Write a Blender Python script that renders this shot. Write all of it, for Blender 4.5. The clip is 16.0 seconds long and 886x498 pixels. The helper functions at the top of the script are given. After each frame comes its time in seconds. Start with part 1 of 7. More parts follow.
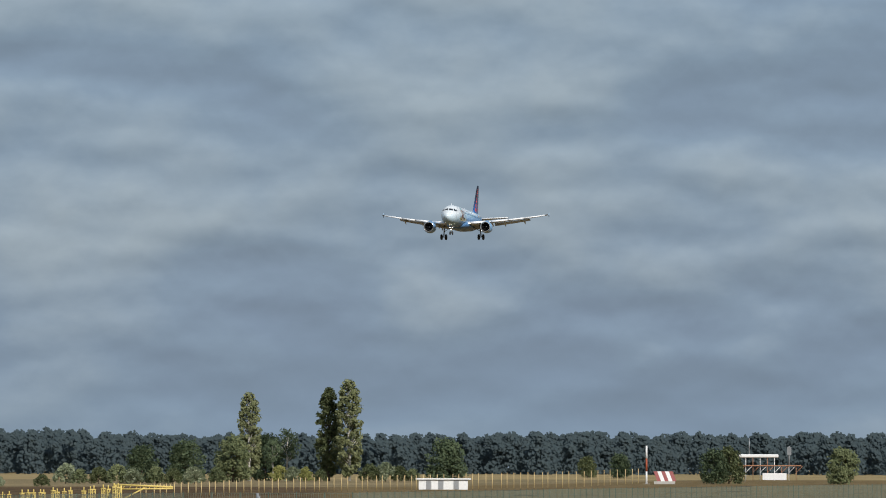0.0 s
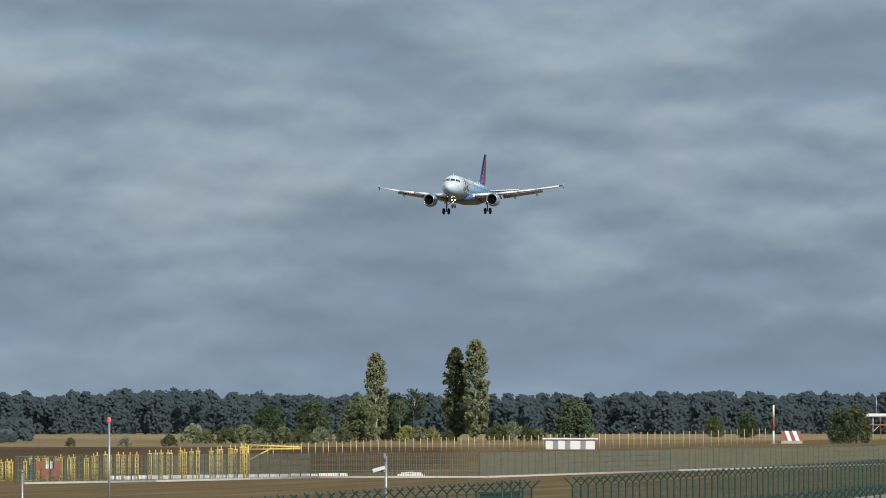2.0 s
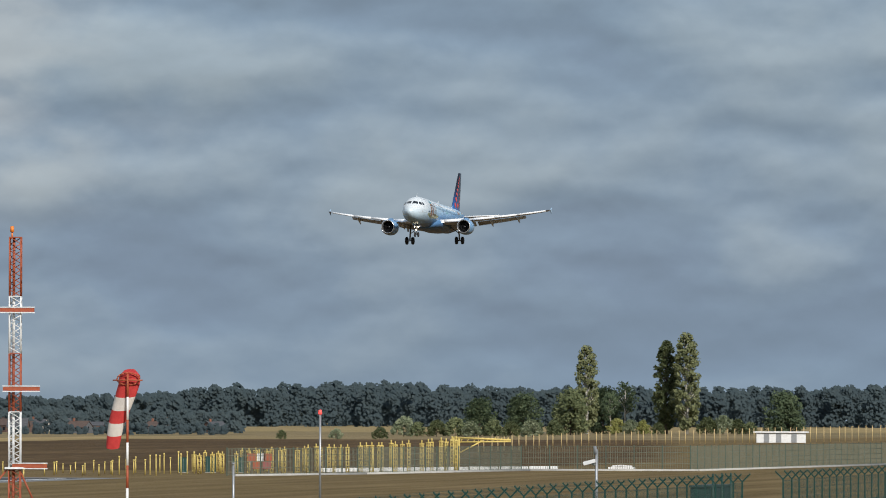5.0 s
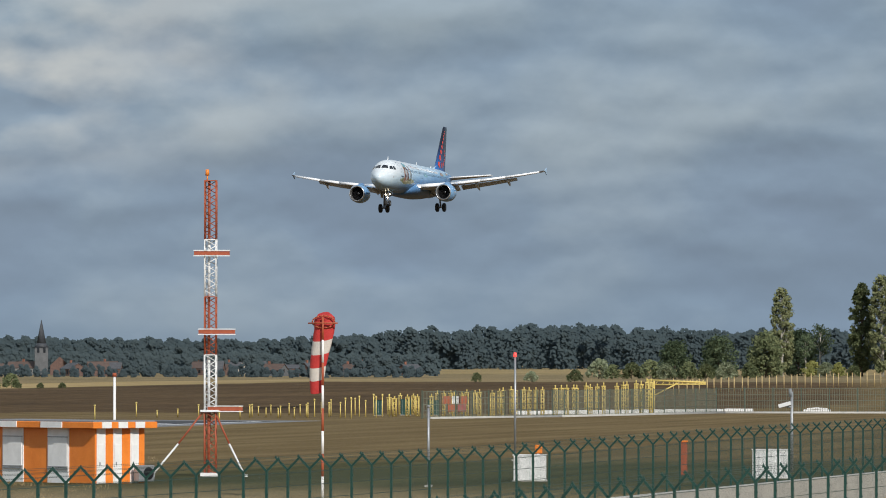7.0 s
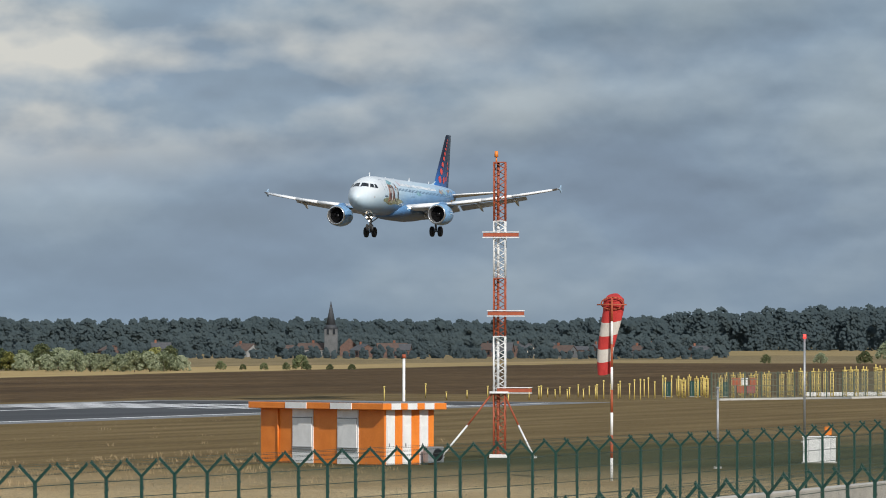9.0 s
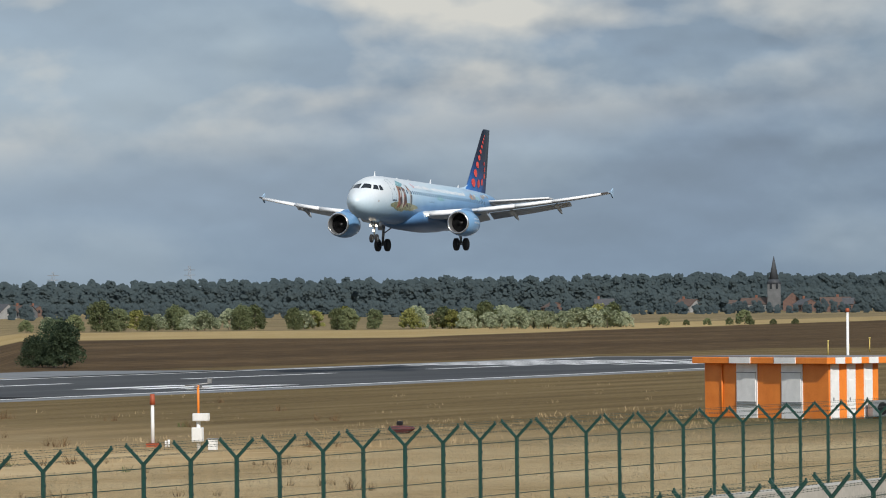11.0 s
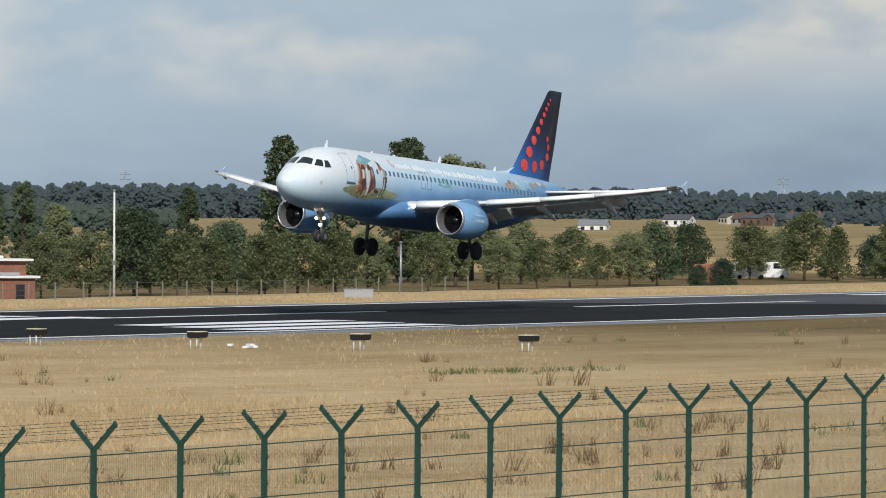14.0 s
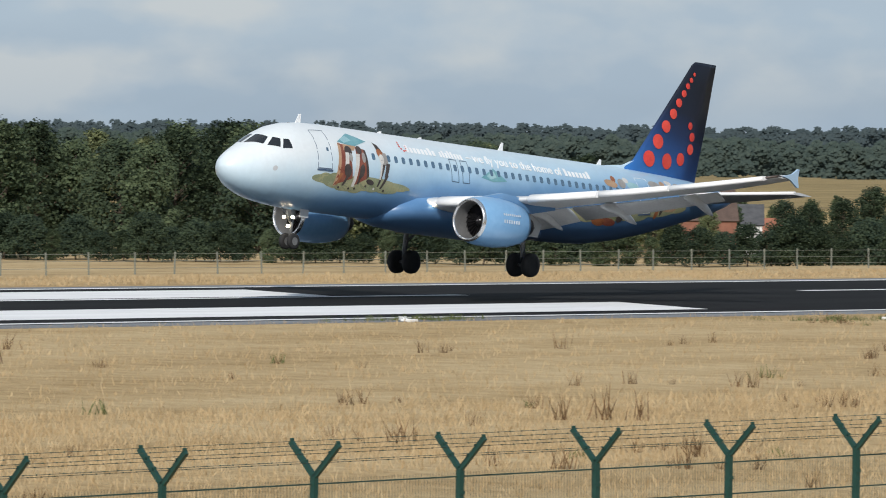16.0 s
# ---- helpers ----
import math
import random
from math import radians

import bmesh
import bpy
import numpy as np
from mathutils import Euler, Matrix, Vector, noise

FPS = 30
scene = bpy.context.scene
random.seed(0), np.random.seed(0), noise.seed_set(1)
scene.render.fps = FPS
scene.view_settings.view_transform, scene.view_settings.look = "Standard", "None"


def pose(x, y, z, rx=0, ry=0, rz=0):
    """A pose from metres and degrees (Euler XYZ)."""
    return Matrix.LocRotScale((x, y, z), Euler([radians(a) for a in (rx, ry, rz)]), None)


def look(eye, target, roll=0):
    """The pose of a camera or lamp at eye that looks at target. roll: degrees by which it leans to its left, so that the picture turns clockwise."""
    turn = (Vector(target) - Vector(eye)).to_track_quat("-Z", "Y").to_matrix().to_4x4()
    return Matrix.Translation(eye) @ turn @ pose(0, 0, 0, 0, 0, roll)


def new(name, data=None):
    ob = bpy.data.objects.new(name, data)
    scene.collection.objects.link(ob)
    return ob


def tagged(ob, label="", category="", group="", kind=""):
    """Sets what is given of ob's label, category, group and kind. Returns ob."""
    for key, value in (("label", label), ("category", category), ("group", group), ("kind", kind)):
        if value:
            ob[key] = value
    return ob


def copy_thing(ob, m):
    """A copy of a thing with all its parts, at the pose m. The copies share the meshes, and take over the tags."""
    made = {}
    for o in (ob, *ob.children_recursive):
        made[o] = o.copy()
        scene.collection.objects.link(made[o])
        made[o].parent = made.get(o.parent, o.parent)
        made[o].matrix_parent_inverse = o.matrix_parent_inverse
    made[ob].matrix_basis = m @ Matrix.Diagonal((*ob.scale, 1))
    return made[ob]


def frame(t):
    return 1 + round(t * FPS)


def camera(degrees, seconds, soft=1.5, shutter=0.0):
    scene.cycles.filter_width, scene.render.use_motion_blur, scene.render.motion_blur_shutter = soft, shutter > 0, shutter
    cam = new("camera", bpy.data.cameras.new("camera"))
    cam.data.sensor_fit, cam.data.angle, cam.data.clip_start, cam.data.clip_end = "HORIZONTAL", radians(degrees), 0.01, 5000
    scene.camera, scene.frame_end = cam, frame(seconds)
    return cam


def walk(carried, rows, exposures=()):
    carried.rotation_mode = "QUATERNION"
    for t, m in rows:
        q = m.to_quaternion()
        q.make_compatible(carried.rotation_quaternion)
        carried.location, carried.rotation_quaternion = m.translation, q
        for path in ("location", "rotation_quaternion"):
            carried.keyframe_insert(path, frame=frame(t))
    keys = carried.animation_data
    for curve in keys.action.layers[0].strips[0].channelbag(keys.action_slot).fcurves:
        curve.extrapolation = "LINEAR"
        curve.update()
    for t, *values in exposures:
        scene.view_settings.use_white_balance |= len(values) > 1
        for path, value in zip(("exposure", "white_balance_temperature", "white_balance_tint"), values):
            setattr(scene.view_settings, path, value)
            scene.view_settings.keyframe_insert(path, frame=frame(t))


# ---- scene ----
# ---------------- camera ----------------
EYE = Vector((0.0, 0.0, 7.06))
cam = camera(8.12, 16.0, 1.0, 0.05)


def aim(az, pitch, roll):
    a, p = radians(az), radians(pitch)
    d = Vector((math.cos(a) * math.cos(p), math.sin(a) * math.cos(p), math.sin(p)))
    return look(EYE, EYE + d * 100, roll)


PAN = [(0.0, 9.526, 1.947, 0.098), (0.5, 9.743, 1.862, 0.058), (1.0, 9.989, 1.817, 0.086), (1.5, 10.436, 1.6, 0.038),
       (2.0, 10.687, 1.578, 0.008), (2.5, 10.946, 1.619, 0.109), (3.0, 11.214, 1.657, -0.032), (3.2, 11.329, 1.702, 0.018),
       (5.3, 12.804, 1.447, 0.056), (5.5, 12.94, 1.418, -0.009), (6.0, 13.657, 1.378, -0.059), (6.5, 14.063, 1.209, 0.081),
       (7.0, 14.41, 0.981, 0.08), (7.5, 14.978, 1.019, 0.063), (8.0, 15.745, 0.975, -0.19), (8.2, 15.977, 0.937, -0.156),
       (10.3, 19.459, 0.676, -0.274), (10.5, 19.891, 0.653, -0.472), (11.0, 21.122, 0.417, -0.528), (11.5, 22.051, 0.296, -0.113),
       (12.0, 23.118, 0.204, -0.196), (12.5, 24.927, 0.145, -0.082), (13.0, 26.139, -0.07, -0.104), (13.5, 28.579, -0.225, 0.085),
       (14.0, 31.064, -0.415, 0.232), (14.5, 33.13, -0.653, 0.513), (15.0, 35.899, -0.884, 0.79), (15.5, 39.517, -0.863, 0.806),
       (16.0, 43.753, -0.882, 0.627)]
walk(cam, [(t, aim(a, p, r)) for t, a, p, r in PAN])

# ---------------- sky, sun ----------------
SUN_AZ, SUN_EL = -142.0, 33.0
world = bpy.data.worlds.new("sky")
scene.world = world
world.use_nodes = True


def build_sky():
    nt = world.node_tree
    nt.nodes.clear()
    N, L = nt.nodes.new, nt.links.new
    out, bg = N("ShaderNodeOutputWorld"), N("ShaderNodeBackground")
    sky = N("ShaderNodeTexSky")
    sky.sky_type, sky.sun_disc = "NISHITA", False
    sky.sun_elevation, sky.sun_rotation = radians(SUN_EL), radians(90 - SUN_AZ)
    sky.air_density, sky.dust_density = 1.0, 1.5
    tc = N("ShaderNodeTexCoord")

    def clouds(scale, stretch, detail, rough, offset, distortion=0.0):
        mp = N("ShaderNodeMapping")
        mp.inputs["Scale"].default_value = (1, 1, stretch)
        mp.inputs["Location"].default_value = offset
        nz = N("ShaderNodeTexNoise")
        nz.inputs["Scale"].default_value, nz.inputs["Detail"].default_value = scale, detail
        nz.inputs["Roughness"].default_value, nz.inputs["Distortion"].default_value = rough, distortion
        L(tc.outputs["Generated"], mp.inputs["Vector"])
        L(mp.outputs["Vector"], nz.inputs["Vector"])
        return nz.outputs["Fac"]

    def ramp(fac, stops):
        r = N("ShaderNodeValToRGB")
        els = r.color_ramp.elements
        while len(els) < len(stops):
            els.new(0.5)
        for e, (p, c) in zip(els, stops):
            e.position, e.color = p, (*c, 1)
        L(fac, r.inputs["Fac"])
        return r.outputs["Color"]

    def mix(kind, fac, a, b):
        m = N("ShaderNodeMix")
        m.data_type, m.blend_type = "RGBA", kind
        for sock, v in ((m.inputs[0], fac), (m.inputs[6], a), (m.inputs[7], b)):
            if isinstance(v, (int, float)):
                sock.default_value = v
            elif isinstance(v, tuple):
                sock.default_value = (*v, 1)
            else:
                L(v, sock)
        return m.outputs[2]

    def math_(kind, a, b):
        n = N("ShaderNodeMath")
        n.operation = kind
        for sock, v in zip(n.inputs, (a, b)):
            if isinstance(v, (int, float)):
                sock.default_value = v
            else:
                L(v, sock)
        return n.outputs[0]

    def span(v, lo, hi, smooth=True):
        r = N("ShaderNodeMapRange")
        r.interpolation_type = "SMOOTHSTEP" if smooth else "LINEAR"
        r.inputs["From Min"].default_value, r.inputs["From Max"].default_value = lo, hi
        L(v, r.inputs["Value"])
        return r.outputs[0]

    sep = N("ShaderNodeSeparateXYZ")
    L(tc.outputs["Generated"], sep.inputs[0])
    # rolls of grey-blue stratocumulus with paler, rounded upper sides
    def grey(v):
        c = N("ShaderNodeCombineColor")
        for i in range(3):
            L(v, c.inputs[i])
        return c.outputs[0]

    lump = clouds(72.0, 1.8, 4.0, 0.5, (0.7, 0.2, 0.1))
    lump_up = clouds(72.0, 1.8, 4.0, 0.5, (0.7, 0.2, 0.1032))

    def rolls(offset, small):
        base = math_("ADD", math_("MULTIPLY", clouds(25.0, 3.1, 2.5, 0.42, offset), 0.62), math_("MULTIPLY", clouds(8.0, 5.0, 2.0, 0.4, (0.75, 0.4, 0.21)), 0.38))
        return math_("ADD", base, math_("MULTIPLY", math_("SUBTRACT", small, 0.5), 0.25))

    body = rolls((0.31, 0.12, 0.43), lump)
    above = rolls((0.31, 0.12, 0.439), lump_up)
    broad = ramp(body, [(0.4, (0.18, 0.252, 0.36)), (0.48, (0.2, 0.279, 0.386)), (0.54, (0.238, 0.316, 0.412)), (0.64, (0.3, 0.372, 0.446))])
    relief = math_("MULTIPLY", math_("SUBTRACT", body, above), 1.5)
    col = mix("MULTIPLY", 1.0, broad, grey(math_("ADD", relief, 1.0)))
    # clearer and paler towards the north
    veil = math_("MULTIPLY", span(sep.outputs["Y"], 0.27, 0.5), span(sep.outputs["Z"], -0.012, 0.022))
    col = mix("MIX", math_("MULTIPLY", veil, 0.66), col, (0.425, 0.535, 0.65))
    # brighter, cream gaps higher up
    side = math_("MULTIPLY", math_("SUBTRACT", sep.outputs["Y"], 0.3), 0.07)
    hgt = math_("ADD", sep.outputs["Z"], side)
    gap_field = math_("ADD", clouds(19.0, 3.0, 3.0, 0.45, (0.05, 0.9, 0.345)), math_("MULTIPLY", math_("SUBTRACT", lump, 0.5), 0.3))
    gap = ramp(gap_field, [(0.45, (0, 0, 0)), (0.52, (0.4, 0.4, 0.4)), (0.6, (1, 1, 1))])
    gfac = math_("MULTIPLY", gap, math_("MULTIPLY", span(hgt, 0.024, 0.044), span(sep.outputs["Y"], 0.24, 0.36)))
    col = mix("MIX", gfac, col, (0.66, 0.65, 0.615))
    # evenly pale farther north
    col = mix("MIX", math_("MULTIPLY", span(sep.outputs["Y"], 0.42, 0.6), 0.5), col, (0.47, 0.585, 0.7))
    # thin haze towards the horizon
    thick = math_("SUBTRACT", 0.5, math_("MULTIPLY", span(sep.outputs["Y"], 0.4, 0.58), 0.36))
    col = mix("MIX", math_("MULTIPLY", span(sep.outputs["Z"], 0.024, 0.0, False), thick), col, (0.245, 0.34, 0.45))
    # a little of the clear sky's own colour comes through
    clear = mix("MULTIPLY", 1.0, sky.outputs["Color"], (0.1, 0.1, 0.1))
    col = mix("MIX", 0.12, col, clear)
    L(col, bg.inputs["Color"])
    bg.inputs["Strength"].default_value = 1.0
    L(bg.outputs[0], out.inputs["Surface"])


build_sky()
sun_data = bpy.data.lights.new("sun", "SUN")
sun_data.energy, sun_data.angle, sun_data.color = 3.8, radians(1.2), (1.0, 0.955, 0.89)
sun = new("sun", sun_data)
sun.matrix_world = look(Vector((math.cos(radians(SUN_AZ)) * math.cos(radians(SUN_EL)), math.sin(radians(SUN_AZ)) * math.cos(radians(SUN_EL)), math.sin(radians(SUN_EL)))) * 300, (0, 0, 0))
scene.view_settings.exposure = 0.0

# ---------------- materials ----------------
def mat(name, a, b, scale=3.0, rough=0.7, metal=0.0, bump=0.2, fine=None, coat=0.0, stretch=(1, 1, 1), space="Object", island=0.0, rnd=0.0, dist=0.02, spec=0.5):
    m = bpy.data.materials.new(name)
    m.use_nodes = True
    nt = m.node_tree
    N, L = nt.nodes.new, nt.links.new
    p = nt.nodes["Principled BSDF"]
    tc, mp = N("ShaderNodeTexCoord"), N("ShaderNodeMapping")
    mp.inputs["Scale"].default_value = stretch
    L(tc.outputs[space], mp.inputs["Vector"])
    n1, n2 = N("ShaderNodeTexNoise"), N("ShaderNodeTexNoise")
    n1.inputs["Scale"].default_value, n1.inputs["Detail"].default_value = scale, 5
    n2.inputs["Scale"].default_value, n2.inputs["Detail"].default_value = fine or scale * 9, 4
    for n in (n1, n2):
        L(mp.outputs["Vector"], n.inputs["Vector"])
    add = N("ShaderNodeMath")
    add.operation, add.inputs[1].default_value = "MULTIPLY_ADD", 0.62
    half = N("ShaderNodeMath")
    half.operation, half.inputs[1].default_value = "MULTIPLY", 0.38
    L(n2.outputs["Fac"], half.inputs[0])
    L(n1.outputs["Fac"], add.inputs[0])
    L(half.outputs[0], add.inputs[2])
    fac = add.outputs[0]
    for amount, node, sock in ((island, "ShaderNodeNewGeometry", "Random Per Island"), (rnd, "ShaderNodeObjectInfo", "Random")):
        if amount:
            g = N(node)
            k = N("ShaderNodeMath")
            k.operation, k.inputs[1].default_value, k.inputs[2].default_value = "MULTIPLY_ADD", amount, -amount / 2
            L(g.outputs[sock], k.inputs[0])
            s = N("ShaderNodeMath")
            s.operation = "ADD"
            L(fac, s.inputs[0])
            L(k.outputs[0], s.inputs[1])
            fac = s.outputs[0]
    r = N("ShaderNodeValToRGB")
    r.color_ramp.elements[0].position, r.color_ramp.elements[1].position = 0.33, 0.67
    r.color_ramp.elements[0].color, r.color_ramp.elements[1].color = (*a, 1), (*b, 1)
    L(fac, r.inputs["Fac"])
    L(r.outputs["Color"], p.inputs["Base Color"])
    p.inputs["Roughness"].default_value, p.inputs["Metallic"].default_value = rough, metal
    p.inputs["Coat Weight"].default_value = coat
    p.inputs["Specular IOR Level"].default_value = spec
    if bump:
        bp = N("ShaderNodeBump")
        bp.inputs["Strength"].default_value, bp.inputs["Distance"].default_value = bump, dist
        L(n2.outputs["Fac"], bp.inputs["Height"])
        L(bp.outputs["Normal"], p.inputs["Normal"])
    return m


def glow(name, color, strength):
    m = bpy.data.materials.new(name)
    m.use_nodes = True
    p = m.node_tree.nodes["Principled BSDF"]
    p.inputs["Base Color"].default_value = (*color, 1)
    p.inputs["Emission Color"].default_value = (*color, 1)
    p.inputs["Emission Strength"].default_value = strength
    return m


def c2(c, d=0.12):
    return tuple(max(0, v * (1 - d)) for v in c), tuple(min(1, v * (1 + d)) for v in c)


GREEN = mat("green_powder_coat", (0.006, 0.04, 0.032), (0.012, 0.063, 0.051), 8, 0.45, bump=0.05)
WIRE = mat("green_wire", (0.025, 0.05, 0.04), (0.045, 0.075, 0.06), 8, 0.5, bump=0)
STEEL = mat("galvanised_steel", (0.3, 0.31, 0.32), (0.42, 0.43, 0.44), 10, 0.45, 0.6, 0.05)
ORANGE = mat("orange_paint", (0.72, 0.185, 0.018), (0.86, 0.26, 0.035), 1.2, 0.55, bump=0.15)
WHITE = mat("white_paint", (0.7, 0.7, 0.69), (0.84, 0.84, 0.83), 2.0, 0.5, bump=0.1)
REDPAINT = mat("red_orange_paint", (0.3, 0.06, 0.025), (0.42, 0.1, 0.04), 4.0, 0.6, bump=0.1)
YELLOW = mat("yellow_paint", (0.6, 0.45, 0.11), (0.74, 0.58, 0.2), 3.0, 0.6, bump=0.1)
TANPOST = mat("tan_post_paint", (0.5, 0.36, 0.16), (0.64, 0.48, 0.24), 3.0, 0.7, bump=0.1)
DARK = mat("dark_rubber", (0.012, 0.012, 0.013), (0.022, 0.022, 0.023), 6, 0.8, bump=0.1)
CONCRETE = mat("weathered_concrete", (0.34, 0.33, 0.3), (0.48, 0.46, 0.42), 0.8, 0.85, bump=0.3)
BRICK = mat("red_brick", (0.19, 0.08, 0.052), (0.27, 0.12, 0.08), 2.0, 0.85, bump=0.3, rnd=0.2)
ROOFGREY = mat("grey_roof_sheet", (0.16, 0.17, 0.18), (0.24, 0.25, 0.26), 1.5, 0.6)
GLASS = mat("dark_window_glass", (0.015, 0.018, 0.022), (0.03, 0.034, 0.04), 2, 0.08, bump=0)
SIGNRED = mat("faded_maroon_paint", (0.25, 0.06, 0.06), (0.33, 0.1, 0.09), 2.0, 0.6)
BARK = mat("bark", (0.07, 0.055, 0.04), (0.13, 0.1, 0.075), 4.0, 0.9, bump=0.5)
PALEBARK = mat("pale_bark", (0.4, 0.38, 0.33), (0.55, 0.52, 0.46), 3.0, 0.8, bump=0.3)
TAIL_LIGHT = glow("warm_lamp", (1.0, 0.84, 0.6), 12)
RED_LIGHT = glow("red_lamp", (0.9, 0.06, 0.05), 1.6)


def leaf(name, dark, light, spread=0.32):
    m = mat(name, dark, light, 0.35, 0.75, bump=0, fine=2.0, island=spread, rnd=0.12, spec=0.25)
    p = m.node_tree.nodes["Principled BSDF"]
    # light also passes through the thin leaves
    nt = m.node_tree
    tr, mx = nt.nodes.new("ShaderNodeBsdfTranslucent"), nt.nodes.new("ShaderNodeMixShader")
    out = [n for n in nt.nodes if n.type == "OUTPUT_MATERIAL"][0]
    nt.links.new([l.from_socket for l in nt.links if l.to_socket == p.inputs["Base Color"]][0], tr.inputs["Color"])
    mx.inputs[0].default_value = 0.35
    nt.links.new(p.outputs[0], mx.inputs[1])
    nt.links.new(tr.outputs[0], mx.inputs[2])
    nt.links.new(mx.outputs[0], out.inputs["Surface"])
    return m


LEAF_DARK = leaf("dark_green_leaves", (0.06, 0.09, 0.05), (0.14, 0.18, 0.095))
LEAF_BELT = leaf("deep_green_leaves", (0.032, 0.054, 0.036), (0.084, 0.115, 0.062))
LEAF_MID = leaf("mid_green_leaves", (0.102, 0.128, 0.06), (0.225, 0.25, 0.122))
LEAF_POP = leaf("poplar_leaves", (0.12, 0.138, 0.06), (0.26, 0.275, 0.14))
LEAF_PALE = leaf("silver_green_leaves", (0.22, 0.26, 0.15), (0.44, 0.47, 0.32))
LEAF_YEL = leaf("yellow_green_leaves", (0.17, 0.18, 0.05), (0.36, 0.35, 0.12))
# the haze of distance is put into these two leaf colours, bluer and duller
HAZED_FOREST = leaf("hazed_far_wood_leaves", (0.052, 0.077, 0.088), (0.074, 0.101, 0.107), 0.14)
HAZED_FOREST2 = leaf("hazed_slope_leaves", (0.048, 0.074, 0.068), (0.088, 0.118, 0.098), 0.18)


# ---------------- mesh helpers ----------------
def part(name, bm, material, parent=None, label="", smooth=False):
    me = bpy.data.meshes.new(name)
    bm.to_mesh(me)
    bm.free()
    for m in material if isinstance(material, (list, tuple)) else [material]:
        me.materials.append(m)
    if smooth:
        for p in me.polygons:
            p.use_smooth = True
    ob = new(name, me)
    ob.parent = parent
    if label:
        ob["label"] = label
    return ob


def share(name, mesh, parent, m=None):
    ob = new(name, mesh)
    ob.parent = parent
    if m is not None:
        ob.matrix_basis = m
    return ob


def thing(name, label, category, m=None, group="", kind=""):
    ob = tagged(new(name), label, category, group, kind)
    if m is not None:
        ob.matrix_basis = m
    return ob


def box(bm, c, s, rz=0.0, mi=0, bevel=0.0):
    m = Matrix.Translation(c) @ Matrix.Rotation(radians(rz), 4, "Z") @ Matrix.Diagonal((*s, 1))
    r = bmesh.ops.create_cube(bm, size=1, matrix=m)
    fs = {f for v in r["verts"] for f in v.link_faces}
    for f in fs:
        f.material_index = mi
    if bevel:
        bmesh.ops.bevel(bm, geom=list({e for f in fs for e in f.edges}), offset=bevel, segments=1, affect="EDGES")
    return bm


def rod(bm, a, b, r0, r1=None, seg=8, mi=0, caps=True):
    a, b = Vector(a), Vector(b)
    r1 = r0 if r1 is None else r1
    d = b - a
    q = d.to_track_quat("Z", "Y").to_matrix()
    u, w = q.col[0], q.col[1]
    rings = []
    for p, r in ((a, r0), (b, r1)):
        rings.append([bm.verts.new(p + (u * math.cos(2 * math.pi * i / seg) + w * math.sin(2 * math.pi * i / seg)) * r) for i in range(seg)])
    for i in range(seg):
        f = bm.faces.new((rings[0][i], rings[0][(i + 1) % seg], rings[1][(i + 1) % seg], rings[1][i]))
        f.material_index = mi
        f.smooth = True
    if caps:
        bm.faces.new(rings[0][::-1]).material_index = mi
        bm.faces.new(rings[1]).material_index = mi
    return bm


def loft(bm, rings, closed=True, cap=True, mi=0, smooth=True):
    vs = [[bm.verts.new(p) for p in r] for r in rings]
    n = len(vs[0])
    for a, b in zip(vs, vs[1:]):
        for i in range(n if closed else n - 1):
            f = bm.faces.new((a[i], a[(i + 1) % n], b[(i + 1) % n], b[i]))
            f.material_index, f.smooth = mi, smooth
    if cap and closed:
        bm.faces.new(vs[0][::-1]).material_index = mi
        bm.faces.new(vs[-1]).material_index = mi
    return bm


def lathe_x(bm, profile, seg=32, cy=0.0, cz=0.0, mi=0):
    """Turned round an axis along x: profile of (x, radius)."""
    rings = [[(x, cy + r * math.cos(2 * math.pi * i / seg), cz + r * math.sin(2 * math.pi * i / seg)) for i in range(seg)] for x, r in profile]
    return loft(bm, rings, True, False, mi)


def prism(bm, pts, y0, y1, mi=0):
    """An outline in x, z carried from y0 to y1."""
    loft(bm, [[(x, y0, z) for x, z in pts], [(x, y1, z) for x, z in pts]], True, True, mi, False)
    return bm


def B():
    return bmesh.new()


# ---------------- ground ----------------
def smooth(v, lo, hi):
    s = min(1.0, max(0.0, (v - lo) / (hi - lo)))
    return s * s * (3 - 2 * s)


def terrain(x, y):
    """A low bank on the near side, and lower ground beyond the runway's verge."""
    near = 1.15 * (1 - smooth(y, 46.0, 58.0))
    az = math.degrees(math.atan2(y, x))
    dip = smooth(y, 259.0, 340.0) * smooth(az, 24.9, 26.2) * (1 - smooth(az, 70, 90)) * (1 - smooth(math.hypot(x, y), 1100, 1700))
    return near - 4.25 * dip


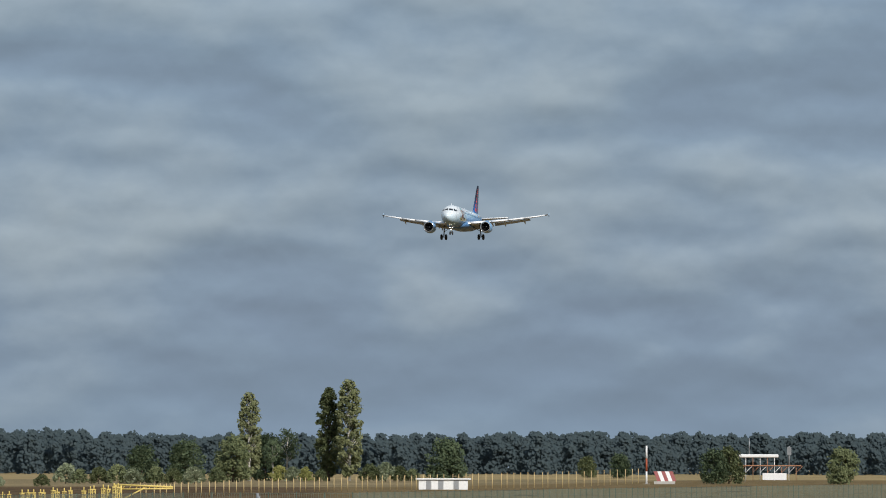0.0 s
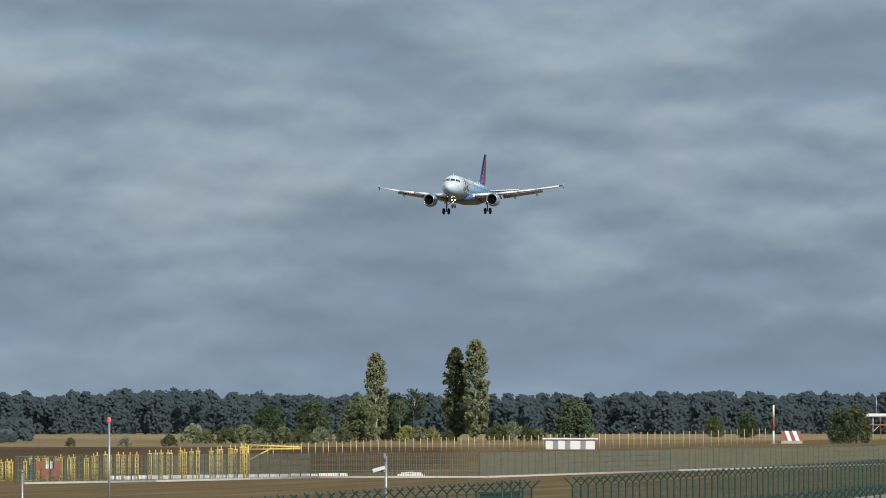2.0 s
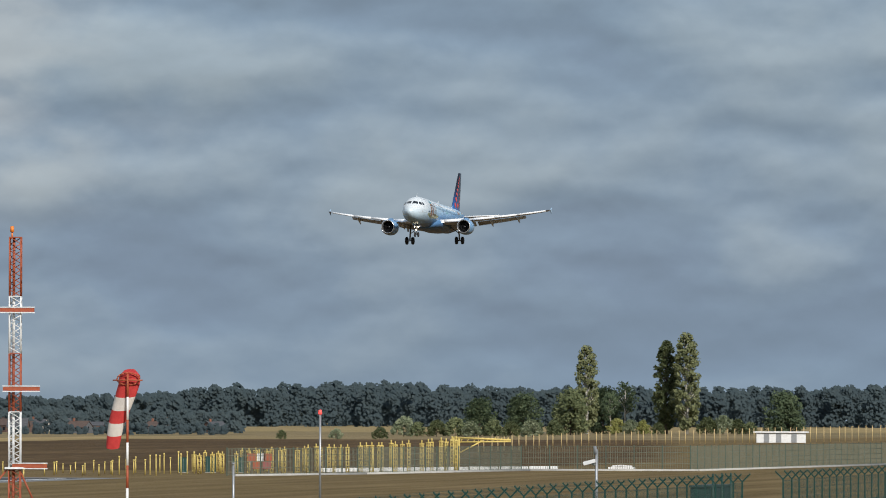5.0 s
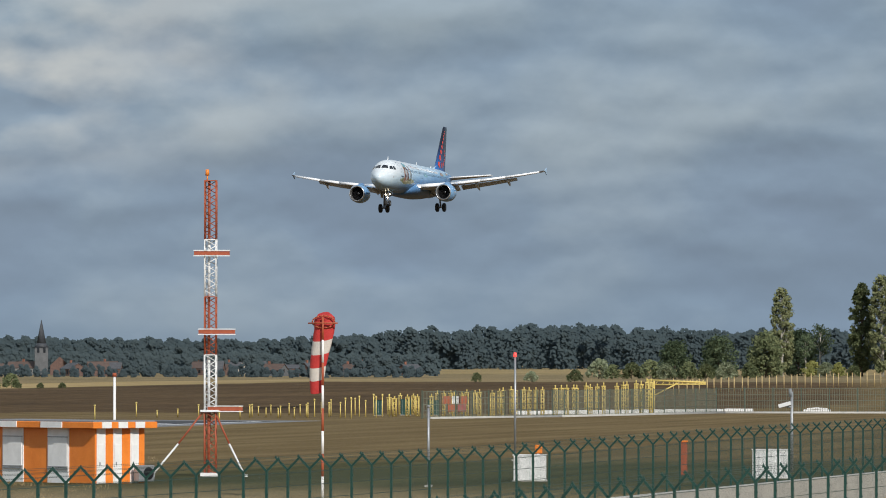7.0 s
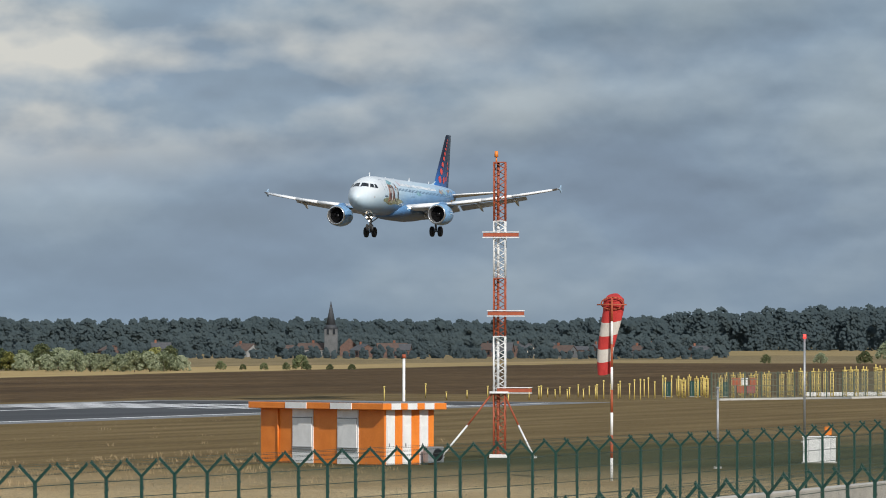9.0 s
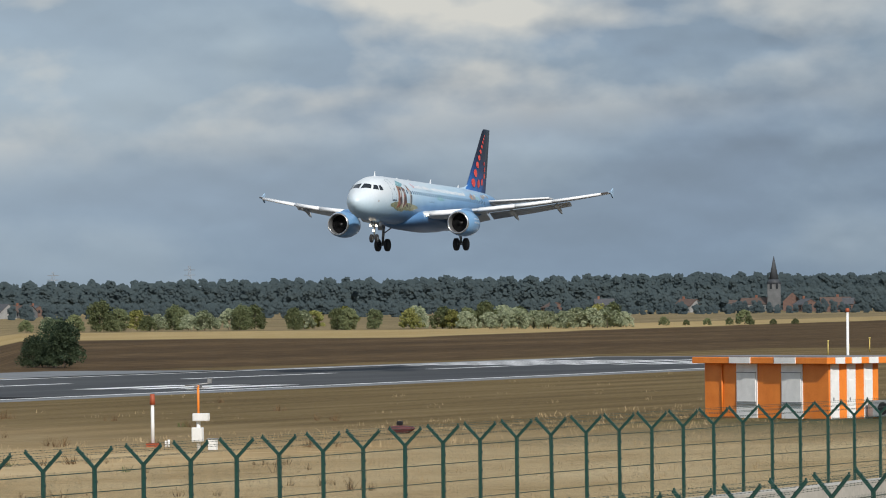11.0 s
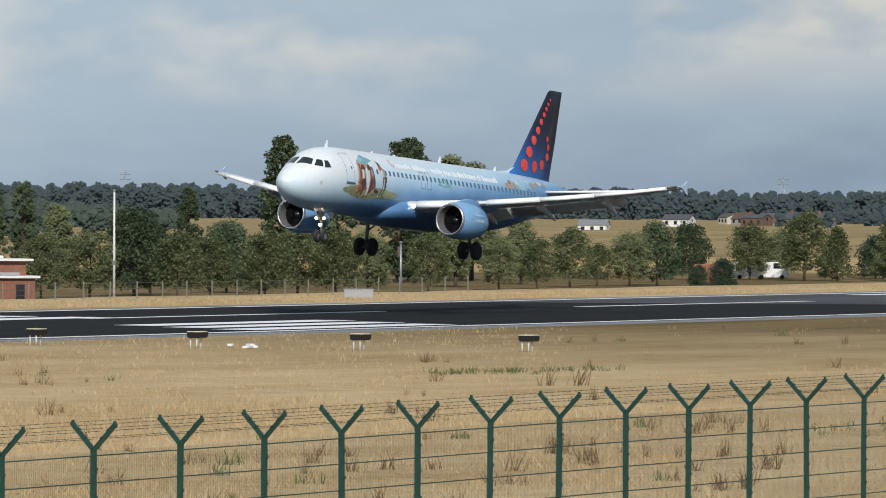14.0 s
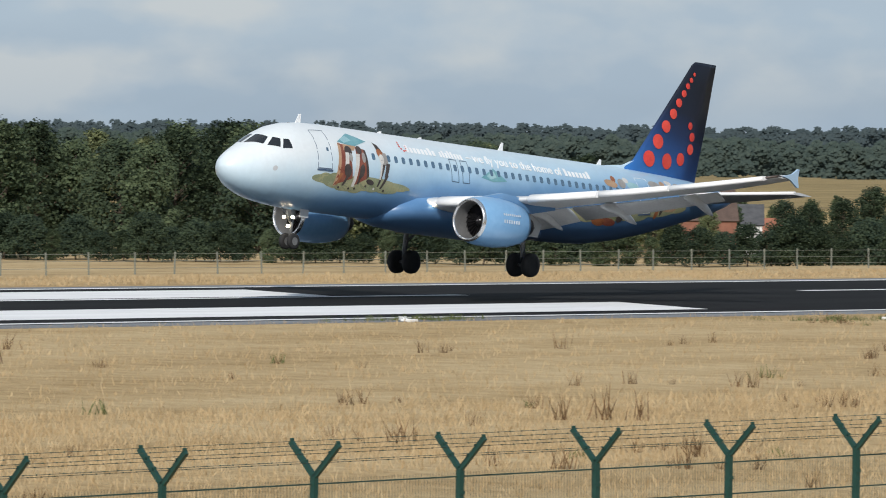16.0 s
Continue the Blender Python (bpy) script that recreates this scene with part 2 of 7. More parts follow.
def ground_material():
    m = bpy.data.materials.new("dry_grass_and_fields")
    m.use_nodes = True
    nt = m.node_tree
    N, L = nt.nodes.new, nt.links.new
    p = nt.nodes["Principled BSDF"]
    tc = N("ShaderNodeTexCoord")
    sep = N("ShaderNodeSeparateXYZ")
    L(tc.outputs["Object"], sep.inputs[0])

    def noise_(scale, stretch=(1, 1, 1), detail=5):
        mp, nz = N("ShaderNodeMapping"), N("ShaderNodeTexNoise")
        mp.inputs["Scale"].default_value = stretch
        nz.inputs["Scale"].default_value, nz.inputs["Detail"].default_value = scale, detail
        L(tc.outputs["Object"], mp.inputs["Vector"])
        L(mp.outputs["Vector"], nz.inputs["Vector"])
        return nz.outputs["Fac"]

    def op(kind, a, b):
        n = N("ShaderNodeMath")
        n.operation = kind
        for s, v in zip(n.inputs, (a, b)):
            if isinstance(v, (int, float)):
                s.default_value = v
            else:
                L(v, s)
        return n.outputs[0]

    def ramp(fac, *stops):
        r = N("ShaderNodeValToRGB")
        while len(r.color_ramp.elements) < len(stops):
            r.color_ramp.elements.new(0.5)
        for e, (q, c) in zip(r.color_ramp.elements, stops):
            e.position, e.color = q, (*c, 1)
        L(fac, r.inputs["Fac"])
        return r.outputs["Color"]

    def edge(v, lo, hi):
        r = N("ShaderNodeMapRange")
        r.inputs["From Min"].default_value, r.inputs["From Max"].default_value = lo, hi
        L(v, r.inputs["Value"])
        return r.outputs[0]

    def mix(f, a, b):
        n = N("ShaderNodeMix")
        n.data_type = "RGBA"
        L(f, n.inputs[0])
        L(a, n.inputs[6])
        L(b, n.inputs[7])
        return n.outputs[2]

    wob = op("MULTIPLY", op("SUBTRACT", noise_(0.03), 0.5), 22.0)
    wob2 = op("MULTIPLY", op("SUBTRACT", noise_(0.4), 0.5), 5.0)
    y = op("ADD", op("ADD", sep.outputs["Y"], wob), wob2)
    x = sep.outputs["X"]
    ln = N("ShaderNodeVectorMath")
    ln.operation = "LENGTH"
    L(tc.outputs["Object"], ln.inputs[0])
    d = op("ADD", ln.outputs["Value"], op("MULTIPLY", wob, 3.0))
    tall = op("ADD", op("MULTIPLY", noise_(0.05, (1, 2.5, 1)), 0.45), op("ADD", op("MULTIPLY", noise_(0.9, (1, 0.5, 1)), 0.3), op("MULTIPLY", noise_(7.0, (1, 0.4, 1)), 0.25)))
    gold = ramp(tall, (0.33, (0.27, 0.178, 0.078)), (0.46, (0.435, 0.312, 0.162)), (0.62, (0.555, 0.425, 0.248)))
    stripes = op("ADD", op("MULTIPLY", noise_(0.16, (0.12, 1.8, 1)), 0.6), op("MULTIPLY", noise_(3.0, (0.5, 1, 1)), 0.4))
    # mown and brown ramps run darker: cloud shade on that ground is coloured in
    mown = ramp(stripes, (0.36, (0.11, 0.075, 0.032)), (0.5, (0.16, 0.113, 0.05)), (0.64, (0.23, 0.165, 0.08)))
    crop = op("ADD", op("MULTIPLY", noise_(0.02, (0.3, 2, 1)), 0.35), op("ADD", op("MULTIPLY", noise_(0.35, (0.25, 1, 1)), 0.3), op("MULTIPLY", noise_(1.1, (0.12, 1, 1), 8), 0.35)))
    brown = ramp(crop, (0.38, (0.045, 0.028, 0.014)), (0.5, (0.09, 0.057, 0.027)), (0.62, (0.16, 0.105, 0.052)))
    straw = ramp(crop, (0.36, (0.33, 0.235, 0.1)), (0.62, (0.47, 0.35, 0.17)))
    far = ramp(crop, (0.34, (0.17, 0.132, 0.064)), (0.5, (0.3, 0.225, 0.108)), (0.66, (0.42, 0.315, 0.155)))
    green = ramp(stripes, (0.36, (0.04, 0.042, 0.016)), (0.5, (0.066, 0.064, 0.026)), (0.64, (0.11, 0.098, 0.042)))
    mixed = ramp(crop, (0.34, (0.13, 0.105, 0.056)), (0.47, (0.2, 0.155, 0.08)), (0.56, (0.27, 0.205, 0.11)), (0.66, (0.36, 0.28, 0.15)))
    xw = op("ADD", x, op("MULTIPLY", wob, 4.0))
    cot = op("DIVIDE", sep.outputs["X"], op("MAXIMUM", sep.outputs["Y"], 1.0))
    col = mix(op("MAXIMUM", op("MULTIPLY", edge(y, 112, 124), edge(xw, 215, 330)), edge(xw, 265, 330)), gold, mown)
    # greener mown grass between the fence and the huts
    col = mix(op("MULTIPLY", edge(x, 292, 335), op("MULTIPLY", edge(op("SUBTRACT", 425.0, x), 0, 30), edge(op("SUBTRACT", 118.0, y), 0, 10))), col, green)
    col = mix(op("MULTIPLY", edge(y, 212, 216), edge(op("SUBTRACT", 540.0, x), 0, 30)), col, gold)
    fields = op("MAXIMUM", op("MULTIPLY", edge(op("ADD", y, op("MULTIPLY", wob2, 0.5)), 240, 244), edge(op("SUBTRACT", cot, 2.1), -0.02, 0.02)), op("MULTIPLY", op("MULTIPLY", edge(op("ADD", y, 0.0), 168, 172), edge(x, 735, 742)), edge(op("SUBTRACT", cot, 2.04), -0.03, 0.03)))
    col = mix(op("MULTIPLY", fields, edge(op("SUBTRACT", 5.35, cot), -0.1, 0.1)), col, brown)
    # where the brown field ends: farther off towards the village
    reach = N("ShaderNodeMapRange")
    for k, v in (("From Min", 2.55), ("From Max", 3.6), ("To Min", 1040.0), ("To Max", 1700.0)):
        reach.inputs[k].default_value = v
    L(cot, reach.inputs["Value"])
    past = op("SUBTRACT", d, reach.outputs[0])
    col = mix(op("MULTIPLY", edge(past, -10, 10), edge(sep.outputs["Y"], 285, 300)), col, mixed)
    col = mix(op("MULTIPLY", op("MULTIPLY", edge(past, -10, 10), edge(op("SUBTRACT", 230.0, past), 0, 20)), op("MULTIPLY", edge(op("SUBTRACT", 4.2, cot), 0, 1.3), edge(sep.outputs["Y"], 285, 300))), col, straw)
    col = mix(op("MULTIPLY", edge(d, 1265, 1290), edge(op("SUBTRACT", 2.1, cot), -0.05, 0.05)), col, far)
    col = mix(edge(d, 2350, 2450), col, far)
    L(col, p.inputs["Base Color"])
    p.inputs["Roughness"].default_value = 0.95
    p.inputs["Specular IOR Level"].default_value = 0.1
    bp = N("ShaderNodeBump")
    bp.inputs["Strength"].default_value, bp.inputs["Distance"].default_value = 0.9, 0.25
    L(noise_(2.4, (1, 0.6, 1), 6), bp.inputs["Height"])
    L(bp.outputs["Normal"], p.inputs["Normal"])
    return m


def build_ground():
    radii = [4, 8, 14, 22, 30, 36, 41, 46, 50, 54, 58, 62, 66, 72, 80, 90]
    while radii[-1] < 4900:
        radii.append(radii[-1] * (1.12 if not 250 < radii[-1] < 1000 else 1.05))
    angs = [i * 1.0 for i in range(100)] + [100 + 4.0 * i for i in range(65)]
    bm = B()
    c = bm.verts.new((0, 0, 1.15))
    prev = None
    for r in radii:
        ring = [bm.verts.new((r * math.cos(radians(a)), r * math.sin(radians(a)), terrain(r * math.cos(radians(a)), r * math.sin(radians(a))))) for a in angs]
        n = len(ring)
        for i in range(n):
            j = (i + 1) % n
            f = bm.faces.new((c, ring[i], ring[j]) if prev is None else (prev[i], ring[i], ring[j], prev[j]))
            f.smooth = True
        prev = ring
    g = part("ground", bm, ground_material())
    tagged(g, "dry golden grassland and brown harvested fields", "ground", kind="structure")


build_ground()

ASPHALT = mat("new_black_asphalt", (0.012, 0.0125, 0.0135), (0.024, 0.0245, 0.0255), 0.15, 0.95, bump=0.3, fine=6.0, stretch=(0.25, 1.5, 1), spec=0.06)
OLDASPHALT = mat("old_grey_asphalt", (0.055, 0.058, 0.062), (0.095, 0.098, 0.102), 0.12, 0.95, bump=0.3, fine=5.0, stretch=(0.2, 1.4, 1), spec=0.1)
SHOULDER = mat("pale_grey_shoulder", (0.16, 0.17, 0.18), (0.25, 0.26, 0.27), 0.3, 0.95, bump=0.3, fine=6.0, spec=0.1)
MARK = mat("white_runway_paint", (0.7, 0.7, 0.7), (0.86, 0.86, 0.86), 0.4, 0.9, spec=0.1, bump=0.1, fine=8.0, stretch=(0.3, 1, 1))
CY = 207.3


def slab(name, x0, x1, y0, y1, z0, z1, material, label, cat, slant=0.0):
    """A thin flat layer; slant moves its far end along the runway."""
    bm = B()
    loft(bm, [[(x0, y0, z), (x1, y0, z), (x1 + slant, y1, z), (x0, y1, z)] for z in (z0, z1)], True, True, 0, False)
    return tagged(part(name, bm, material), label, cat, kind="structure")


slab("runway_shoulder", -700, 652, 180.8, 233.8, -0.1, 0.02, SHOULDER, "pale grey concrete runway shoulder", "shoulder")
slab("runway_old", 425, 645, 184.0, 230.6, 0.0, 0.026, OLDASPHALT, "old grey asphalt at the start of the runway", "runway", 0)
slab("runway", -700, 405, 184.0, 230.6, 0.0, 0.034, ASPHALT, "new black asphalt runway surface", "runway", -22)
slab("runway_joint", 380, 470, 184.3, 230.4, 0.0, 0.03, OLDASPHALT, "grey asphalt strip by the new surface", "runway", 0)


def marking(name, pts, label):
    bm = B()
    loft(bm, [[(x, y, z) for x, y in pts] for z in (0.036, 0.042)], True, True, 0, False)
    return tagged(part(name, bm, MARK), label, "runway marking", kind="structure")


def rect(x0, x1, y0, y1, skew=0.0):
    return [(x0, y0), (x1, y0), (x1 + skew, y1), (x0 + skew, y1)]


marking("edge_line", rect(-700, 640, 184.3, 185.2), "white painted runway edge line")
marking("edge_line", rect(-700, 640, 229.5, 230.4), "white painted runway edge line")
marking("aiming_mark", [(155, 189.0), (215, 189.0), (221, 200.0), (155, 200.0)], "broad white touchdown aiming block")
marking("aiming_mark", [(155, 214.5), (216, 214.5), (221, 225.5), (155, 225.5)], "broad white touchdown aiming block")
for k in range(3):
    y = 187.0 + k * 5.3
    marking("touchdown_bar", rect(290.5 + 3.0 * k, 312.0 + 3.0 * k, y, y + 3.0), "white touchdown zone bar")
    marking("touchdown_bar", rect(294, 316, 414.6 - y - 3.0, 414.6 - y), "white touchdown zone bar")
for x in (190, 250, 312, 372, 432, 490, 548):
    marking("centre_dash", rect(x, x + 34, 212.6, 213.6), "white runway centreline dash")
for k in range(3):
    y = 188.4 + k * 4.2
    marking("touchdown_bar", rect(436.5, 456, y, y + 2.4), "white touchdown zone bar")
    marking("touchdown_bar", rect(437, 459, 414.6 - y - 2.2, 414.6 - y), "white touchdown zone bar")
for k in range(6):
    y = 187.0 + k * 3.4
    marking("threshold_bar", rect(578, 616, y, y + 1.7), "white threshold stripe")
    marking("threshold_bar", rect(578, 616, 414.6 - y - 1.7, 414.6 - y), "white threshold stripe")
slab("taxiway", 500, 548, 230.6, 252, -0.05, 0.02, SHOULDER, "pale grey taxiway stub", "taxiway")

# ---------------- airliner ----------------
PX = 17.71
STN = [(0, 3.38, 3.32, 0.03), (0.1, 3.66, 3.02, 0.33), (0.4, 3.98, 2.68, 0.66), (0.9, 4.30, 2.38, 0.98), (1.5, 4.64, 2.16, 1.26), (2.0, 4.94, 2.03, 1.45),
       (2.6, 5.28, 1.93, 1.62), (3.2, 5.54, 1.86, 1.75), (4.0, 5.74, 1.80, 1.86), (5.0, 5.85, 1.77, 1.935), (6.2, 5.89, 1.75, 1.975), (10, 5.89, 1.75, 1.975),
       (18, 5.89, 1.75, 1.975), (24, 5.89, 1.76, 1.975), (26, 5.89, 1.87, 1.95), (28, 5.88, 2.16, 1.86), (30, 5.85, 2.58, 1.70), (32, 5.80, 3.08, 1.45),
       (34, 5.71, 3.62, 1.10), (36, 5.53, 4.2, 0.66), (37.2, 5.33, 4.62, 0.33), (37.57, 5.22, 4.80, 0.2)]


def station(x):
    xs = [s[0] for s in STN]
    return tuple(float(np.interp(x, xs, [s[k] for s in STN])) for k in (1, 2, 3))


def skin(x, deg, off=0.0, side=-1):
    """A point of the fuselage, deg from its top, on the port side for side -1."""
    t, b, w = station(x)
    a = radians(deg)
    return (x - PX, side * (w + off) * math.sin(a), (t + b) / 2 + ((t - b) / 2 + off) * math.cos(a))


def skin_patch(bm, quad, off=0.012, n=5, side=-1, mi=0):
    """A thin raised patch on the skin from four corners of (x, degrees)."""
    g = []
    for i in range(n + 1):
        u = i / n
        row = []
        for j in range(n + 1):
            v = j / n
            q = [(1 - u) * (1 - v) * quad[0][k] + u * (1 - v) * quad[1][k] + u * v * quad[2][k] + (1 - u) * v * quad[3][k] for k in (0, 1)]
            row.append(bm.verts.new(skin(q[0], q[1], off, side)))
        g.append(row)
    for i in range(n):
        for j in range(n):
            f = bm.faces.new((g[i][j], g[i + 1][j], g[i + 1][j + 1], g[i][j + 1]))
            f.smooth, f.material_index = True, mi
    return bm


def skin_disc(bm, x, deg, rx, rdeg, off=0.014, turn=0.0, side=-1, mi=0, seg=14):
    c = bm.verts.new(skin(x, deg, off, side))
    ca, sa = math.cos(radians(turn)), math.sin(radians(turn))
    for ring, k in ((0, 0.5), (1, 1.0)):
        vs = []
        for i in range(seg):
            a = 2 * math.pi * i / seg
            ex, ey = k * rx * math.cos(a), k * rdeg * 0.036 * math.sin(a)
            vs.append(bm.verts.new(skin(x + ex * ca - ey * sa, deg + (ex * sa + ey * ca) / 0.036, off, side)))
        for i in range(seg):
            j = (i + 1) % seg
            f = bm.faces.new((c, vs[i], vs[j]) if ring == 0 else (inner[i], vs[i], vs[j], inner[j]))
            f.material_index, f.smooth = mi, True
        inner = vs
    return bm


def livery():
    m = mat("blue_white_airliner_paint", (0.9, 0.9, 0.9), (1, 1, 1), 0.6, 0.36, bump=0.02, fine=5.0, coat=0.1)
    nt = m.node_tree
    N, L = nt.nodes.new, nt.links.new
    p = nt.nodes["Principled BSDF"]
    tc, sep = N("ShaderNodeTexCoord"), N("ShaderNodeSeparateXYZ")
    L(tc.outputs["Object"], sep.inputs[0])
    nz = N("ShaderNodeTexNoise")
    nz.inputs["Scale"].default_value, nz.inputs["Detail"].default_value = 0.55, 4

    def ma(a, k, c):
        n = N("ShaderNodeMath")
        n.operation = "MULTIPLY_ADD"
        for s, v in zip(n.inputs, (a, k, c)):
            if isinstance(v, (int, float)):
                s.default_value = v
            else:
                L(v, s)
        return n.outputs[0]

    L(tc.outputs["Object"], nz.inputs["Vector"])
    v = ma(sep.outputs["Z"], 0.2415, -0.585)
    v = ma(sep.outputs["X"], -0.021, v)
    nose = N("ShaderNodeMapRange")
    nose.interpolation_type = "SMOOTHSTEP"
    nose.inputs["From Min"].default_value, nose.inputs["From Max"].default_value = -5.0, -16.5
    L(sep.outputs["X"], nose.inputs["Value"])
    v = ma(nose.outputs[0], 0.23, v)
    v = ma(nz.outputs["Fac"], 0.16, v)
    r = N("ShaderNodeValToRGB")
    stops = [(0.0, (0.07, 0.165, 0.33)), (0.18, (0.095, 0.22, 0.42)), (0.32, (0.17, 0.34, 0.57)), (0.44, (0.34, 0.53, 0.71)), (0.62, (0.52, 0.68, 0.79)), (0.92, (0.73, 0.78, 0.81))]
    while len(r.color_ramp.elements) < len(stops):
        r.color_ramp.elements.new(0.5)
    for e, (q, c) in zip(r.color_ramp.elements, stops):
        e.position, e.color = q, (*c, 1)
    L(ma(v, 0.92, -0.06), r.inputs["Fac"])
    mx = N("ShaderNodeMix")
    mx.data_type, mx.blend_type = "RGBA", "MULTIPLY"
    mx.inputs[0].default_value = 1.0
    L(r.outputs["Color"], mx.inputs[6])
    L([l.from_socket for l in nt.links if l.to_socket == p.inputs["Base Color"]][0], mx.inputs[7])
    L(mx.outputs[2], p.inputs["Base Color"])
    return m


def fin_paint():
    m = livery()
    m.name = "navy_to_blue_fin_paint"
    ramp = [n for n in m.node_tree.nodes if n.type == "VALTORGB"][-1]
    els = ramp.color_ramp.elements
    for e, (q, c) in zip(els, [(0.0, (0.035, 0.18, 0.5)), (0.44, (0.03, 0.15, 0.44)), (0.6, (0.018, 0.07, 0.23)), (0.72, (0.012, 0.028, 0.09)), (0.84, (0.009, 0.013, 0.03)), (1.0, (0.008, 0.01, 0.02))]):
        e.position, e.color = q, (*c, 1)
    for n in m.node_tree.nodes:
        if n.type == "MATH" and n.operation == "MULTIPLY_ADD":
            if abs(n.inputs[1].default_value - 0.2415) < 1e-4:
                n.inputs[1].default_value, n.inputs[2].default_value = 0.11, -0.35
            elif abs(n.inputs[1].default_value + 0.021) < 1e-4:
                n.inputs[1].default_value = 0.02
            elif abs(n.inputs[1].default_value - 0.16) < 1e-4:
                n.inputs[1].default_value = 0.03
    return m


LIVERY = livery()
FINPAINT = fin_paint()
WINGGREY = mat("pale_grey_wing_paint", (0.5, 0.52, 0.54), (0.62, 0.64, 0.65), 0.8, 0.4, bump=0.03)
SLATWHITE = mat("bare_bright_slat_metal", (0.82, 0.83, 0.84), (0.88, 0.89, 0.9), 0.8, 0.45, bump=0.02)
FLAPGREY = mat("grey_flap_paint", (0.42, 0.44, 0.46), (0.54, 0.56, 0.58), 0.8, 0.5, bump=0.03)
NACELLE = mat("blue_nacelle_paint", (0.15, 0.33, 0.58), (0.22, 0.42, 0.66), 0.5, 0.3, bump=0.02, coat=0.3)
LIP = mat("polished_inlet_lip", (0.62, 0.63, 0.64), (0.76, 0.77, 0.78), 2, 0.25, 0.9, 0.02)
DUCT = mat("grey_inlet_duct", (0.15, 0.153, 0.156), (0.22, 0.223, 0.226), 2, 0.5, 0.3, 0.02)
FAN = mat("dark_fan_metal", (0.02, 0.02, 0.022), (0.045, 0.045, 0.05), 3, 0.4, 0.6, 0.05)
GEAR = mat("grey_gear_steel", (0.12, 0.125, 0.13), (0.24, 0.245, 0.25), 5, 0.5, 0.3, 0.05)
FINRED = mat("red_disc_paint", (0.62, 0.05, 0.04), (0.74, 0.085, 0.055), 1, 0.35, bump=0)
OUTLINE = mat("dark_blue_panel_line", (0.05, 0.09, 0.16), (0.08, 0.13, 0.21), 2, 0.5, bump=0)
TEXTWHITE = mat("white_lettering", (0.8, 0.82, 0.84), (0.88, 0.9, 0.91), 2, 0.4, bump=0)
MEADOW = mat("painted_meadow", (0.2, 0.25, 0.15), (0.38, 0.38, 0.23), 1.1, 0.35, bump=0)
P_RED = mat("painted_russet", (0.16, 0.04, 0.025), (0.3, 0.1, 0.06), 2.5, 0.35, bump=0)
P_DARK = mat("painted_umber", (0.035, 0.028, 0.028), (0.09, 0.07, 0.06), 2.5, 0.35, bump=0)
P_WHITE = mat("painted_cream", (0.5, 0.48, 0.44), (0.7, 0.7, 0.68), 2.5, 0.35, bump=0)
P_TEAL = mat("painted_teal", (0.1, 0.3, 0.36), (0.22, 0.42, 0.46), 1.5, 0.35, bump=0)
P_PALETEAL = mat("painted_pale_teal", (0.25, 0.45, 0.5), (0.38, 0.58, 0.62), 1.5, 0.35, bump=0)
P_TAN = mat("painted_tan", (0.36, 0.22, 0.13), (0.5, 0.34, 0.22), 2.5, 0.35, bump=0)
P_RUST = mat("painted_rust", (0.24, 0.08, 0.03), (0.36, 0.14, 0.06), 2.5, 0.35, bump=0)
P_GREY = mat("painted_warm_grey", (0.24, 0.23, 0.22), (0.38, 0.37, 0.35), 2.5, 0.35, bump=0)
STRAWPAINT = mat("painted_straw", (0.24, 0.26, 0.14), (0.4, 0.38, 0.22), 1.1, 0.35, bump=0)
OLIVEPAINT = mat("painted_olive", (0.17, 0.21, 0.12), (0.32, 0.32, 0.18), 1.1, 0.35, bump=0)
CABWIN = mat("cabin_window_pane", (0.07, 0.13, 0.2), (0.12, 0.2, 0.29), 4, 0.2, bump=0)


def airfoil(xle, chord, y, z, thick, twist=0.0, n=12, camber=0.015):
    up, lo = [], []
    for i in range(n + 1):
        u = 0.5 * (1 - math.cos(math.pi * i / n))
        t = 5 * thick * (0.2969 * math.sqrt(u) - 0.126 * u - 0.3516 * u ** 2 + 0.2843 * u ** 3 - 0.1015 * u ** 4)
        c = camber * 4 * u * (1 - u)
        up.append((u, c + t))
        lo.append((u, c - t))
    pts = up + lo[-2:0:-1]
    s, co = math.sin(radians(twist)), math.cos(radians(twist))
    return [(xle + chord * (u * co + w * s) - PX, y, z + chord * (-u * s + w * co)) for u, w in pts]


def wing_line(y):
    """Leading edge, chord and height of the wing at a span place."""
    y = abs(y)
    xle = 12.2 + (y - 1.9) * 0.523
    xte = 18.45 if y < 6.4 else 18.45 + (y - 6.4) * 0.305
    z = 2.72 + (y - 1.9) * 0.089 + 0.0036 * (y - 1.9) ** 2
    return xle, xte - xle, z


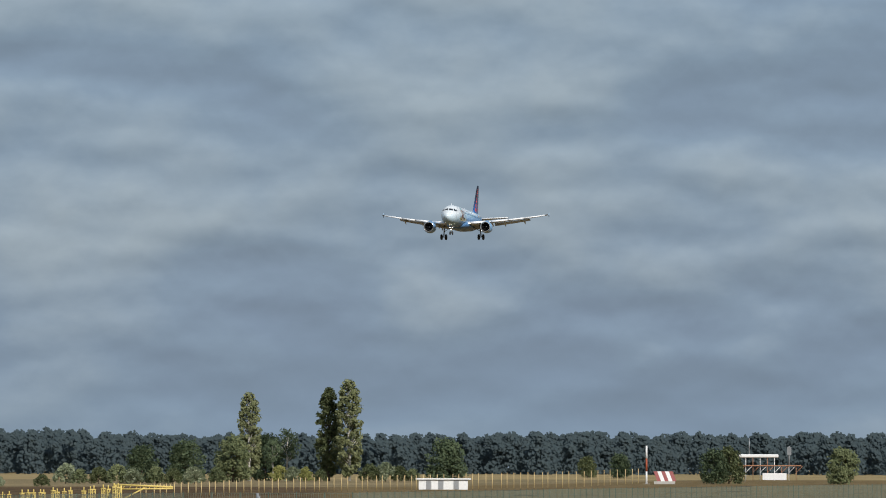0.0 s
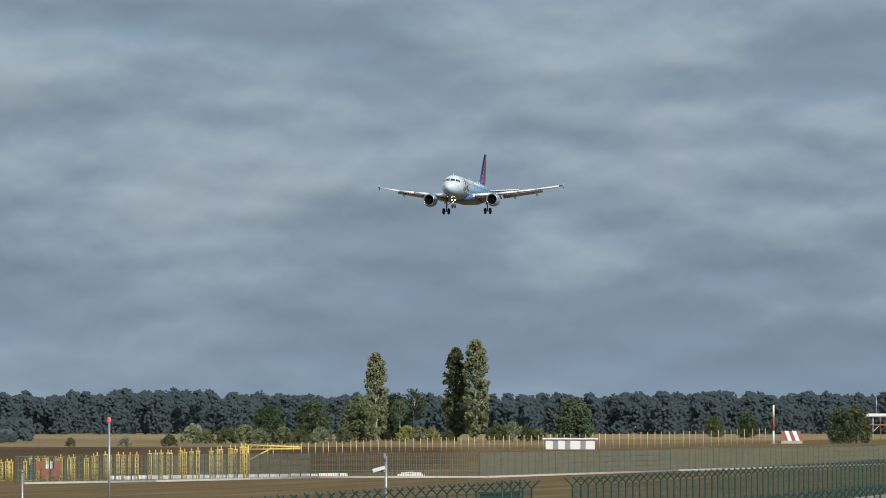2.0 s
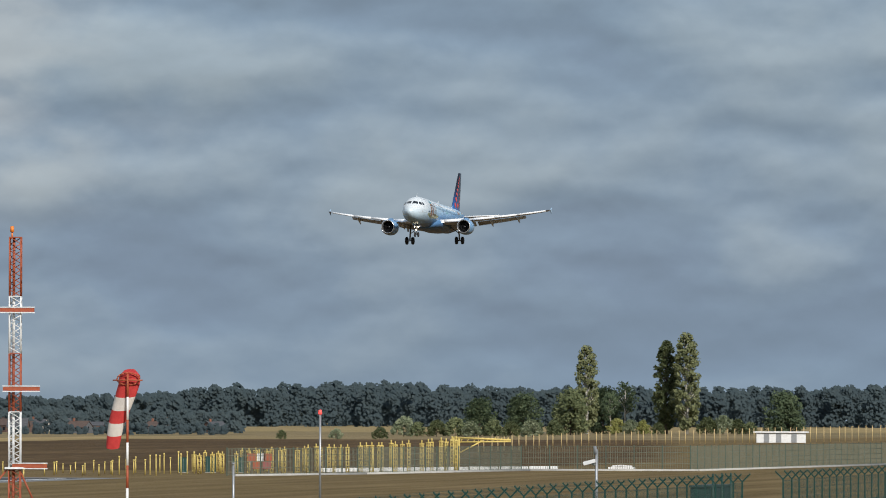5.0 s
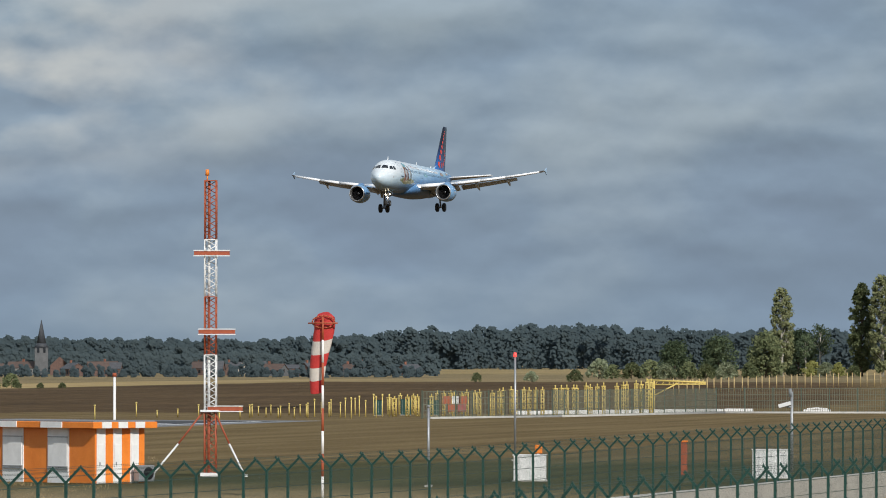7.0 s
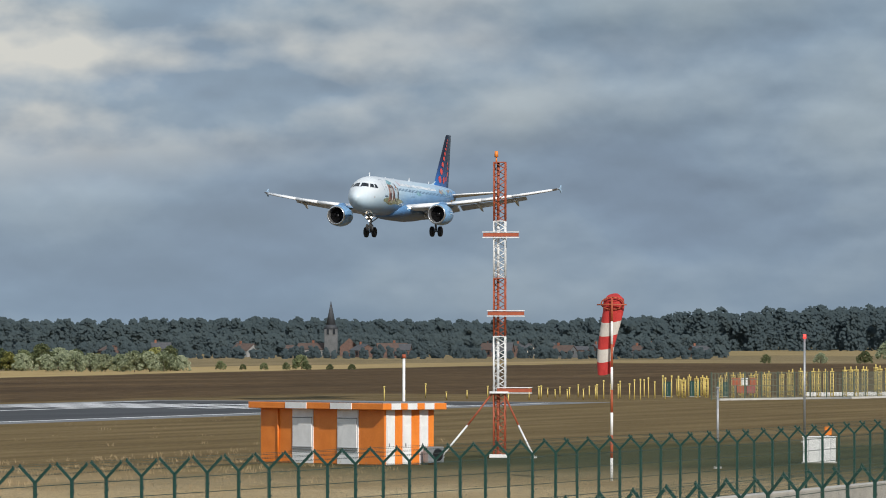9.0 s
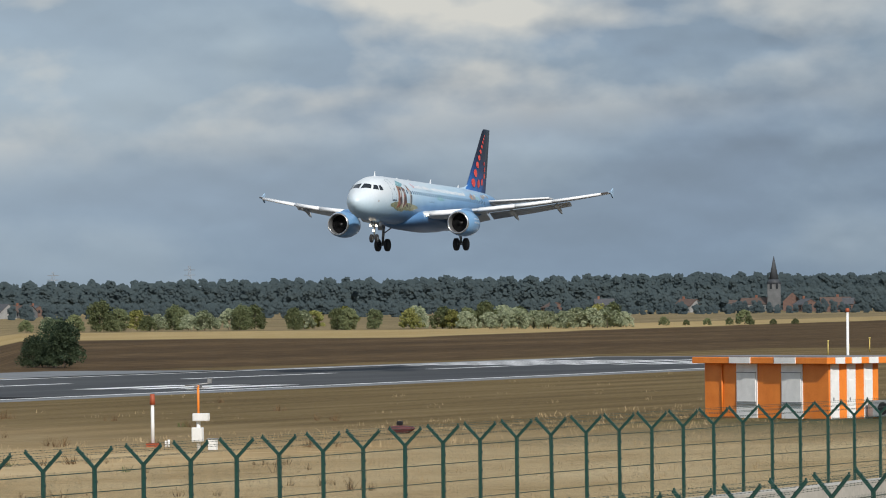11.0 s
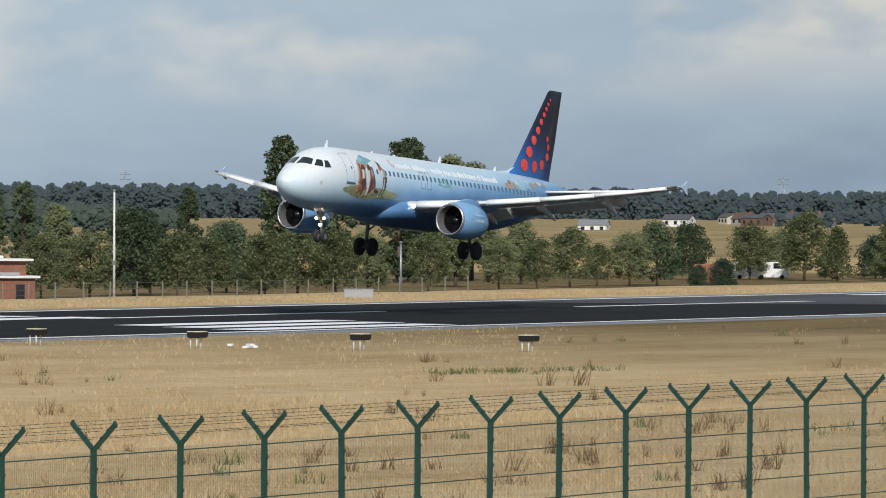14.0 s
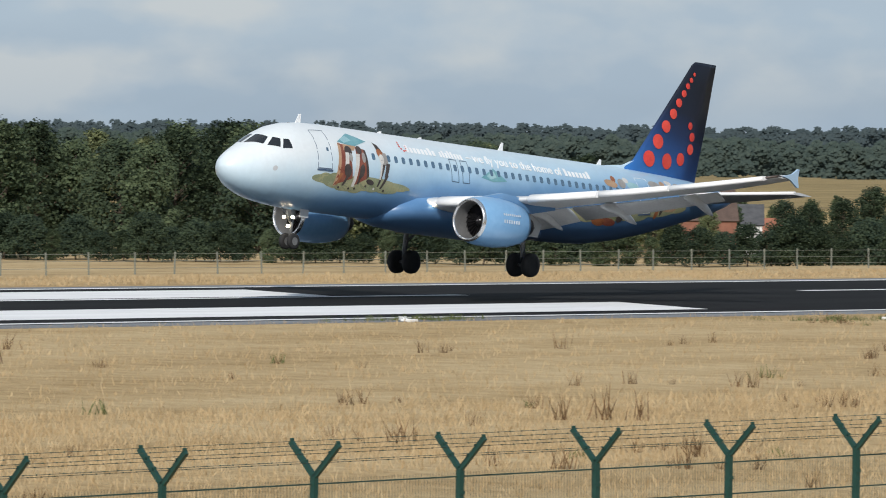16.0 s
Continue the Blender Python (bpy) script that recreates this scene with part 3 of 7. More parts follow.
def build_airliner():
    jet = thing("airliner", "blue and white twin-engine airliner landing with gear and flaps down", "airplane")
    # fuselage
    bm = B()
    xs = sorted({0.0, 0.04, 0.1, 0.2, 0.4, 0.65, 0.9, 1.2, 1.5, 1.75, 2, 2.3, 2.6, 2.9, 3.2, 3.6, 4, 4.5, 5, 5.6, 6.2} | {float(v) for v in range(7, 37)} | {36.5, 37.2, 37.57})
    seg = 48
    loft(bm, [[skin(x, 360 * i / seg) for i in range(seg)] for x in xs])
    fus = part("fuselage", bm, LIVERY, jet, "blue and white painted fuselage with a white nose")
    # belly fairing
    bm = B()
    rings = []
    for x, w, lo, hi in ((10.2, 0.75, 1.74, 2.4), (10.9, 1.65, 1.56, 2.95), (11.8, 2.12, 1.44, 3.32), (13, 2.34, 1.36, 3.5), (15, 2.42, 1.34, 3.5), (18, 2.38, 1.34, 3.3), (20, 2.0, 1.45, 2.8), (21.6, 1.3, 1.66, 2.4), (22.4, 0.6, 1.76, 2.1)):
        rings.append([(x - PX, w * math.sin(2 * math.pi * i / 28), (lo + hi) / 2 + (hi - lo) / 2 * math.cos(2 * math.pi * i / 28)) for i in range(28)])
    loft(bm, rings)
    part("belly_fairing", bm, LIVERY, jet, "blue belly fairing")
    # cockpit panes
    for side in (-1, 1):
        for quad in (((1.36, 4), (1.86, 39), (2.3, 29), (2.14, 4)), ((1.99, 45), (2.54, 58), (2.74, 43), (2.45, 34)), ((2.64, 61), (3.16, 65), (3.13, 49), (2.87, 45))):
            bm = B()
            skin_patch(bm, quad, 0.015, 5, side)
            part("cockpit_pane", bm, GLASS, jet)
    # cabin windows on shared meshes
    bm = B()
    pts = [(0.115 * math.copysign(abs(math.cos(a)) ** 0.6, math.cos(a)), 0.17 * math.copysign(abs(math.sin(a)) ** 0.6, math.sin(a))) for a in [2 * math.pi * i / 12 for i in range(12)]]
    loft(bm, [[(u, o, w) for u, w in pts] for o in (-0.02, 0.015)], True, True, 0, False)
    first = part("cabin_window", bm, CABWIN, jet)
    mesh = first.data
    places = [x for x in np.arange(6.35, 30.2, 0.533) if not 5.9 < x < 8.2]
    k = 0
    for side in (-1, 1):
        for x in places:
            t, b, w = station(x)
            zc, rz = (t + b) / 2, (t - b) / 2
            a = math.acos(max(-1, min(1, (4.58 - zc) / rz)))
            pos = skin(x, math.degrees(a), 0.0, side)
            tilt = math.degrees(math.atan2(math.cos(a), math.sin(a)))
            m = Matrix.Translation(pos) @ Matrix.Rotation(0 if side > 0 else math.pi, 4, "Z") @ Matrix.Rotation(radians(tilt), 4, "X")
            if k == 0:
                first.matrix_basis = m
            else:
                share("cabin_window", mesh, jet, m)
            k += 1
    # doors and exits as outlines
    for side in (-1, 1):
        for x0, x1, a0, a1 in ((4.62, 5.56, 34, 92), (14.02, 14.56, 56, 87), (14.82, 15.34, 56, 87), (28.4, 29.35, 44, 104)):
            bm = B()
            e = 0.035
            for q in (((x0, a0), (x1, a0), (x1, a0 + 1), (x0, a0 + 1)), ((x0, a1), (x1, a1), (x1, a1 + 1), (x0, a1 + 1)), ((x0, a0), (x0 + e, a0), (x0 + e, a1), (x0, a1)), ((x1 - e, a0), (x1, a0), (x1, a1), (x1 - e, a1))):
                skin_patch(bm, q, 0.012, 4, side)
            door = part("door_outline", bm, TEXTWHITE if x0 > 20 else OUTLINE, jet)
            if x1 - x0 > 0.6:
                bm = B()
                skin_patch(bm, ((x0 + 0.6, 64), (x0 + 0.75, 64), (x0 + 0.75, 69), (x0 + 0.6, 69)), 0.014, 2, side)
                part("door_window", bm, CABWIN, door)
                bm = B()
                skin_patch(bm, ((x0 - 0.05, a1 + 1.5), (x1 + 0.05, a1 + 1.5), (x1 + 0.05, a1 + 4), (x0 - 0.05, a1 + 4)), 0.03, 3, side)
                part("door_sill", bm, OUTLINE, door)
        bm = B()
        skin_disc(bm, 2.15, 92, 0.13, 4.5, 0.014, 0, side)
        part("probe_plate", bm, FLAPGREY, jet)
    # painted scene: meadow, plain upright shapes, hills
    def paint(side, quad, material, off, n=6, name="painted_shape", label=""):
        bm = B()
        skin_patch(bm, quad, off, n, side)
        return part(name, bm, material, jet, label)

    def daub(side, x, a, rx, ra, material, off, turn=0.0, name="painted_shape"):
        bm = B()
        skin_disc(bm, x, a, rx, ra, off, turn, side, 0, 18)
        return part(name, bm, material, jet)

    def column(side, top, foot, w0, w1, material, off):
        """A tapering upright stroke from top to foot, both (x, degrees)."""
        paint(side, ((top[0] - w0, top[1]), (top[0] + w0, top[1]), (foot[0] + w1, foot[1]), (foot[0] - w1, foot[1])), material, off, 5)

    for side in (-1, 1):
        rngp = random.Random(3)
        # grass of the meadow, thinning out towards its edges
        for i in range(26):
            u = (i + 0.5) / 26
            x = 4.9 + 5.7 * u
            ra = 3.0 + 8.5 * math.sin(math.pi * min(1, 0.12 + 0.88 * u)) ** 0.8
            daub(side, x, 108 - 2.5 * u + rngp.uniform(-3, 3), rngp.uniform(0.45, 0.85), ra * rngp.uniform(0.65, 1.0), rngp.choice((MEADOW, MEADOW, STRAWPAINT, OLIVEPAINT)), 0.005 + 0.0003 * i, rngp.uniform(-8, 8), "painted_meadow_patch")
        paint(side, ((6.15, 53), (7.2, 34), (8.3, 46), (7.2, 58)), P_TEAL, 0.013, 6, "painted_hill")
        paint(side, ((6.4, 48), (6.95, 40), (7.2, 48), (6.6, 54)), P_PALETEAL, 0.0145, 5, "painted_hill")
        # first pair of shapes: a russet block with dark and cream strokes
        paint(side, ((6.1, 56), (6.75, 57), (7.0, 101), (5.82, 113)), P_RED, 0.016)
        paint(side, ((6.1, 55), (6.28, 55), (6.02, 113), (5.8, 114)), P_TAN, 0.018)
        paint(side, ((6.45, 56), (7.35, 57), (7.15, 64), (6.4, 65)), P_TAN, 0.018)
        daub(side, 6.72, 66, 0.26, 8, P_DARK, 0.02, 10)
        column(side, (6.62, 68), (6.52, 90), 0.13, 0.13, P_WHITE, 0.022)
        daub(side, 6.85, 74, 0.12, 6, P_GREY, 0.023)
        daub(side, 6.62, 92, 0.24, 9, P_DARK, 0.024, -15)
        column(side, (6.8, 90), (6.42, 112), 0.11, 0.07, P_DARK, 0.025)
        column(side, (6.2, 96), (5.98, 112), 0.1, 0.06, P_RUST, 0.026)
        # second shape: cream stroke between brown sides
        paint(side, ((7.3, 58), (7.92, 61), (8.02, 99), (7.05, 112)), P_RED, 0.0165)
        paint(side, ((7.82, 60), (7.95, 61), (8.12, 96), (7.96, 100)), P_DARK, 0.019)
        daub(side, 7.5, 62, 0.2, 6, P_DARK, 0.021)
        column(side, (7.35, 68), (7.12, 112), 0.15, 0.09, P_WHITE, 0.022)
        daub(side, 7.75, 72, 0.13, 7, P_GREY, 0.023)
        daub(side, 7.62, 90, 0.17, 9, P_DARK, 0.024, 10)
        column(side, (7.55, 92), (7.42, 108), 0.1, 0.06, P_DARK, 0.025)
        daub(side, 8.25, 103, 0.28, 3.5, P_DARK, 0.026, 10)
        # third shape: a slim dark bow with cream folds
        paint(side, ((8.72, 46), (8.98, 50), (9.3, 66), (8.9, 70)), P_DARK, 0.017)
        paint(side, ((8.95, 60), (9.4, 62), (9.5, 80), (8.98, 78)), P_GREY, 0.019)
        daub(side, 8.96, 62, 0.2, 6, P_RUST, 0.021)
        daub(side, 9.02, 71, 0.16, 7, P_WHITE, 0.023)
        column(side, (9.45, 76), (9.3, 94), 0.13, 0.1, P_DARK, 0.024)
        column(side, (9.38, 92), (9.05, 110), 0.1, 0.06, P_DARK, 0.025)
        column(side, (9.15, 78), (8.82, 108), 0.09, 0.05, P_DARK, 0.026)
        column(side, (8.98, 78), (8.9, 98), 0.07, 0.05, P_WHITE, 0.027)
        # small marks on the grass
        for x, a in ((6.2, 115), (6.9, 115), (7.3, 114), (8.0, 109), (8.6, 111), (9.3, 112)):
            daub(side, x, a, 0.07, 1.6, rngp.choice((P_WHITE, P_DARK)), 0.028)
        # rear meadow under the wing, with brown and cream shapes
        for i in range(24):
            u = (i + 0.5) / 24
            daub(side, 23.0 + 9.2 * u, 112 - 9 * u + rngp.uniform(-3, 3), rngp.uniform(0.6, 1.1), rngp.uniform(5, 9), rngp.choice((MEADOW, STRAWPAINT, STRAWPAINT, OLIVEPAINT)), 0.005 + 0.0003 * i, rngp.uniform(-8, 8), "painted_meadow_patch")
        for x, a, rx, ra, mt in ((25.3, 116, 0.55, 7, P_RUST), (26.1, 117, 0.6, 6, P_RED), (26.9, 112, 0.28, 6, P_DARK), (25.7, 101, 0.5, 5, P_WHITE), (26.3, 98, 0.3, 4, P_WHITE), (27.6, 104, 0.2, 8, P_DARK), (29.9, 108, 0.16, 9, P_RUST), (30.3, 104, 0.12, 8, P_DARK), (30.9, 100, 0.7, 7, P_TAN)):
            daub(side, x, a, rx, ra, mt, 0.014, 10)
        # pale painted roofs and figures above the wing
        for x, a, rx, ra, mt in ((26.2, 60, 0.5, 6, P_TAN), (26.5, 52, 0.18, 6, P_RUST), (27.1, 58, 0.3, 8, P_GREY), (27.5, 52, 0.22, 5, P_WHITE), (28.0, 62, 0.5, 7, P_PALETEAL), (29.9, 56, 0.5, 8, P_GREY), (30.6, 52, 0.22, 6, P_TAN), (31.2, 48, 0.3, 6, P_WHITE), (31.9, 54, 0.3, 7, P_GREY)):
            daub(side, x, a, rx, ra, mt, 0.013, 10)
        paint(side, ((16.2, 77), (17.2, 62), (18.1, 78), (17.1, 81)), P_TEAL, 0.0105, 5, "painted_hill")
        paint(side, ((16.6, 74), (17.15, 65), (17.35, 74), (16.9, 78)), P_PALETEAL, 0.012, 4, "painted_hill")
    # lettering on the port side, brand and surname as plain bars
    def bars(x0, x1, base, tall, name):
        """Upright bars of letter height on a base line; tall holds each one's height in degrees."""
        w = (x1 - x0) / len(tall)
        for i, h in enumerate(tall):
            bm = B()
            skin_patch(bm, ((x0 + i * w, base - h), (x0 + (i + 0.72) * w, base - h), (x0 + (i + 0.72) * w, base), (x0 + i * w, base)), 0.012, 2, -1)
            part(name, bm, TEXTWHITE, jet)

    bars(11.1, 13.25, 54.5, (13, 9, 9, 9, 9, 9, 13, 9), "name_bar")
    bars(13.5, 15.2, 54.8, (9, 12, 9, 13, 12, 9, 9, 9), "name_bar")
    bars(22.75, 24.75, 57.0, (13, 9, 9, 9, 9, 9, 13), "name_bar")
    for x, a, r in ((10.75, 38, 0.05), (10.72, 42, 0.055), (10.7, 46, 0.06), (10.76, 50, 0.06), (10.9, 53, 0.06), (11.05, 52, 0.05), (11.12, 48, 0.045), (11.15, 44, 0.04)):
        bm = B()
        skin_disc(bm, x, a, r, r / 0.036, 0.012)
        part("emblem_dot", bm, FINRED, jet)
    cu = bpy.data.curves.new("slogan", "FONT")
    cu.body, cu.size, cu.extrude, cu.offset = "\u2013 we fly you to the home of", 0.7, 0.006, 0.012
    tmp = bpy.data.objects.new("slogan", cu)
    scene.collection.objects.link(tmp)
    bpy.context.view_layer.update()
    me = bpy.data.meshes.new_from_object(tmp.evaluated_get(bpy.context.evaluated_depsgraph_get()))
    bpy.data.objects.remove(tmp)
    w = max(v.co.x for v in me.vertices)
    for v in me.vertices:
        x = 15.45 + v.co.x / w * 7.1
        deg = 54.6 + 0.33 * (x - 15.45) - v.co.y / 0.0365
        v.co = skin(x, deg, 0.014 + v.co.z, -1)
    me.materials.append(TEXTWHITE)
    ob = new("slogan", me)
    ob.parent = jet
    ob["label"] = "white lettering along the fuselage"
    # aerials
    for x, h, a in ((4.9, 0.45, 0), (10.6, 0.12, 0), (13.5, 0.1, 0), (19.5, 0.42, 0), (27.0, 0.3, 0)):
        bm = B()
        z = station(x)[0] - 0.02
        loft(bm, [[(x - PX, -0.02, z), (x + 0.35 - PX, -0.02, z), (x + 0.35 - PX, 0.02, z), (x - PX, 0.02, z)], [(x + 0.22 - PX, -0.01, z + h), (x + 0.36 - PX, -0.01, z + h), (x + 0.36 - PX, 0.01, z + h), (x + 0.22 - PX, 0.01, z + h)]], True, True, 0, False)
        part("aerial", bm, TEXTWHITE, jet)
    # wings
    for s in (-1, 1):
        bm = B()
        ys = (1.2, 1.9, 3.2, 4.8, 6.4, 8.5, 11, 13.5, 15.5, 16.9)
        rings = []
        for y in ys:
            xle, ch, z = wing_line(y)
            ch *= 0.8 if y < 13.45 else 1.0
            rings.append(airfoil(xle, ch, s * y, z, float(np.interp(y, (1.9, 6.4, 17), (0.15, 0.115, 0.105))), twist=float(np.interp(y, (1.9, 17), (3, 0)))))
        loft(bm, rings)
        wing = part("wing", bm, WINGGREY, jet, "pale grey swept wing")
        for y0, y1 in ((2.6, 5.2), (6.5, 9.4), (9.5, 12.4), (12.5, 16.4)):
            bm = B()
            rr = []
            for y in (y0, (y0 + y1) / 2, y1):
                xle, ch, z = wing_line(y)
                rr.append(airfoil(xle - 0.28, 0.2 * ch + 0.25, s * y, z - 0.08, 0.36, -9, 8, 0.04))
            loft(bm, rr)
            part("slat", bm, SLATWHITE, wing, "bright leading-edge slat")
        for y0, y1 in ((2.1, 6.2), (6.5, 13.3)):
            bm = B()
            rr = []
            for y in (y0, (y0 + y1) / 2, y1):
                xle, ch, z = wing_line(y)
                rr.append(airfoil(xle + ch * 0.79, 0.27 * ch + 0.15, s * y, z - 0.1 - 0.015 * ch, 0.13, 27, 8, 0.03))
            loft(bm, rr)
            part("flap", bm, FLAPGREY, wing, "lowered grey flap")
        for y, ln in ((4.9, 2.6), (8.4, 2.7), (12.2, 2.2)):
            xle, ch, z = wing_line(y)
            bm = B()
            rings = []
            for u in range(9):
                v = u / 8
                r = 0.28 * math.sin(math.pi * min(0.98, max(0.03, v))) ** 0.6
                x = xle + ch * 0.55 + ln * v
                zz = z - 0.32 - max(0, v - 0.45) * 1.15
                rings.append([(x - PX, s * y + 0.62 * r * math.cos(2 * math.pi * i / 10), zz + r * math.sin(2 * math.pi * i / 10)) for i in range(10)])
            loft(bm, rings)
            part("flap_fairing", bm, WINGGREY, wing)
        # dark outer strip and tip fence
        bm = B()
        rr = []
        for y in (15.3, 16.9):
            xle, ch, z = wing_line(y)
            rr.append(airfoil(xle - 0.04, 0.24 * ch, s * y, z + 0.01, 0.3, 0, 6))
        loft(bm, rr)
        part("tip_strip", bm, P_DARK, wing)
        xle, ch, z = wing_line(16.9)
        bm = B()
        out = [(xle + 0.3, z + 0.03), (xle + 1.0, z + 0.2), (xle + 1.42, z + 0.46), (xle + 1.5, z + 0.45), (xle + 1.42, z + 0.02), (xle + 1.52, z - 0.42), (xle + 1.38, z - 0.4), (xle + 0.85, z - 0.08)]
        prism(bm, [(x - PX, zz) for x, zz in out], s * 16.9, s * 17.0)
        part("tip_fence", bm, mat("pale_blue_tip_paint", (0.3, 0.45, 0.62), (0.4, 0.55, 0.7), 2, 0.4, bump=0) if s < 0 else bpy.data.materials["pale_blue_tip_paint"], wing)
        # engine
        ey, ez, ex = s * 5.75, 1.9, 11.03
        bm = B()
        lathe_x(bm, [(ex + u - PX, r) for u, r in ((0.16, 1.03), (0.5, 1.12), (1.1, 1.18), (1.9, 1.18), (2.7, 1.1), (3.3, 0.97), (3.55, 0.9), (3.5, 0.84), (2.9, 0.82))], 40, ey, ez)
        nac = part("engine_nacelle", bm, NACELLE, jet, "blue engine nacelle with a polished lip")
        bm = B()
        lathe_x(bm, [(ex + u - PX, r) for u, r in ((0.165, 1.032), (0.07, 1.0), (0.0, 0.95), (0.02, 0.905), (0.12, 0.87))], 40, ey, ez)
        part("inlet_lip", bm, LIP, nac)
        bm = B()
        lathe_x(bm, [(ex + u - PX, r) for u, r in ((0.12, 0.87), (0.5, 0.85), (1.0, 0.87))], 40, ey, ez)
        part("inlet_duct", bm, DUCT, nac)
        bm = B()
        lathe_x(bm, [(ex + u - PX, r) for u, r in ((1.0, 0.87), (0.95, 0.3))], 40, ey, ez)
        part("fan_disc", bm, FAN, nac)
        for i in range(24):
            a = 2 * math.pi * i / 24
            bm = B()
            pts = []
            for r, tw in ((0.26, 0.05), (0.85, 0.1)):
                for dx, da in ((0.0, -tw), (0.1, tw)):
                    ang = a + da
                    pts.append((ex + 0.84 + dx - PX, ey + r * math.cos(ang), ez + r * math.sin(ang)))
            vs = [bm.verts.new(p_) for p_ in (pts[0], pts[1], pts[3], pts[2])]
            bm.faces.new(vs)
            bmesh.ops.solidify(bm, geom=bm.faces[:], thickness=0.012)
            part("fan_blade", bm, FAN, nac)
        bm = B()
        lathe_x(bm, [(ex + u - PX, r) for u, r in ((0.58, 0.01), (0.66, 0.1), (0.8, 0.2), (0.96, 0.3))], 20, ey, ez)
        part("spinner", bm, FAN, nac, "dark spinner with a pale mark")
        bm = B()
        rod(bm, (ex + 0.72 - PX, ey - 0.14, ez + 0.02), (ex + 0.7 - PX, ey - 0.15, ez + 0.06), 0.035, seg=6)
        part("spinner_mark", bm, TEXTWHITE, nac)
        bm = B()
        lathe_x(bm, [(ex + u - PX, r) for u, r in ((2.6, 0.7), (3.4, 0.66), (4.2, 0.48), (4.3, 0.44), (4.1, 0.3), (4.8, 0.05))], 28, ey, ez)
        part("exhaust_cone", bm, FAN, nac)
        bm = B()
        loft(bm, [[(x - PX, ey - w_, z0), (x - PX, ey + w_, z0), (x - PX, ey + w_, z1), (x - PX, ey - w_, z1)] for x, w_, z0, z1 in ((ex + 0.9, 0.05, ez + 0.9, ez + 1.16), (ex + 2.2, 0.2, ez + 0.7, ez + 1.42), (ex + 3.6, 0.22, ez + 0.5, 3.2), (ex + 6.2, 0.08, ez + 0.95, 3.2))], True, True, 0, False)
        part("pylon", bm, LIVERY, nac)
        # nacelle writing, too small to read
        if s < 0:
            for row, zz, n_ in ((0, 0.34, 9), (1, 0.02, 7)):
                for i in range(n_):
                    bm = B()
                    a = radians(180 - 18 + row * 16)
                    x = ex + 1.25 + i * (0.14 if row == 0 else 0.17)
                    h_ = 0.1 if row == 0 else 0.16
                    ring = []
                    for da in (-h_ / 2.4, h_ / 2.4):
                        for dx in (0, 0.1):
                            ring.append((x + dx - PX, ey + 1.195 * math.cos(a + da), ez + 1.195 * math.sin(a + da)))
                    vs = [bm.verts.new(p_) for p_ in (ring[0], ring[1], ring[3], ring[2])]
                    bm.faces.new(vs)
                    bmesh.ops.solidify(bm, geom=bm.faces[:], thickness=0.01)
                    part("nacelle_bar", bm, TEXTWHITE, nac)
        # wing-root lamps
        for dy, r in ((2.35, 0.07), (2.75, 0.095)):
            xle, ch, z = wing_line(dy)
            bm = B()
            bmesh.ops.create_uvsphere(bm, u_segments=12, v_segments=8, radius=r, matrix=Matrix.Translation((xle - 0.02 - PX, s * dy, z - 0.12)))
            part("landing_lamp", bm, TAIL_LIGHT, jet, "lit landing lamp")
        # main gear
        bm = B()
        rod(bm, (17.35 - PX, s * 3.6, 2.9), (17.5 - PX, s * 3.8, 0.3), 0.15, 0.11, 12)
        rod(bm, (17.5 - PX, s * 3.8 - 0.62, 0.23), (17.5 - PX, s * 3.8 + 0.62, 0.23), 0.07, seg=8)
        rod(bm, (17.6 - PX, s * 3.75, 1.3), (17.6 - PX, s * 2.4, 2.2), 0.06, seg=8)
        rod(bm, (17.35 - PX, s * 3.78, 1.1), (17.35 - PX, s * 3.79, 0.4), 0.035, seg=6)
        leg = part("main_gear_leg", bm, GEAR, jet)
        bm = B()
        loft(bm, [[(16.8 - PX, s * 4.12, 2.7), (18.5 - PX, s * 4.12, 2.7), (18.1 - PX, s * 4.05, 1.6), (17.0 - PX, s * 4.05, 1.6)], [(16.8 - PX, s * 4.16, 2.7), (18.5 - PX, s * 4.16, 2.7), (18.1 - PX, s * 4.09, 1.6), (17.0 - PX, s * 4.09, 1.6)]], True, True, 0, False)
        part("gear_door", bm, FLAPGREY, leg)
        for dy in (-0.46, 0.46):
            wheel(17.5 - PX, s * 3.8 + dy, 0.23, 0.58, 0.4, jet)
    # nose gear
    bm = B()
    rod(bm, (5.25 - PX, 0, 2.1), (5.07 - PX, 0, 0.35), 0.1, 0.075, 12)
    rod(bm, (5.07 - PX, -0.3, 0.28), (5.07 - PX, 0.3, 0.28), 0.05, seg=8)
    rod(bm, (4.3 - PX, 0, 1.9), (5.1 - PX, 0, 1.1), 0.05, seg=8)
    box(bm, (4.98 - PX, 0, 1.35), (0.12, 0.75, 0.08))
    nose = part("nose_gear_leg", bm, GEAR, jet)
    for dy in (-0.25, 0.25):
        wheel(5.07 - PX, dy, 0.28, 0.38, 0.22, jet)
    for s in (-1, 1):
        bm = B()
        box(bm, (5.5 - PX, s * 0.42, 1.62), (0.6, 0.03, 0.4), bevel=0.01)
        part("nose_gear_door", bm, FLAPGREY, nose)
        bm = B()
        bmesh.ops.create_uvsphere(bm, u_segments=12, v_segments=8, radius=0.085, matrix=Matrix.Translation((4.88 - PX, s * 0.28, 1.4)))
        part("taxi_lamp", bm, TAIL_LIGHT, nose, "lit taxi lamp")
    bm = B()
    bmesh.ops.create_uvsphere(bm, u_segments=12, v_segments=8, radius=0.09, matrix=Matrix.Translation((4.93 - PX, 0.02, 0.98)))
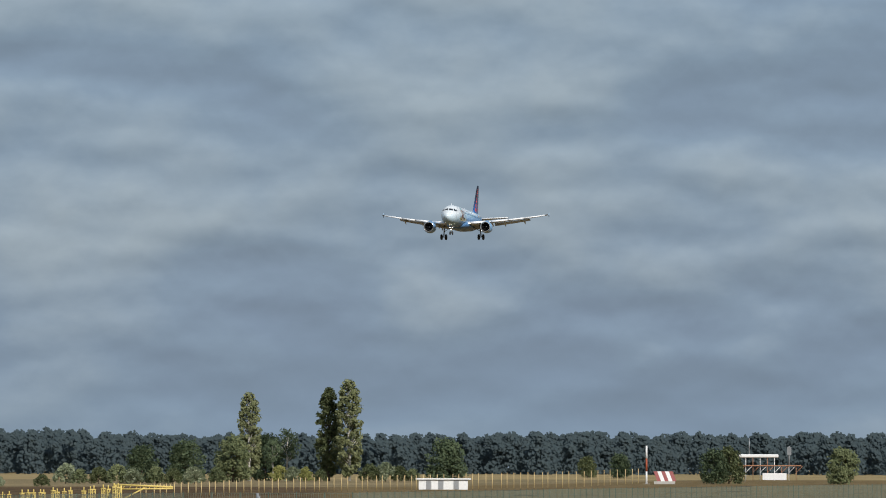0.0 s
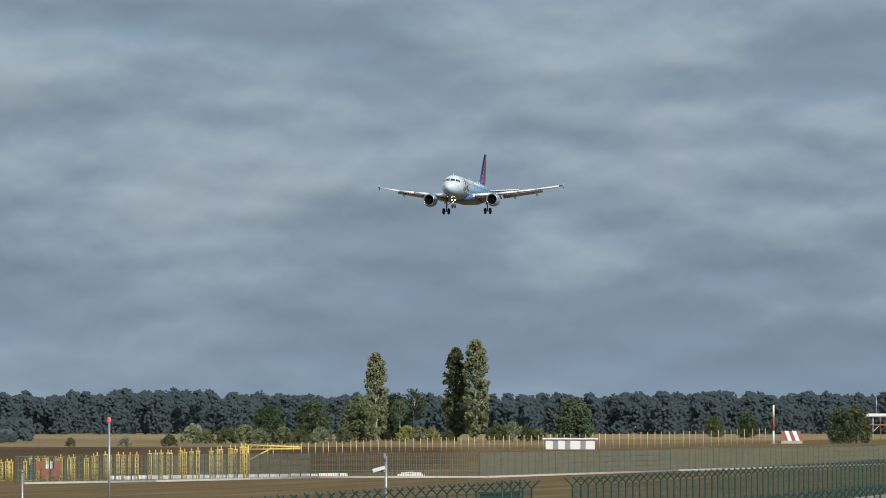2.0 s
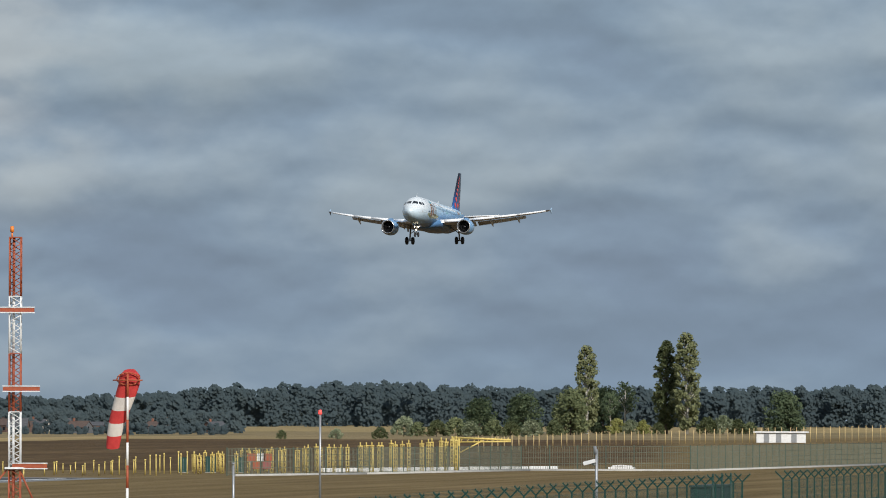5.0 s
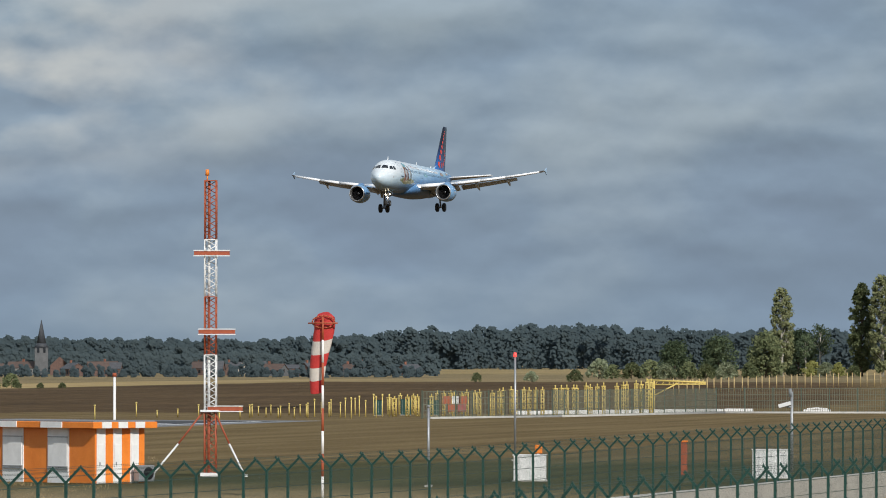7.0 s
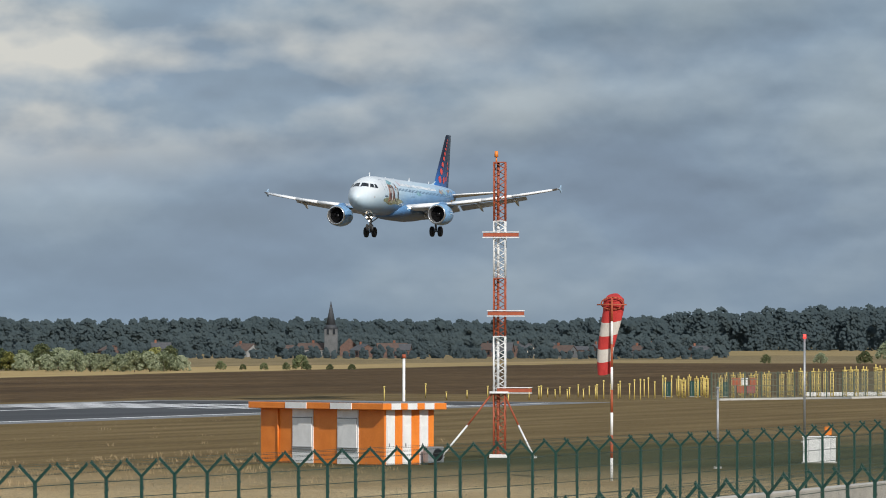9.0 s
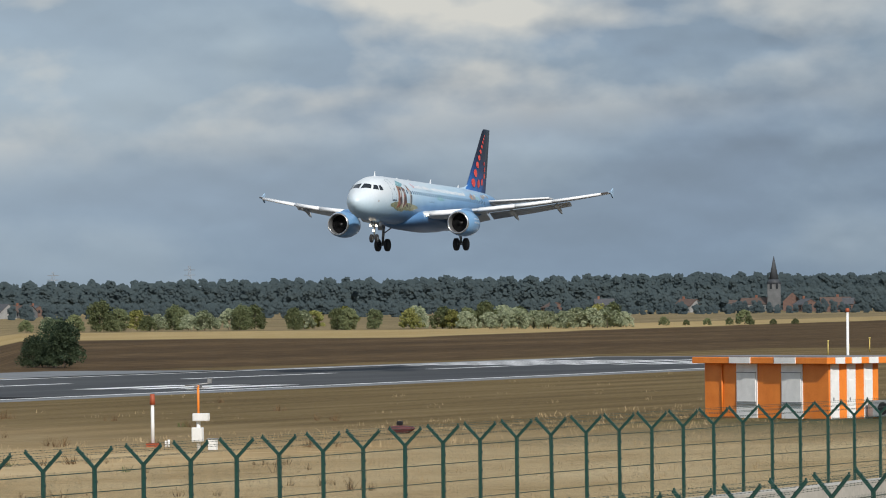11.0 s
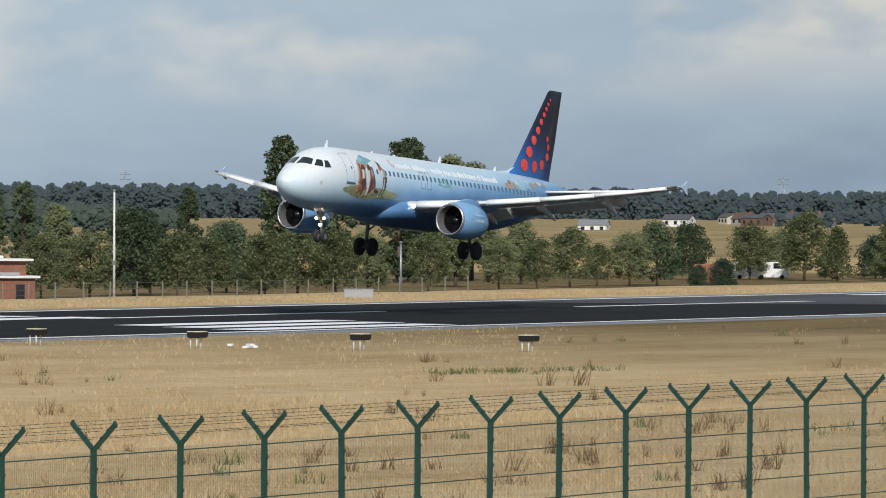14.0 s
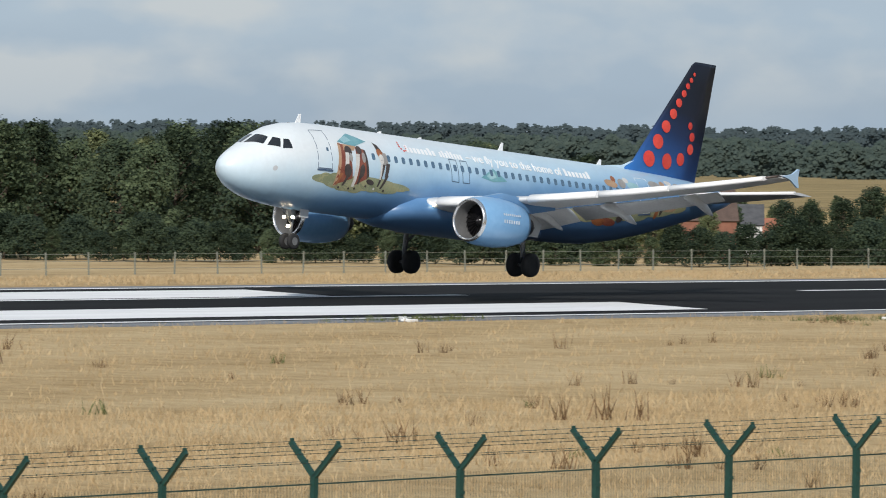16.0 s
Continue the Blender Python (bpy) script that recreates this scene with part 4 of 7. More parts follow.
    part("takeoff_lamp", bm, TAIL_LIGHT, nose, "lit lamp on the nose leg")
    # tail
    bm = B()
    rings = []
    for z, xl, xt, w in ((5.3, 28.6, 34.7, 0.32), (5.9, 28.9, 34.8, 0.3), (6.4, 29.8, 34.9, 0.28), (8.5, 31.5, 35.35, 0.22), (10.6, 33.2, 35.7, 0.17), (11.55, 33.95, 35.87, 0.14), (11.72, 34.2, 35.9, 0.1)):
        rings.append([(xl + (xt - xl) * u - PX, v * w, z) for u, v in ((0, 0), (0.04, 0.55), (0.15, 0.9), (0.35, 1), (0.65, 0.65), (1, 0.06), (1, -0.06), (0.65, -0.65), (0.35, -1), (0.15, -0.9), (0.04, -0.55))])
    loft(bm, rings)
    fin = part("fin", bm, FINPAINT, jet, "dark blue tail fin with red discs")
    bm = B()
    loft(bm, [[(27.0 - PX, -0.02, 5.85), (29.6 - PX, -0.16, 5.85), (29.6 - PX, 0.16, 5.85), (27.0 - PX, 0.02, 5.85)], [(29.0 - PX, -0.01, 6.05), (30.2 - PX, -0.1, 6.5), (30.2 - PX, 0.1, 6.5), (29.0 - PX, 0.01, 6.05)]], True, True, 0, False)
    part("fin_fillet", bm, LIVERY, jet)
    dots = ((30.75, 6.53, 0.41), (32.15, 6.52, 0.4), (33.3, 6.72, 0.33), (34.1, 7.29, 0.27), (34.17, 7.92, 0.23), (33.95, 8.46, 0.19), (31.4, 7.45, 0.37), (31.98, 8.25, 0.31), (32.5, 8.94, 0.26), (32.9, 9.53, 0.22), (33.26, 10.03, 0.18), (33.54, 10.43, 0.15), (33.79, 10.76, 0.13), (34.02, 11.07, 0.1))
    zs = (5.3, 5.9, 6.4, 8.5, 10.6, 11.55, 11.72)
    for side in (-1, 1):
        for x, z, r in dots:
            bm = B()
            vs = []
            for i in range(20):
                a = 2 * math.pi * i / 20
                px, pz = x + r * math.cos(a), z + r * math.sin(a)
                xl, xt = float(np.interp(pz, zs, (28.6, 28.9, 29.8, 31.5, 33.2, 33.95, 34.2))), float(np.interp(pz, zs, (34.7, 34.8, 34.9, 35.35, 35.7, 35.87, 35.9)))
                w = float(np.interp(pz, zs, (0.32, 0.3, 0.28, 0.22, 0.17, 0.14, 0.1)))
                u = (px - xl) / (xt - xl)
                th = w * float(np.interp(u, (0, 0.04, 0.15, 0.35, 0.65, 1), (0.1, 0.55, 0.9, 1, 0.65, 0.06)))
                vs.append((px - PX, side * (th + 0.03), pz))
            c = Vector((sum(v[0] for v in vs) / 20, sum(v[1] for v in vs) / 20 + side * 0.015, sum(v[2] for v in vs) / 20))
            cv = bm.verts.new(c)
            ring = [bm.verts.new(v) for v in vs]
            for i in range(20):
                bm.faces.new((cv, ring[i], ring[(i + 1) % 20]))
            part("red_disc", bm, FINRED, fin)
    for s in (-1, 1):
        bm = B()
        loft(bm, [airfoil(float(np.interp(y, (0.4, 6.22), (31.2, 35.0))), float(np.interp(y, (0.4, 6.22), (4.1, 1.45))), s * y, 4.72 + y * 0.085, 0.1, 2, 10, 0) for y in (0.4, 2, 4, 6.0, 6.22)])
        plane_ = part("tailplane", bm, WINGGREY, jet)
        bm = B()
        loft(bm, [airfoil(float(np.interp(y, (0.4, 6.22), (31.2, 35.0))) - 0.03, 0.34, s * y, 4.73 + y * 0.085, 0.5, 0, 6, 0) for y in (1.2, 4, 6.2)])
        part("leading_edge", bm, SLATWHITE, plane_, "bright leading edge")
    bm = B()
    rod(bm, (37.4 - PX, 0, 5.0), (37.75 - PX, 0, 5.02), 0.2, 0.14, 14)
    part("tail_exhaust", bm, FAN, jet)
    return jet


def wheel(x, y, z, r, w, parent):
    bm = B()
    prof = ((-0.5, 0.5), (-0.48, 0.82), (-0.34, 0.97), (0, 1.0), (0.34, 0.97), (0.48, 0.82), (0.5, 0.5))
    seg = 26
    loft(bm, [[(x + k * r * math.cos(2 * math.pi * i / seg), y + u * w, z + k * r * math.sin(2 * math.pi * i / seg)) for i in range(seg)] for u, k in prof], True, False)
    whl = part("wheel_tyre", bm, DARK, parent, "black tyre")
    for s in (-1, 1):
        bm = B()
        loft(bm, [[(x + k * r * math.cos(2 * math.pi * i / 16), y + s * u * w, z + k * r * math.sin(2 * math.pi * i / 16)) for i in range(16)] for u, k in ((0.44, 0.53), (0.4, 0.42), (0.34, 0.2), (0.42, 0.12))], True, True)
        part("wheel_rim", bm, GEAR if r < 0.5 else DARK, whl)
    return whl


airliner = build_airliner()

# ---------------- fences ----------------
def polar(az, d, z=0.0):
    return (d * math.cos(radians(az)), d * math.sin(radians(az)), z)


def post_mesh(h, arm, low):
    """A square post with two outward arms at its top."""
    bm = B()
    box(bm, (0, 0, (h + low) / 2), (0.088, 0.088, h - low))
    for s in (-1, 1):
        m = Matrix.Translation((0, s * arm / 2, h + 0.22)) @ Matrix.Rotation(-s * math.atan2(arm, 0.48), 4, "X") @ Matrix.Diagonal((0.06, 0.075, math.hypot(arm, 0.48), 1))
        bmesh.ops.create_cube(bm, size=1, matrix=m)
        for k in (0.35, 0.65, 0.95):
            box(bm, (0, s * arm * k, h + 0.48 * k + 0.03), (0.06, 0.03, 0.05))
    for z in (0.35, 0.85, 1.35, 1.85, 2.35):
        box(bm, (0, -0.04, z + h - 2.7), (0.09, 0.05, 0.05))
    return bm


def bay_mesh(step, h, wires, arm, spacing):
    """One bay of welded mesh below, strands of wire along the arms above."""
    bm = B()
    n = int(step / spacing)
    for i in range(n):
        x = (i + 0.5) * spacing
        box(bm, (x, 0, h - 1.35), (0.0035, 0.0035, 2.6))
    for z in wires:
        box(bm, (step / 2, 0.012, z), (step, 0.012, 0.022))
    for s in (-1, 1):
        for k in (0.4, 0.7, 0.97):
            box(bm, (step / 2, s * arm * k, h + 0.48 * k), (step, 0.007, 0.007))
            for i in range(int(step / 0.25)):
                box(bm, (i * 0.25 + 0.07, s * arm * k, h + 0.48 * k), (0.006, 0.02, 0.02))
    return bm


def build_fence(name, label, xs, y, height, arm, spacing, skip=()):
    """Posts at the places xs, with a mesh panel in every bay."""
    fence = thing(name, label, "fence", kind="structure")
    step = 2.93
    pm = part("post", post_mesh(2.7, arm, -0.6), GREEN, fence)
    panel = part("mesh_panel", bay_mesh(step, 2.7, (0.1, 0.6, 1.1, 1.6, 2.1, 2.58), arm, spacing), WIRE, fence)
    first = True
    for x, nxt in zip(xs, xs[1:]):
        if any(a < x < b for a, b in skip):
            continue
        z, z2 = height(x) - 2.7, height(nxt) - 2.7
        mp = pose(x, y + random.uniform(-0.02, 0.02), z, random.uniform(-0.5, 0.5), random.uniform(-0.5, 0.5), random.uniform(-2, 2))
        mb = pose(x, y, z, 0, -math.degrees(math.atan((z2 - z) / (nxt - x)))) @ Matrix.Diagonal(((nxt - x) / step, 1, 1, 1))
        if first:
            pm.matrix_basis, panel.matrix_basis, first = mp, mb, False
        else:
            share("post", pm.data, fence, mp)
            if not any(a < nxt < b for a, b in skip):
                share("mesh_panel", panel.data, fence, mb)
    return fence


def main_h(x):
    return float(np.interp(x, (50, 59, 74, 86, 99, 110, 121, 135, 170, 246, 303, 560), (2.38, 2.46, 2.56, 2.66, 2.75, 2.84, 2.89, 2.96, 2.98, 2.86, 3.12, 3.3)))


def post_places(end):
    knots, at = (-4, 0, 5, 8, 13, 18, 24, 27, 39), (47.6, 59.4, 74.25, 82.85, 96.9, 110.5, 126.3, 134.6, 169.6)
    out = [float(np.interp(k, knots, at)) for k in range(-3, 40)]
    while out[-1] < end:
        out.append(out[-1] + 2.93)
    return out


build_fence("perimeter_fence", "dark green welded mesh fence with Y-shaped barbed wire arms", post_places(560), 62.2, main_h, 0.47, 0.06, skip=((359, 369),))
build_fence("outer_fence", "dark green mesh fence with barbed wire arms by a concrete wall", [104.0 + 3 * k for k in range(106)], 39.6, lambda x: float(np.interp(x, (100, 120, 135, 180), (2.75, 2.7, 2.85, 3.1))), 0.4, 0.1)

bm = B()
box(bm, (312, 50.2, 1.0), (400, 0.35, 1.9), bevel=0.04)
tagged(part("concrete_wall", bm, CONCRETE), "long low pale concrete wall behind the fence", "wall", kind="structure")


def far_fence():
    """Mesh fence on a kerb beyond the approach lights."""
    fence = thing("far_fence", "grey-green mesh fence on a concrete kerb along the road", "fence", kind="structure")
    pts = [Vector(polar(a, d)) for a, d in ((14.6, 700), (13.4, 724), (11.9, 775), (10.35, 777), (8.6, 880), (6.7, 1010), (4.6, 1180))]
    veil = mat("mesh_infill", (0.13, 0.15, 0.11), (0.19, 0.2, 0.15), 0.6, 0.9, bump=0)
    pm = None
    for a, b in zip(pts, pts[1:]):
        d = b - a
        n = max(1, int(d.length / 3.5))
        for i in range(n):
            p = a + d * (i / n)
            if pm is None:
                bm = B()
                box(bm, (0, 0, 1.6), (0.11, 0.11, 3.2))
                pm = part("post", bm, mat("faded_green_post", (0.05, 0.08, 0.06), (0.09, 0.12, 0.09), 3, 0.7, bump=0), fence)
                pm.matrix_basis = pose(*p)
            else:
                share("post", pm.data, fence, pose(*p))
        bm = B()
        q = d.normalized()
        nn = int(d.length / 0.3)
        for i in range(nn):
            c = a + q * (i * 0.3)
            box(bm, (c.x, c.y, 1.55), (0.04, 0.04, 3.0))
        for z in (0.2, 0.9, 1.6, 2.3, 3.05):
            rod(bm, a + Vector((0, 0, z)), b + Vector((0, 0, z)), 0.03, seg=4)
        part("mesh_panel", bm, veil, fence)
        bm = B()
        rod(bm, a + Vector((-1.2, -1.2, 0.0)), b + Vector((-1.2, -1.2, 0.0)), 0.26, seg=6)
        part("kerb", bm, CONCRETE, fence)


far_fence()


def verge_fence():
    """Low wire fence on thin posts beyond the runway's far verge."""
    fence = thing("verge_fence", "low grey-green wire fence on thin posts beyond the runway", "fence", kind="structure")
    grey = mat("weathered_post", (0.16, 0.17, 0.14), (0.24, 0.25, 0.21), 3, 0.8, bump=0)
    rngf = random.Random(9)
    pm = None
    for k in range(70):
        m = pose(195 + 3.4 * k + rngf.uniform(-0.2, 0.2), 256.5, 0, rngf.uniform(-2, 2), rngf.uniform(-2, 2))
        if pm is None:
            bm = B()
            box(bm, (0, 0, 0.62), (0.07, 0.07, 1.3))
            pm = part("post", bm, grey, fence)
            pm.matrix_basis = m
        else:
            share("post", pm.data, fence, m)
    for z in (0.35, 0.75, 1.15):
        bm = B()
        rod(bm, (195, 256.5, z), (195 + 3.4 * 69, 256.5, z), 0.012, seg=4)
        part("wire", bm, grey, fence)


verge_fence()


# ---------------- airfield equipment ----------------
def lattice(bm, h0, h1, w, mi, rungs):
    for sx, sy in ((-1, -1), (1, -1), (1, 1), (-1, 1)):
        rod(bm, (sx * w / 2, sy * w / 2, h0), (sx * w / 2, sy * w / 2, h1), 0.045, seg=6, mi=mi)
    for i in range(rungs):
        z0, z1 = h0 + (h1 - h0) * i / rungs, h0 + (h1 - h0) * (i + 1) / rungs
        s = 1 if i % 2 else -1
        for a, b in (((-1, -1), (1, -1)), ((1, -1), (1, 1)), ((1, 1), (-1, 1)), ((-1, 1), (-1, -1))):
            p, q = (a, b) if s > 0 else (b, a)
            rod(bm, (p[0] * w / 2, p[1] * w / 2, z0), (q[0] * w / 2, q[1] * w / 2, z1), 0.028, seg=5, mi=mi)


def build_tower():
    t = thing("antenna_mast", "red and white lattice antenna mast with cross arrays on struts", "antenna mast", pose(350.5, 104.1, 0, 0, 0, 12))
    bands = ((0.15, 3.75, 0), (3.75, 7.1, 1), (7.1, 10.5, 0), (10.5, 13.85, 1), (13.85, 17.3, 0))
    for a, b, k in bands:
        bm = B()
        lattice(bm, a, b, 0.66, 0, 9)
        box(bm, (0, 0, b), (0.72, 0.72, 0.05))
        rod(bm, (0.1, 0.1, a), (0.1, 0.1, b), 0.09, seg=6)
        part("lattice_section", bm, (REDPAINT, WHITE)[k], t, ("red lattice section", "white lattice section")[k])
    for z, off, w in ((13.05, 0.1, 2.15), (8.45, 0.4, 2.2), (3.95, 0.9, 2.1)):
        bm = B()
        box(bm, (-0.45, -off, z + 0.16), (0.14, w, 0.05))
        box(bm, (-0.45, -off, z - 0.16), (0.14, w, 0.05))
        arr = part("antenna_array", bm, WHITE, t)
        bm = B()
        box(bm, (-0.42, -off, z), (0.1, w - 0.06, 0.22))
        part("array_panel", bm, REDPAINT, arr, "red antenna panel")
    bm = B()
    box(bm, (0, 0, 3.82), (1.0, 1.1, 0.12))
    part("platform", bm, WHITE, t)
    for sx, sy in ((-1.5, 3.3), (-1.0, -2.1), (2.4, 0.3)):
        bm = B()
        mid = Vector((sx * 0.55, sy * 0.55, 1.9))
        rod(bm, (sx * 0.12, sy * 0.12, 3.8), mid, 0.055, seg=6, mi=1)
        rod(bm, mid, (sx, sy, 0.05), 0.06, seg=6, mi=0)
        box(bm, (sx, sy, 0.06), (0.35, 0.35, 0.12))
        part("strut", bm, [WHITE, REDPAINT], t)
    bm = B()
    box(bm, (0, 0, 0.1), (1.1, 1.1, 0.2))
    part("footing", bm, WHITE, t)
    bm = B()
    rod(bm, (-0.1, 0.2, 17.3), (-0.1, 0.2, 17.6), 0.05, seg=6)
    rod(bm, (-0.1, 0.2, 17.6), (-0.1, 0.2, 17.95), 0.12, 0.1, seg=10)
    part("obstruction_lamp", bm, ORANGE, t, "orange obstruction lamp")


def build_windsock():
    w = thing("windsock", "red and white striped windsock hanging on a thin striped pole", "windsock", pose(295.8, 82.1, 0))
    for i in range(8):
        bm = B()
        rod(bm, (0, 0, i * 1.12), (0, 0, (i + 1) * 1.12), 0.075 - i * 0.003, 0.072 - i * 0.003, seg=10)
        part("pole_band", bm, WHITE if i % 2 == 0 else REDPAINT, w)
    bm = B()
    ring = [Vector((0.12, 0.58 * math.cos(a), 8.72 + 0.3 * math.sin(a))) for a in np.linspace(0, 2 * math.pi, 17)]
    for p, q in zip(ring, ring[1:]):
        rod(bm, p, q, 0.035, seg=6)
    rod(bm, (0, -0.75, 8.66), (0, 0.75, 8.66), 0.04, seg=6)
    part("hoop", bm, REDPAINT, w)
    red = mat("red_windsock_cloth", (0.4, 0.022, 0.022), (0.54, 0.045, 0.04), 3, 0.8, bump=0.3, dist=0.1)
    pale = mat("pale_windsock_cloth", (0.5, 0.46, 0.42), (0.64, 0.6, 0.55), 3, 0.8, bump=0.3, dist=0.1)
    # places below the hoop, which the cloth swings from
    prof = [(0.0, 0.46, 0.3), (0.0, 0.22, 0.54), (0.04, -0.2, 0.55), (0.22, -0.77, 0.53), (0.44, -1.42, 0.48), (0.64, -2.05, 0.43), (0.78, -2.68, 0.38), (0.86, -3.3, 0.34)]
    sock = None
    for i, (a, b) in enumerate(zip(prof, prof[1:])):
        bm = B()
        rings = []
        for y, z, r in (a, ((a[0] + b[0]) / 2, (a[1] + b[1]) / 2, (a[2] + b[2]) / 2 * 1.02), b):
            rings.append([(0.42 + 0.5 * r * math.cos(2 * math.pi * k / 20), y + r * (1 + 0.05 * math.sin(5 * k)) * math.sin(2 * math.pi * k / 20), z + 0.1 * math.cos(2 * math.pi * k / 20)) for k in range(20)])
        loft(bm, rings, True, i == 0)
        crimson = i in (0, 1, 2, 4, 6)
        ob = part("cloth_band", bm, red if crimson else pale, sock or w, "red cloth band" if crimson else "off-white cloth band")
        if sock is None:
            sock = ob
            sock.name = "sock"
            sock.matrix_basis = pose(0, 0, 8.66)
    return sock


def build_shed():
    """Flat-roofed equipment hut with vertical orange and white bands."""
    a, c = Vector((333.5, 112.6, 0)), Vector((327.6, 103.9, 0))
    u = (c - a).normalized()
    w = Vector((-u.y, u.x, 0))
    if w.x < 0:
        w = -w
    ln = 11.3
    hut = thing("equipment_hut", "flat-roofed equipment hut in broad orange and white bands", "hut", Matrix(((u.x, w.x, 0, c.x), (u.y, w.y, 0, c.y), (0, 0, 1, 0), (0, 0, 0, 1))))
    # local x runs from the far end (-) to the near corner (0); local y goes into the depth
    dep = 3.5
    H = 3.05
    bm = B()
    box(bm, (-ln / 2, dep / 2, H / 2), (ln, dep, H), bevel=0.03)
    part("wall_block", bm, ORANGE, hut, "orange painted wall")
    bm = B()
    box(bm, (-ln / 2, dep / 2, H + 0.17), (ln + 1.0, dep + 1.0, 0.36), bevel=0.03)
    roof = part("roof_slab", bm, ORANGE, hut, "orange roof edge with white bands")
    bm = B()
    box(bm, (-ln / 2, dep / 2, H + 0.38), (ln + 0.8, dep + 0.8, 0.06))
    part("roof_felt", bm, ROOFGREY, roof)
    for x0 in (-8.3, -4.2):
        bm = B()
        box(bm, (x0 + 0.95, -0.02, H / 2), (1.9, 0.06, H), bevel=0.01)
        shut = part("white_band", bm, WHITE, hut, "white painted band with a shutter")
        bm = B()
        box(bm, (x0 + 0.95, -0.07, 1.75), (1.7, 0.05, 1.7), bevel=0.01)
        part("shutter", bm, WHITE, shut)
        for z in (2.55, 0.78, 0.9):
            bm = B()
            box(bm, (x0 + 0.95, -0.1, z), (1.8, 0.05, 0.04))
            part("shutter_rail", bm, ROOFGREY, shut)
        bm = B()
        box(bm, (x0 + 0.95, -0.52, H + 0.18), (1.9, 0.06, 0.34))
        part("roof_band", bm, WHITE, roof)
    for k, y0 in enumerate((0.1, 1.25, 2.45)):
        bm = B()
        box(bm, (0.02, y0 + 0.3, H / 2), (0.06, 0.6, H), bevel=0.01)
        band = part("white_band", bm, WHITE, hut)
        bm = B()
        box(bm, (0.52, y0 + 0.3, H + 0.18), (0.06, 0.65, 0.34))
        part("roof_band", bm, WHITE, roof)
        if k < 3:
            bm = B()
            box(bm, (0.07, y0 + 0.3, 1.1), (0.05, 0.5, 2.1), bevel=0.01)
            part("door", bm, WHITE, band)
            bm = B()
            box(bm, (0.12, y0 + 0.15, 1.1), (0.04, 0.05, 0.18))
            part("handle", bm, ROOFGREY, band)
    bm = B()
    rod(bm, (-9.6, -0.06, 0), (-9.6, -0.06, H), 0.05, seg=8)
    part("downpipe", bm, ORANGE, hut)
    ac = thing("air_conditioner", "grey outdoor air conditioner unit beside the hut", "air conditioner", hut.matrix_basis @ pose(0.7, 2.9, 0))
    bm = B()
    box(bm, (0, 0, 0.55), (0.5, 1.1, 0.9), bevel=0.03)
    part("casing", bm, STEEL, ac)
    bm = B()
    rod(bm, (0.25, 0.1, 0.55), (0.28, 0.1, 0.55), 0.35, seg=18)
    part("fan_grille", bm, FAN, ac)


build_tower()
windsock_cloth = build_windsock()
build_shed()


def pole(name, label, cat, az, d, h, r, material, top=None, topmat=None, bands=None):
    t = thing(name, label, cat, pose(*polar(az, d)))
    n = bands or 1
    for i in range(n):
        bm = B()
        rod(bm, (0, 0, h * i / n), (0, 0, h * (i + 1) / n), r, r * 0.9, seg=10)
        part("shaft", bm, material if i % 2 == 0 else REDPAINT, t)
    bm = B()
    box(bm, (0, 0, 0.06), (r * 5, r * 5, 0.12))
    part("foot", bm, CONCRETE, t)
    if top:
        bm = B()
        rod(bm, (0, 0, h), (0, 0, h + top), r * 1.5, r * 1.2, seg=10)
        part("lamp_head", bm, topmat or RED_LIGHT, t, "red lamp")
    return t


pole("obstruction_light_pole", "thin grey pole with a red lamp on top", "light pole", 13.746, 420, 7.0, 0.08, STEEL, 0.28, RED_LIGHT)
pole("light_pole", "white pole with a red lamp beside the hut", "light pole", 17.42, 372, 5.8, 0.09, WHITE, 0.22, REDPAINT)
pole("lamp_post", "slim grey post with a small head", "post", 14.54, 336, 4.3, 0.07, STEEL, 0.1, STEEL)
for az, d in ((23.80, 294.0), (26.90, 261.0)):
    t = pole("marker_post", "white marker post with a red top on a red base", "marker post", az, d, 2.0, 0.09, WHITE, 0.5, REDPAINT)
    bm = B()
    box(bm, (0, 0, 0.1), (0.5, 0.5, 0.2))
    part("red_base", bm, REDPAINT, t)
    bm = B()
    rod(bm, (0.15, -0.75, 0), (0.15, -0.75, 0.35), 0.06, seg=8)
    rod(bm, (0.15, -0.6, 0), (0.15, -0.6, 0.3), 0.05, seg=8)
    part("stub", bm, WHITE, t)


def build_cctv():
    t = thing("camera_pole", "grey pole carrying a white security camera housing", "security camera", pose(*polar(11.21, 381)))
    bm = B()
    rod(bm, (0, 0, 0), (0, 0, 4.9), 0.1, 0.08, seg=10)
    rod(bm, (0, 0, 3.95), (0, 0.3, 4.0), 0.06, seg=8)
    part("shaft", bm, STEEL, t)
    bm = B()
    m = Matrix.Translation((-0.1, 0.42, 4.12)) @ Matrix.Rotation(radians(-15), 4, "X") @ Matrix.Diagonal((0.24, 0.75, 0.22, 1))
    bmesh.ops.create_cube(bm, size=1, matrix=m)
    part("housing", bm, WHITE, t)
    bm = B()
    rod(bm, (0, 0.05, 4.6), (0, 0.1, 5.1), 0.12, 0.1, seg=8)
    part("top_camera", bm, ROOFGREY, t)


build_cctv()


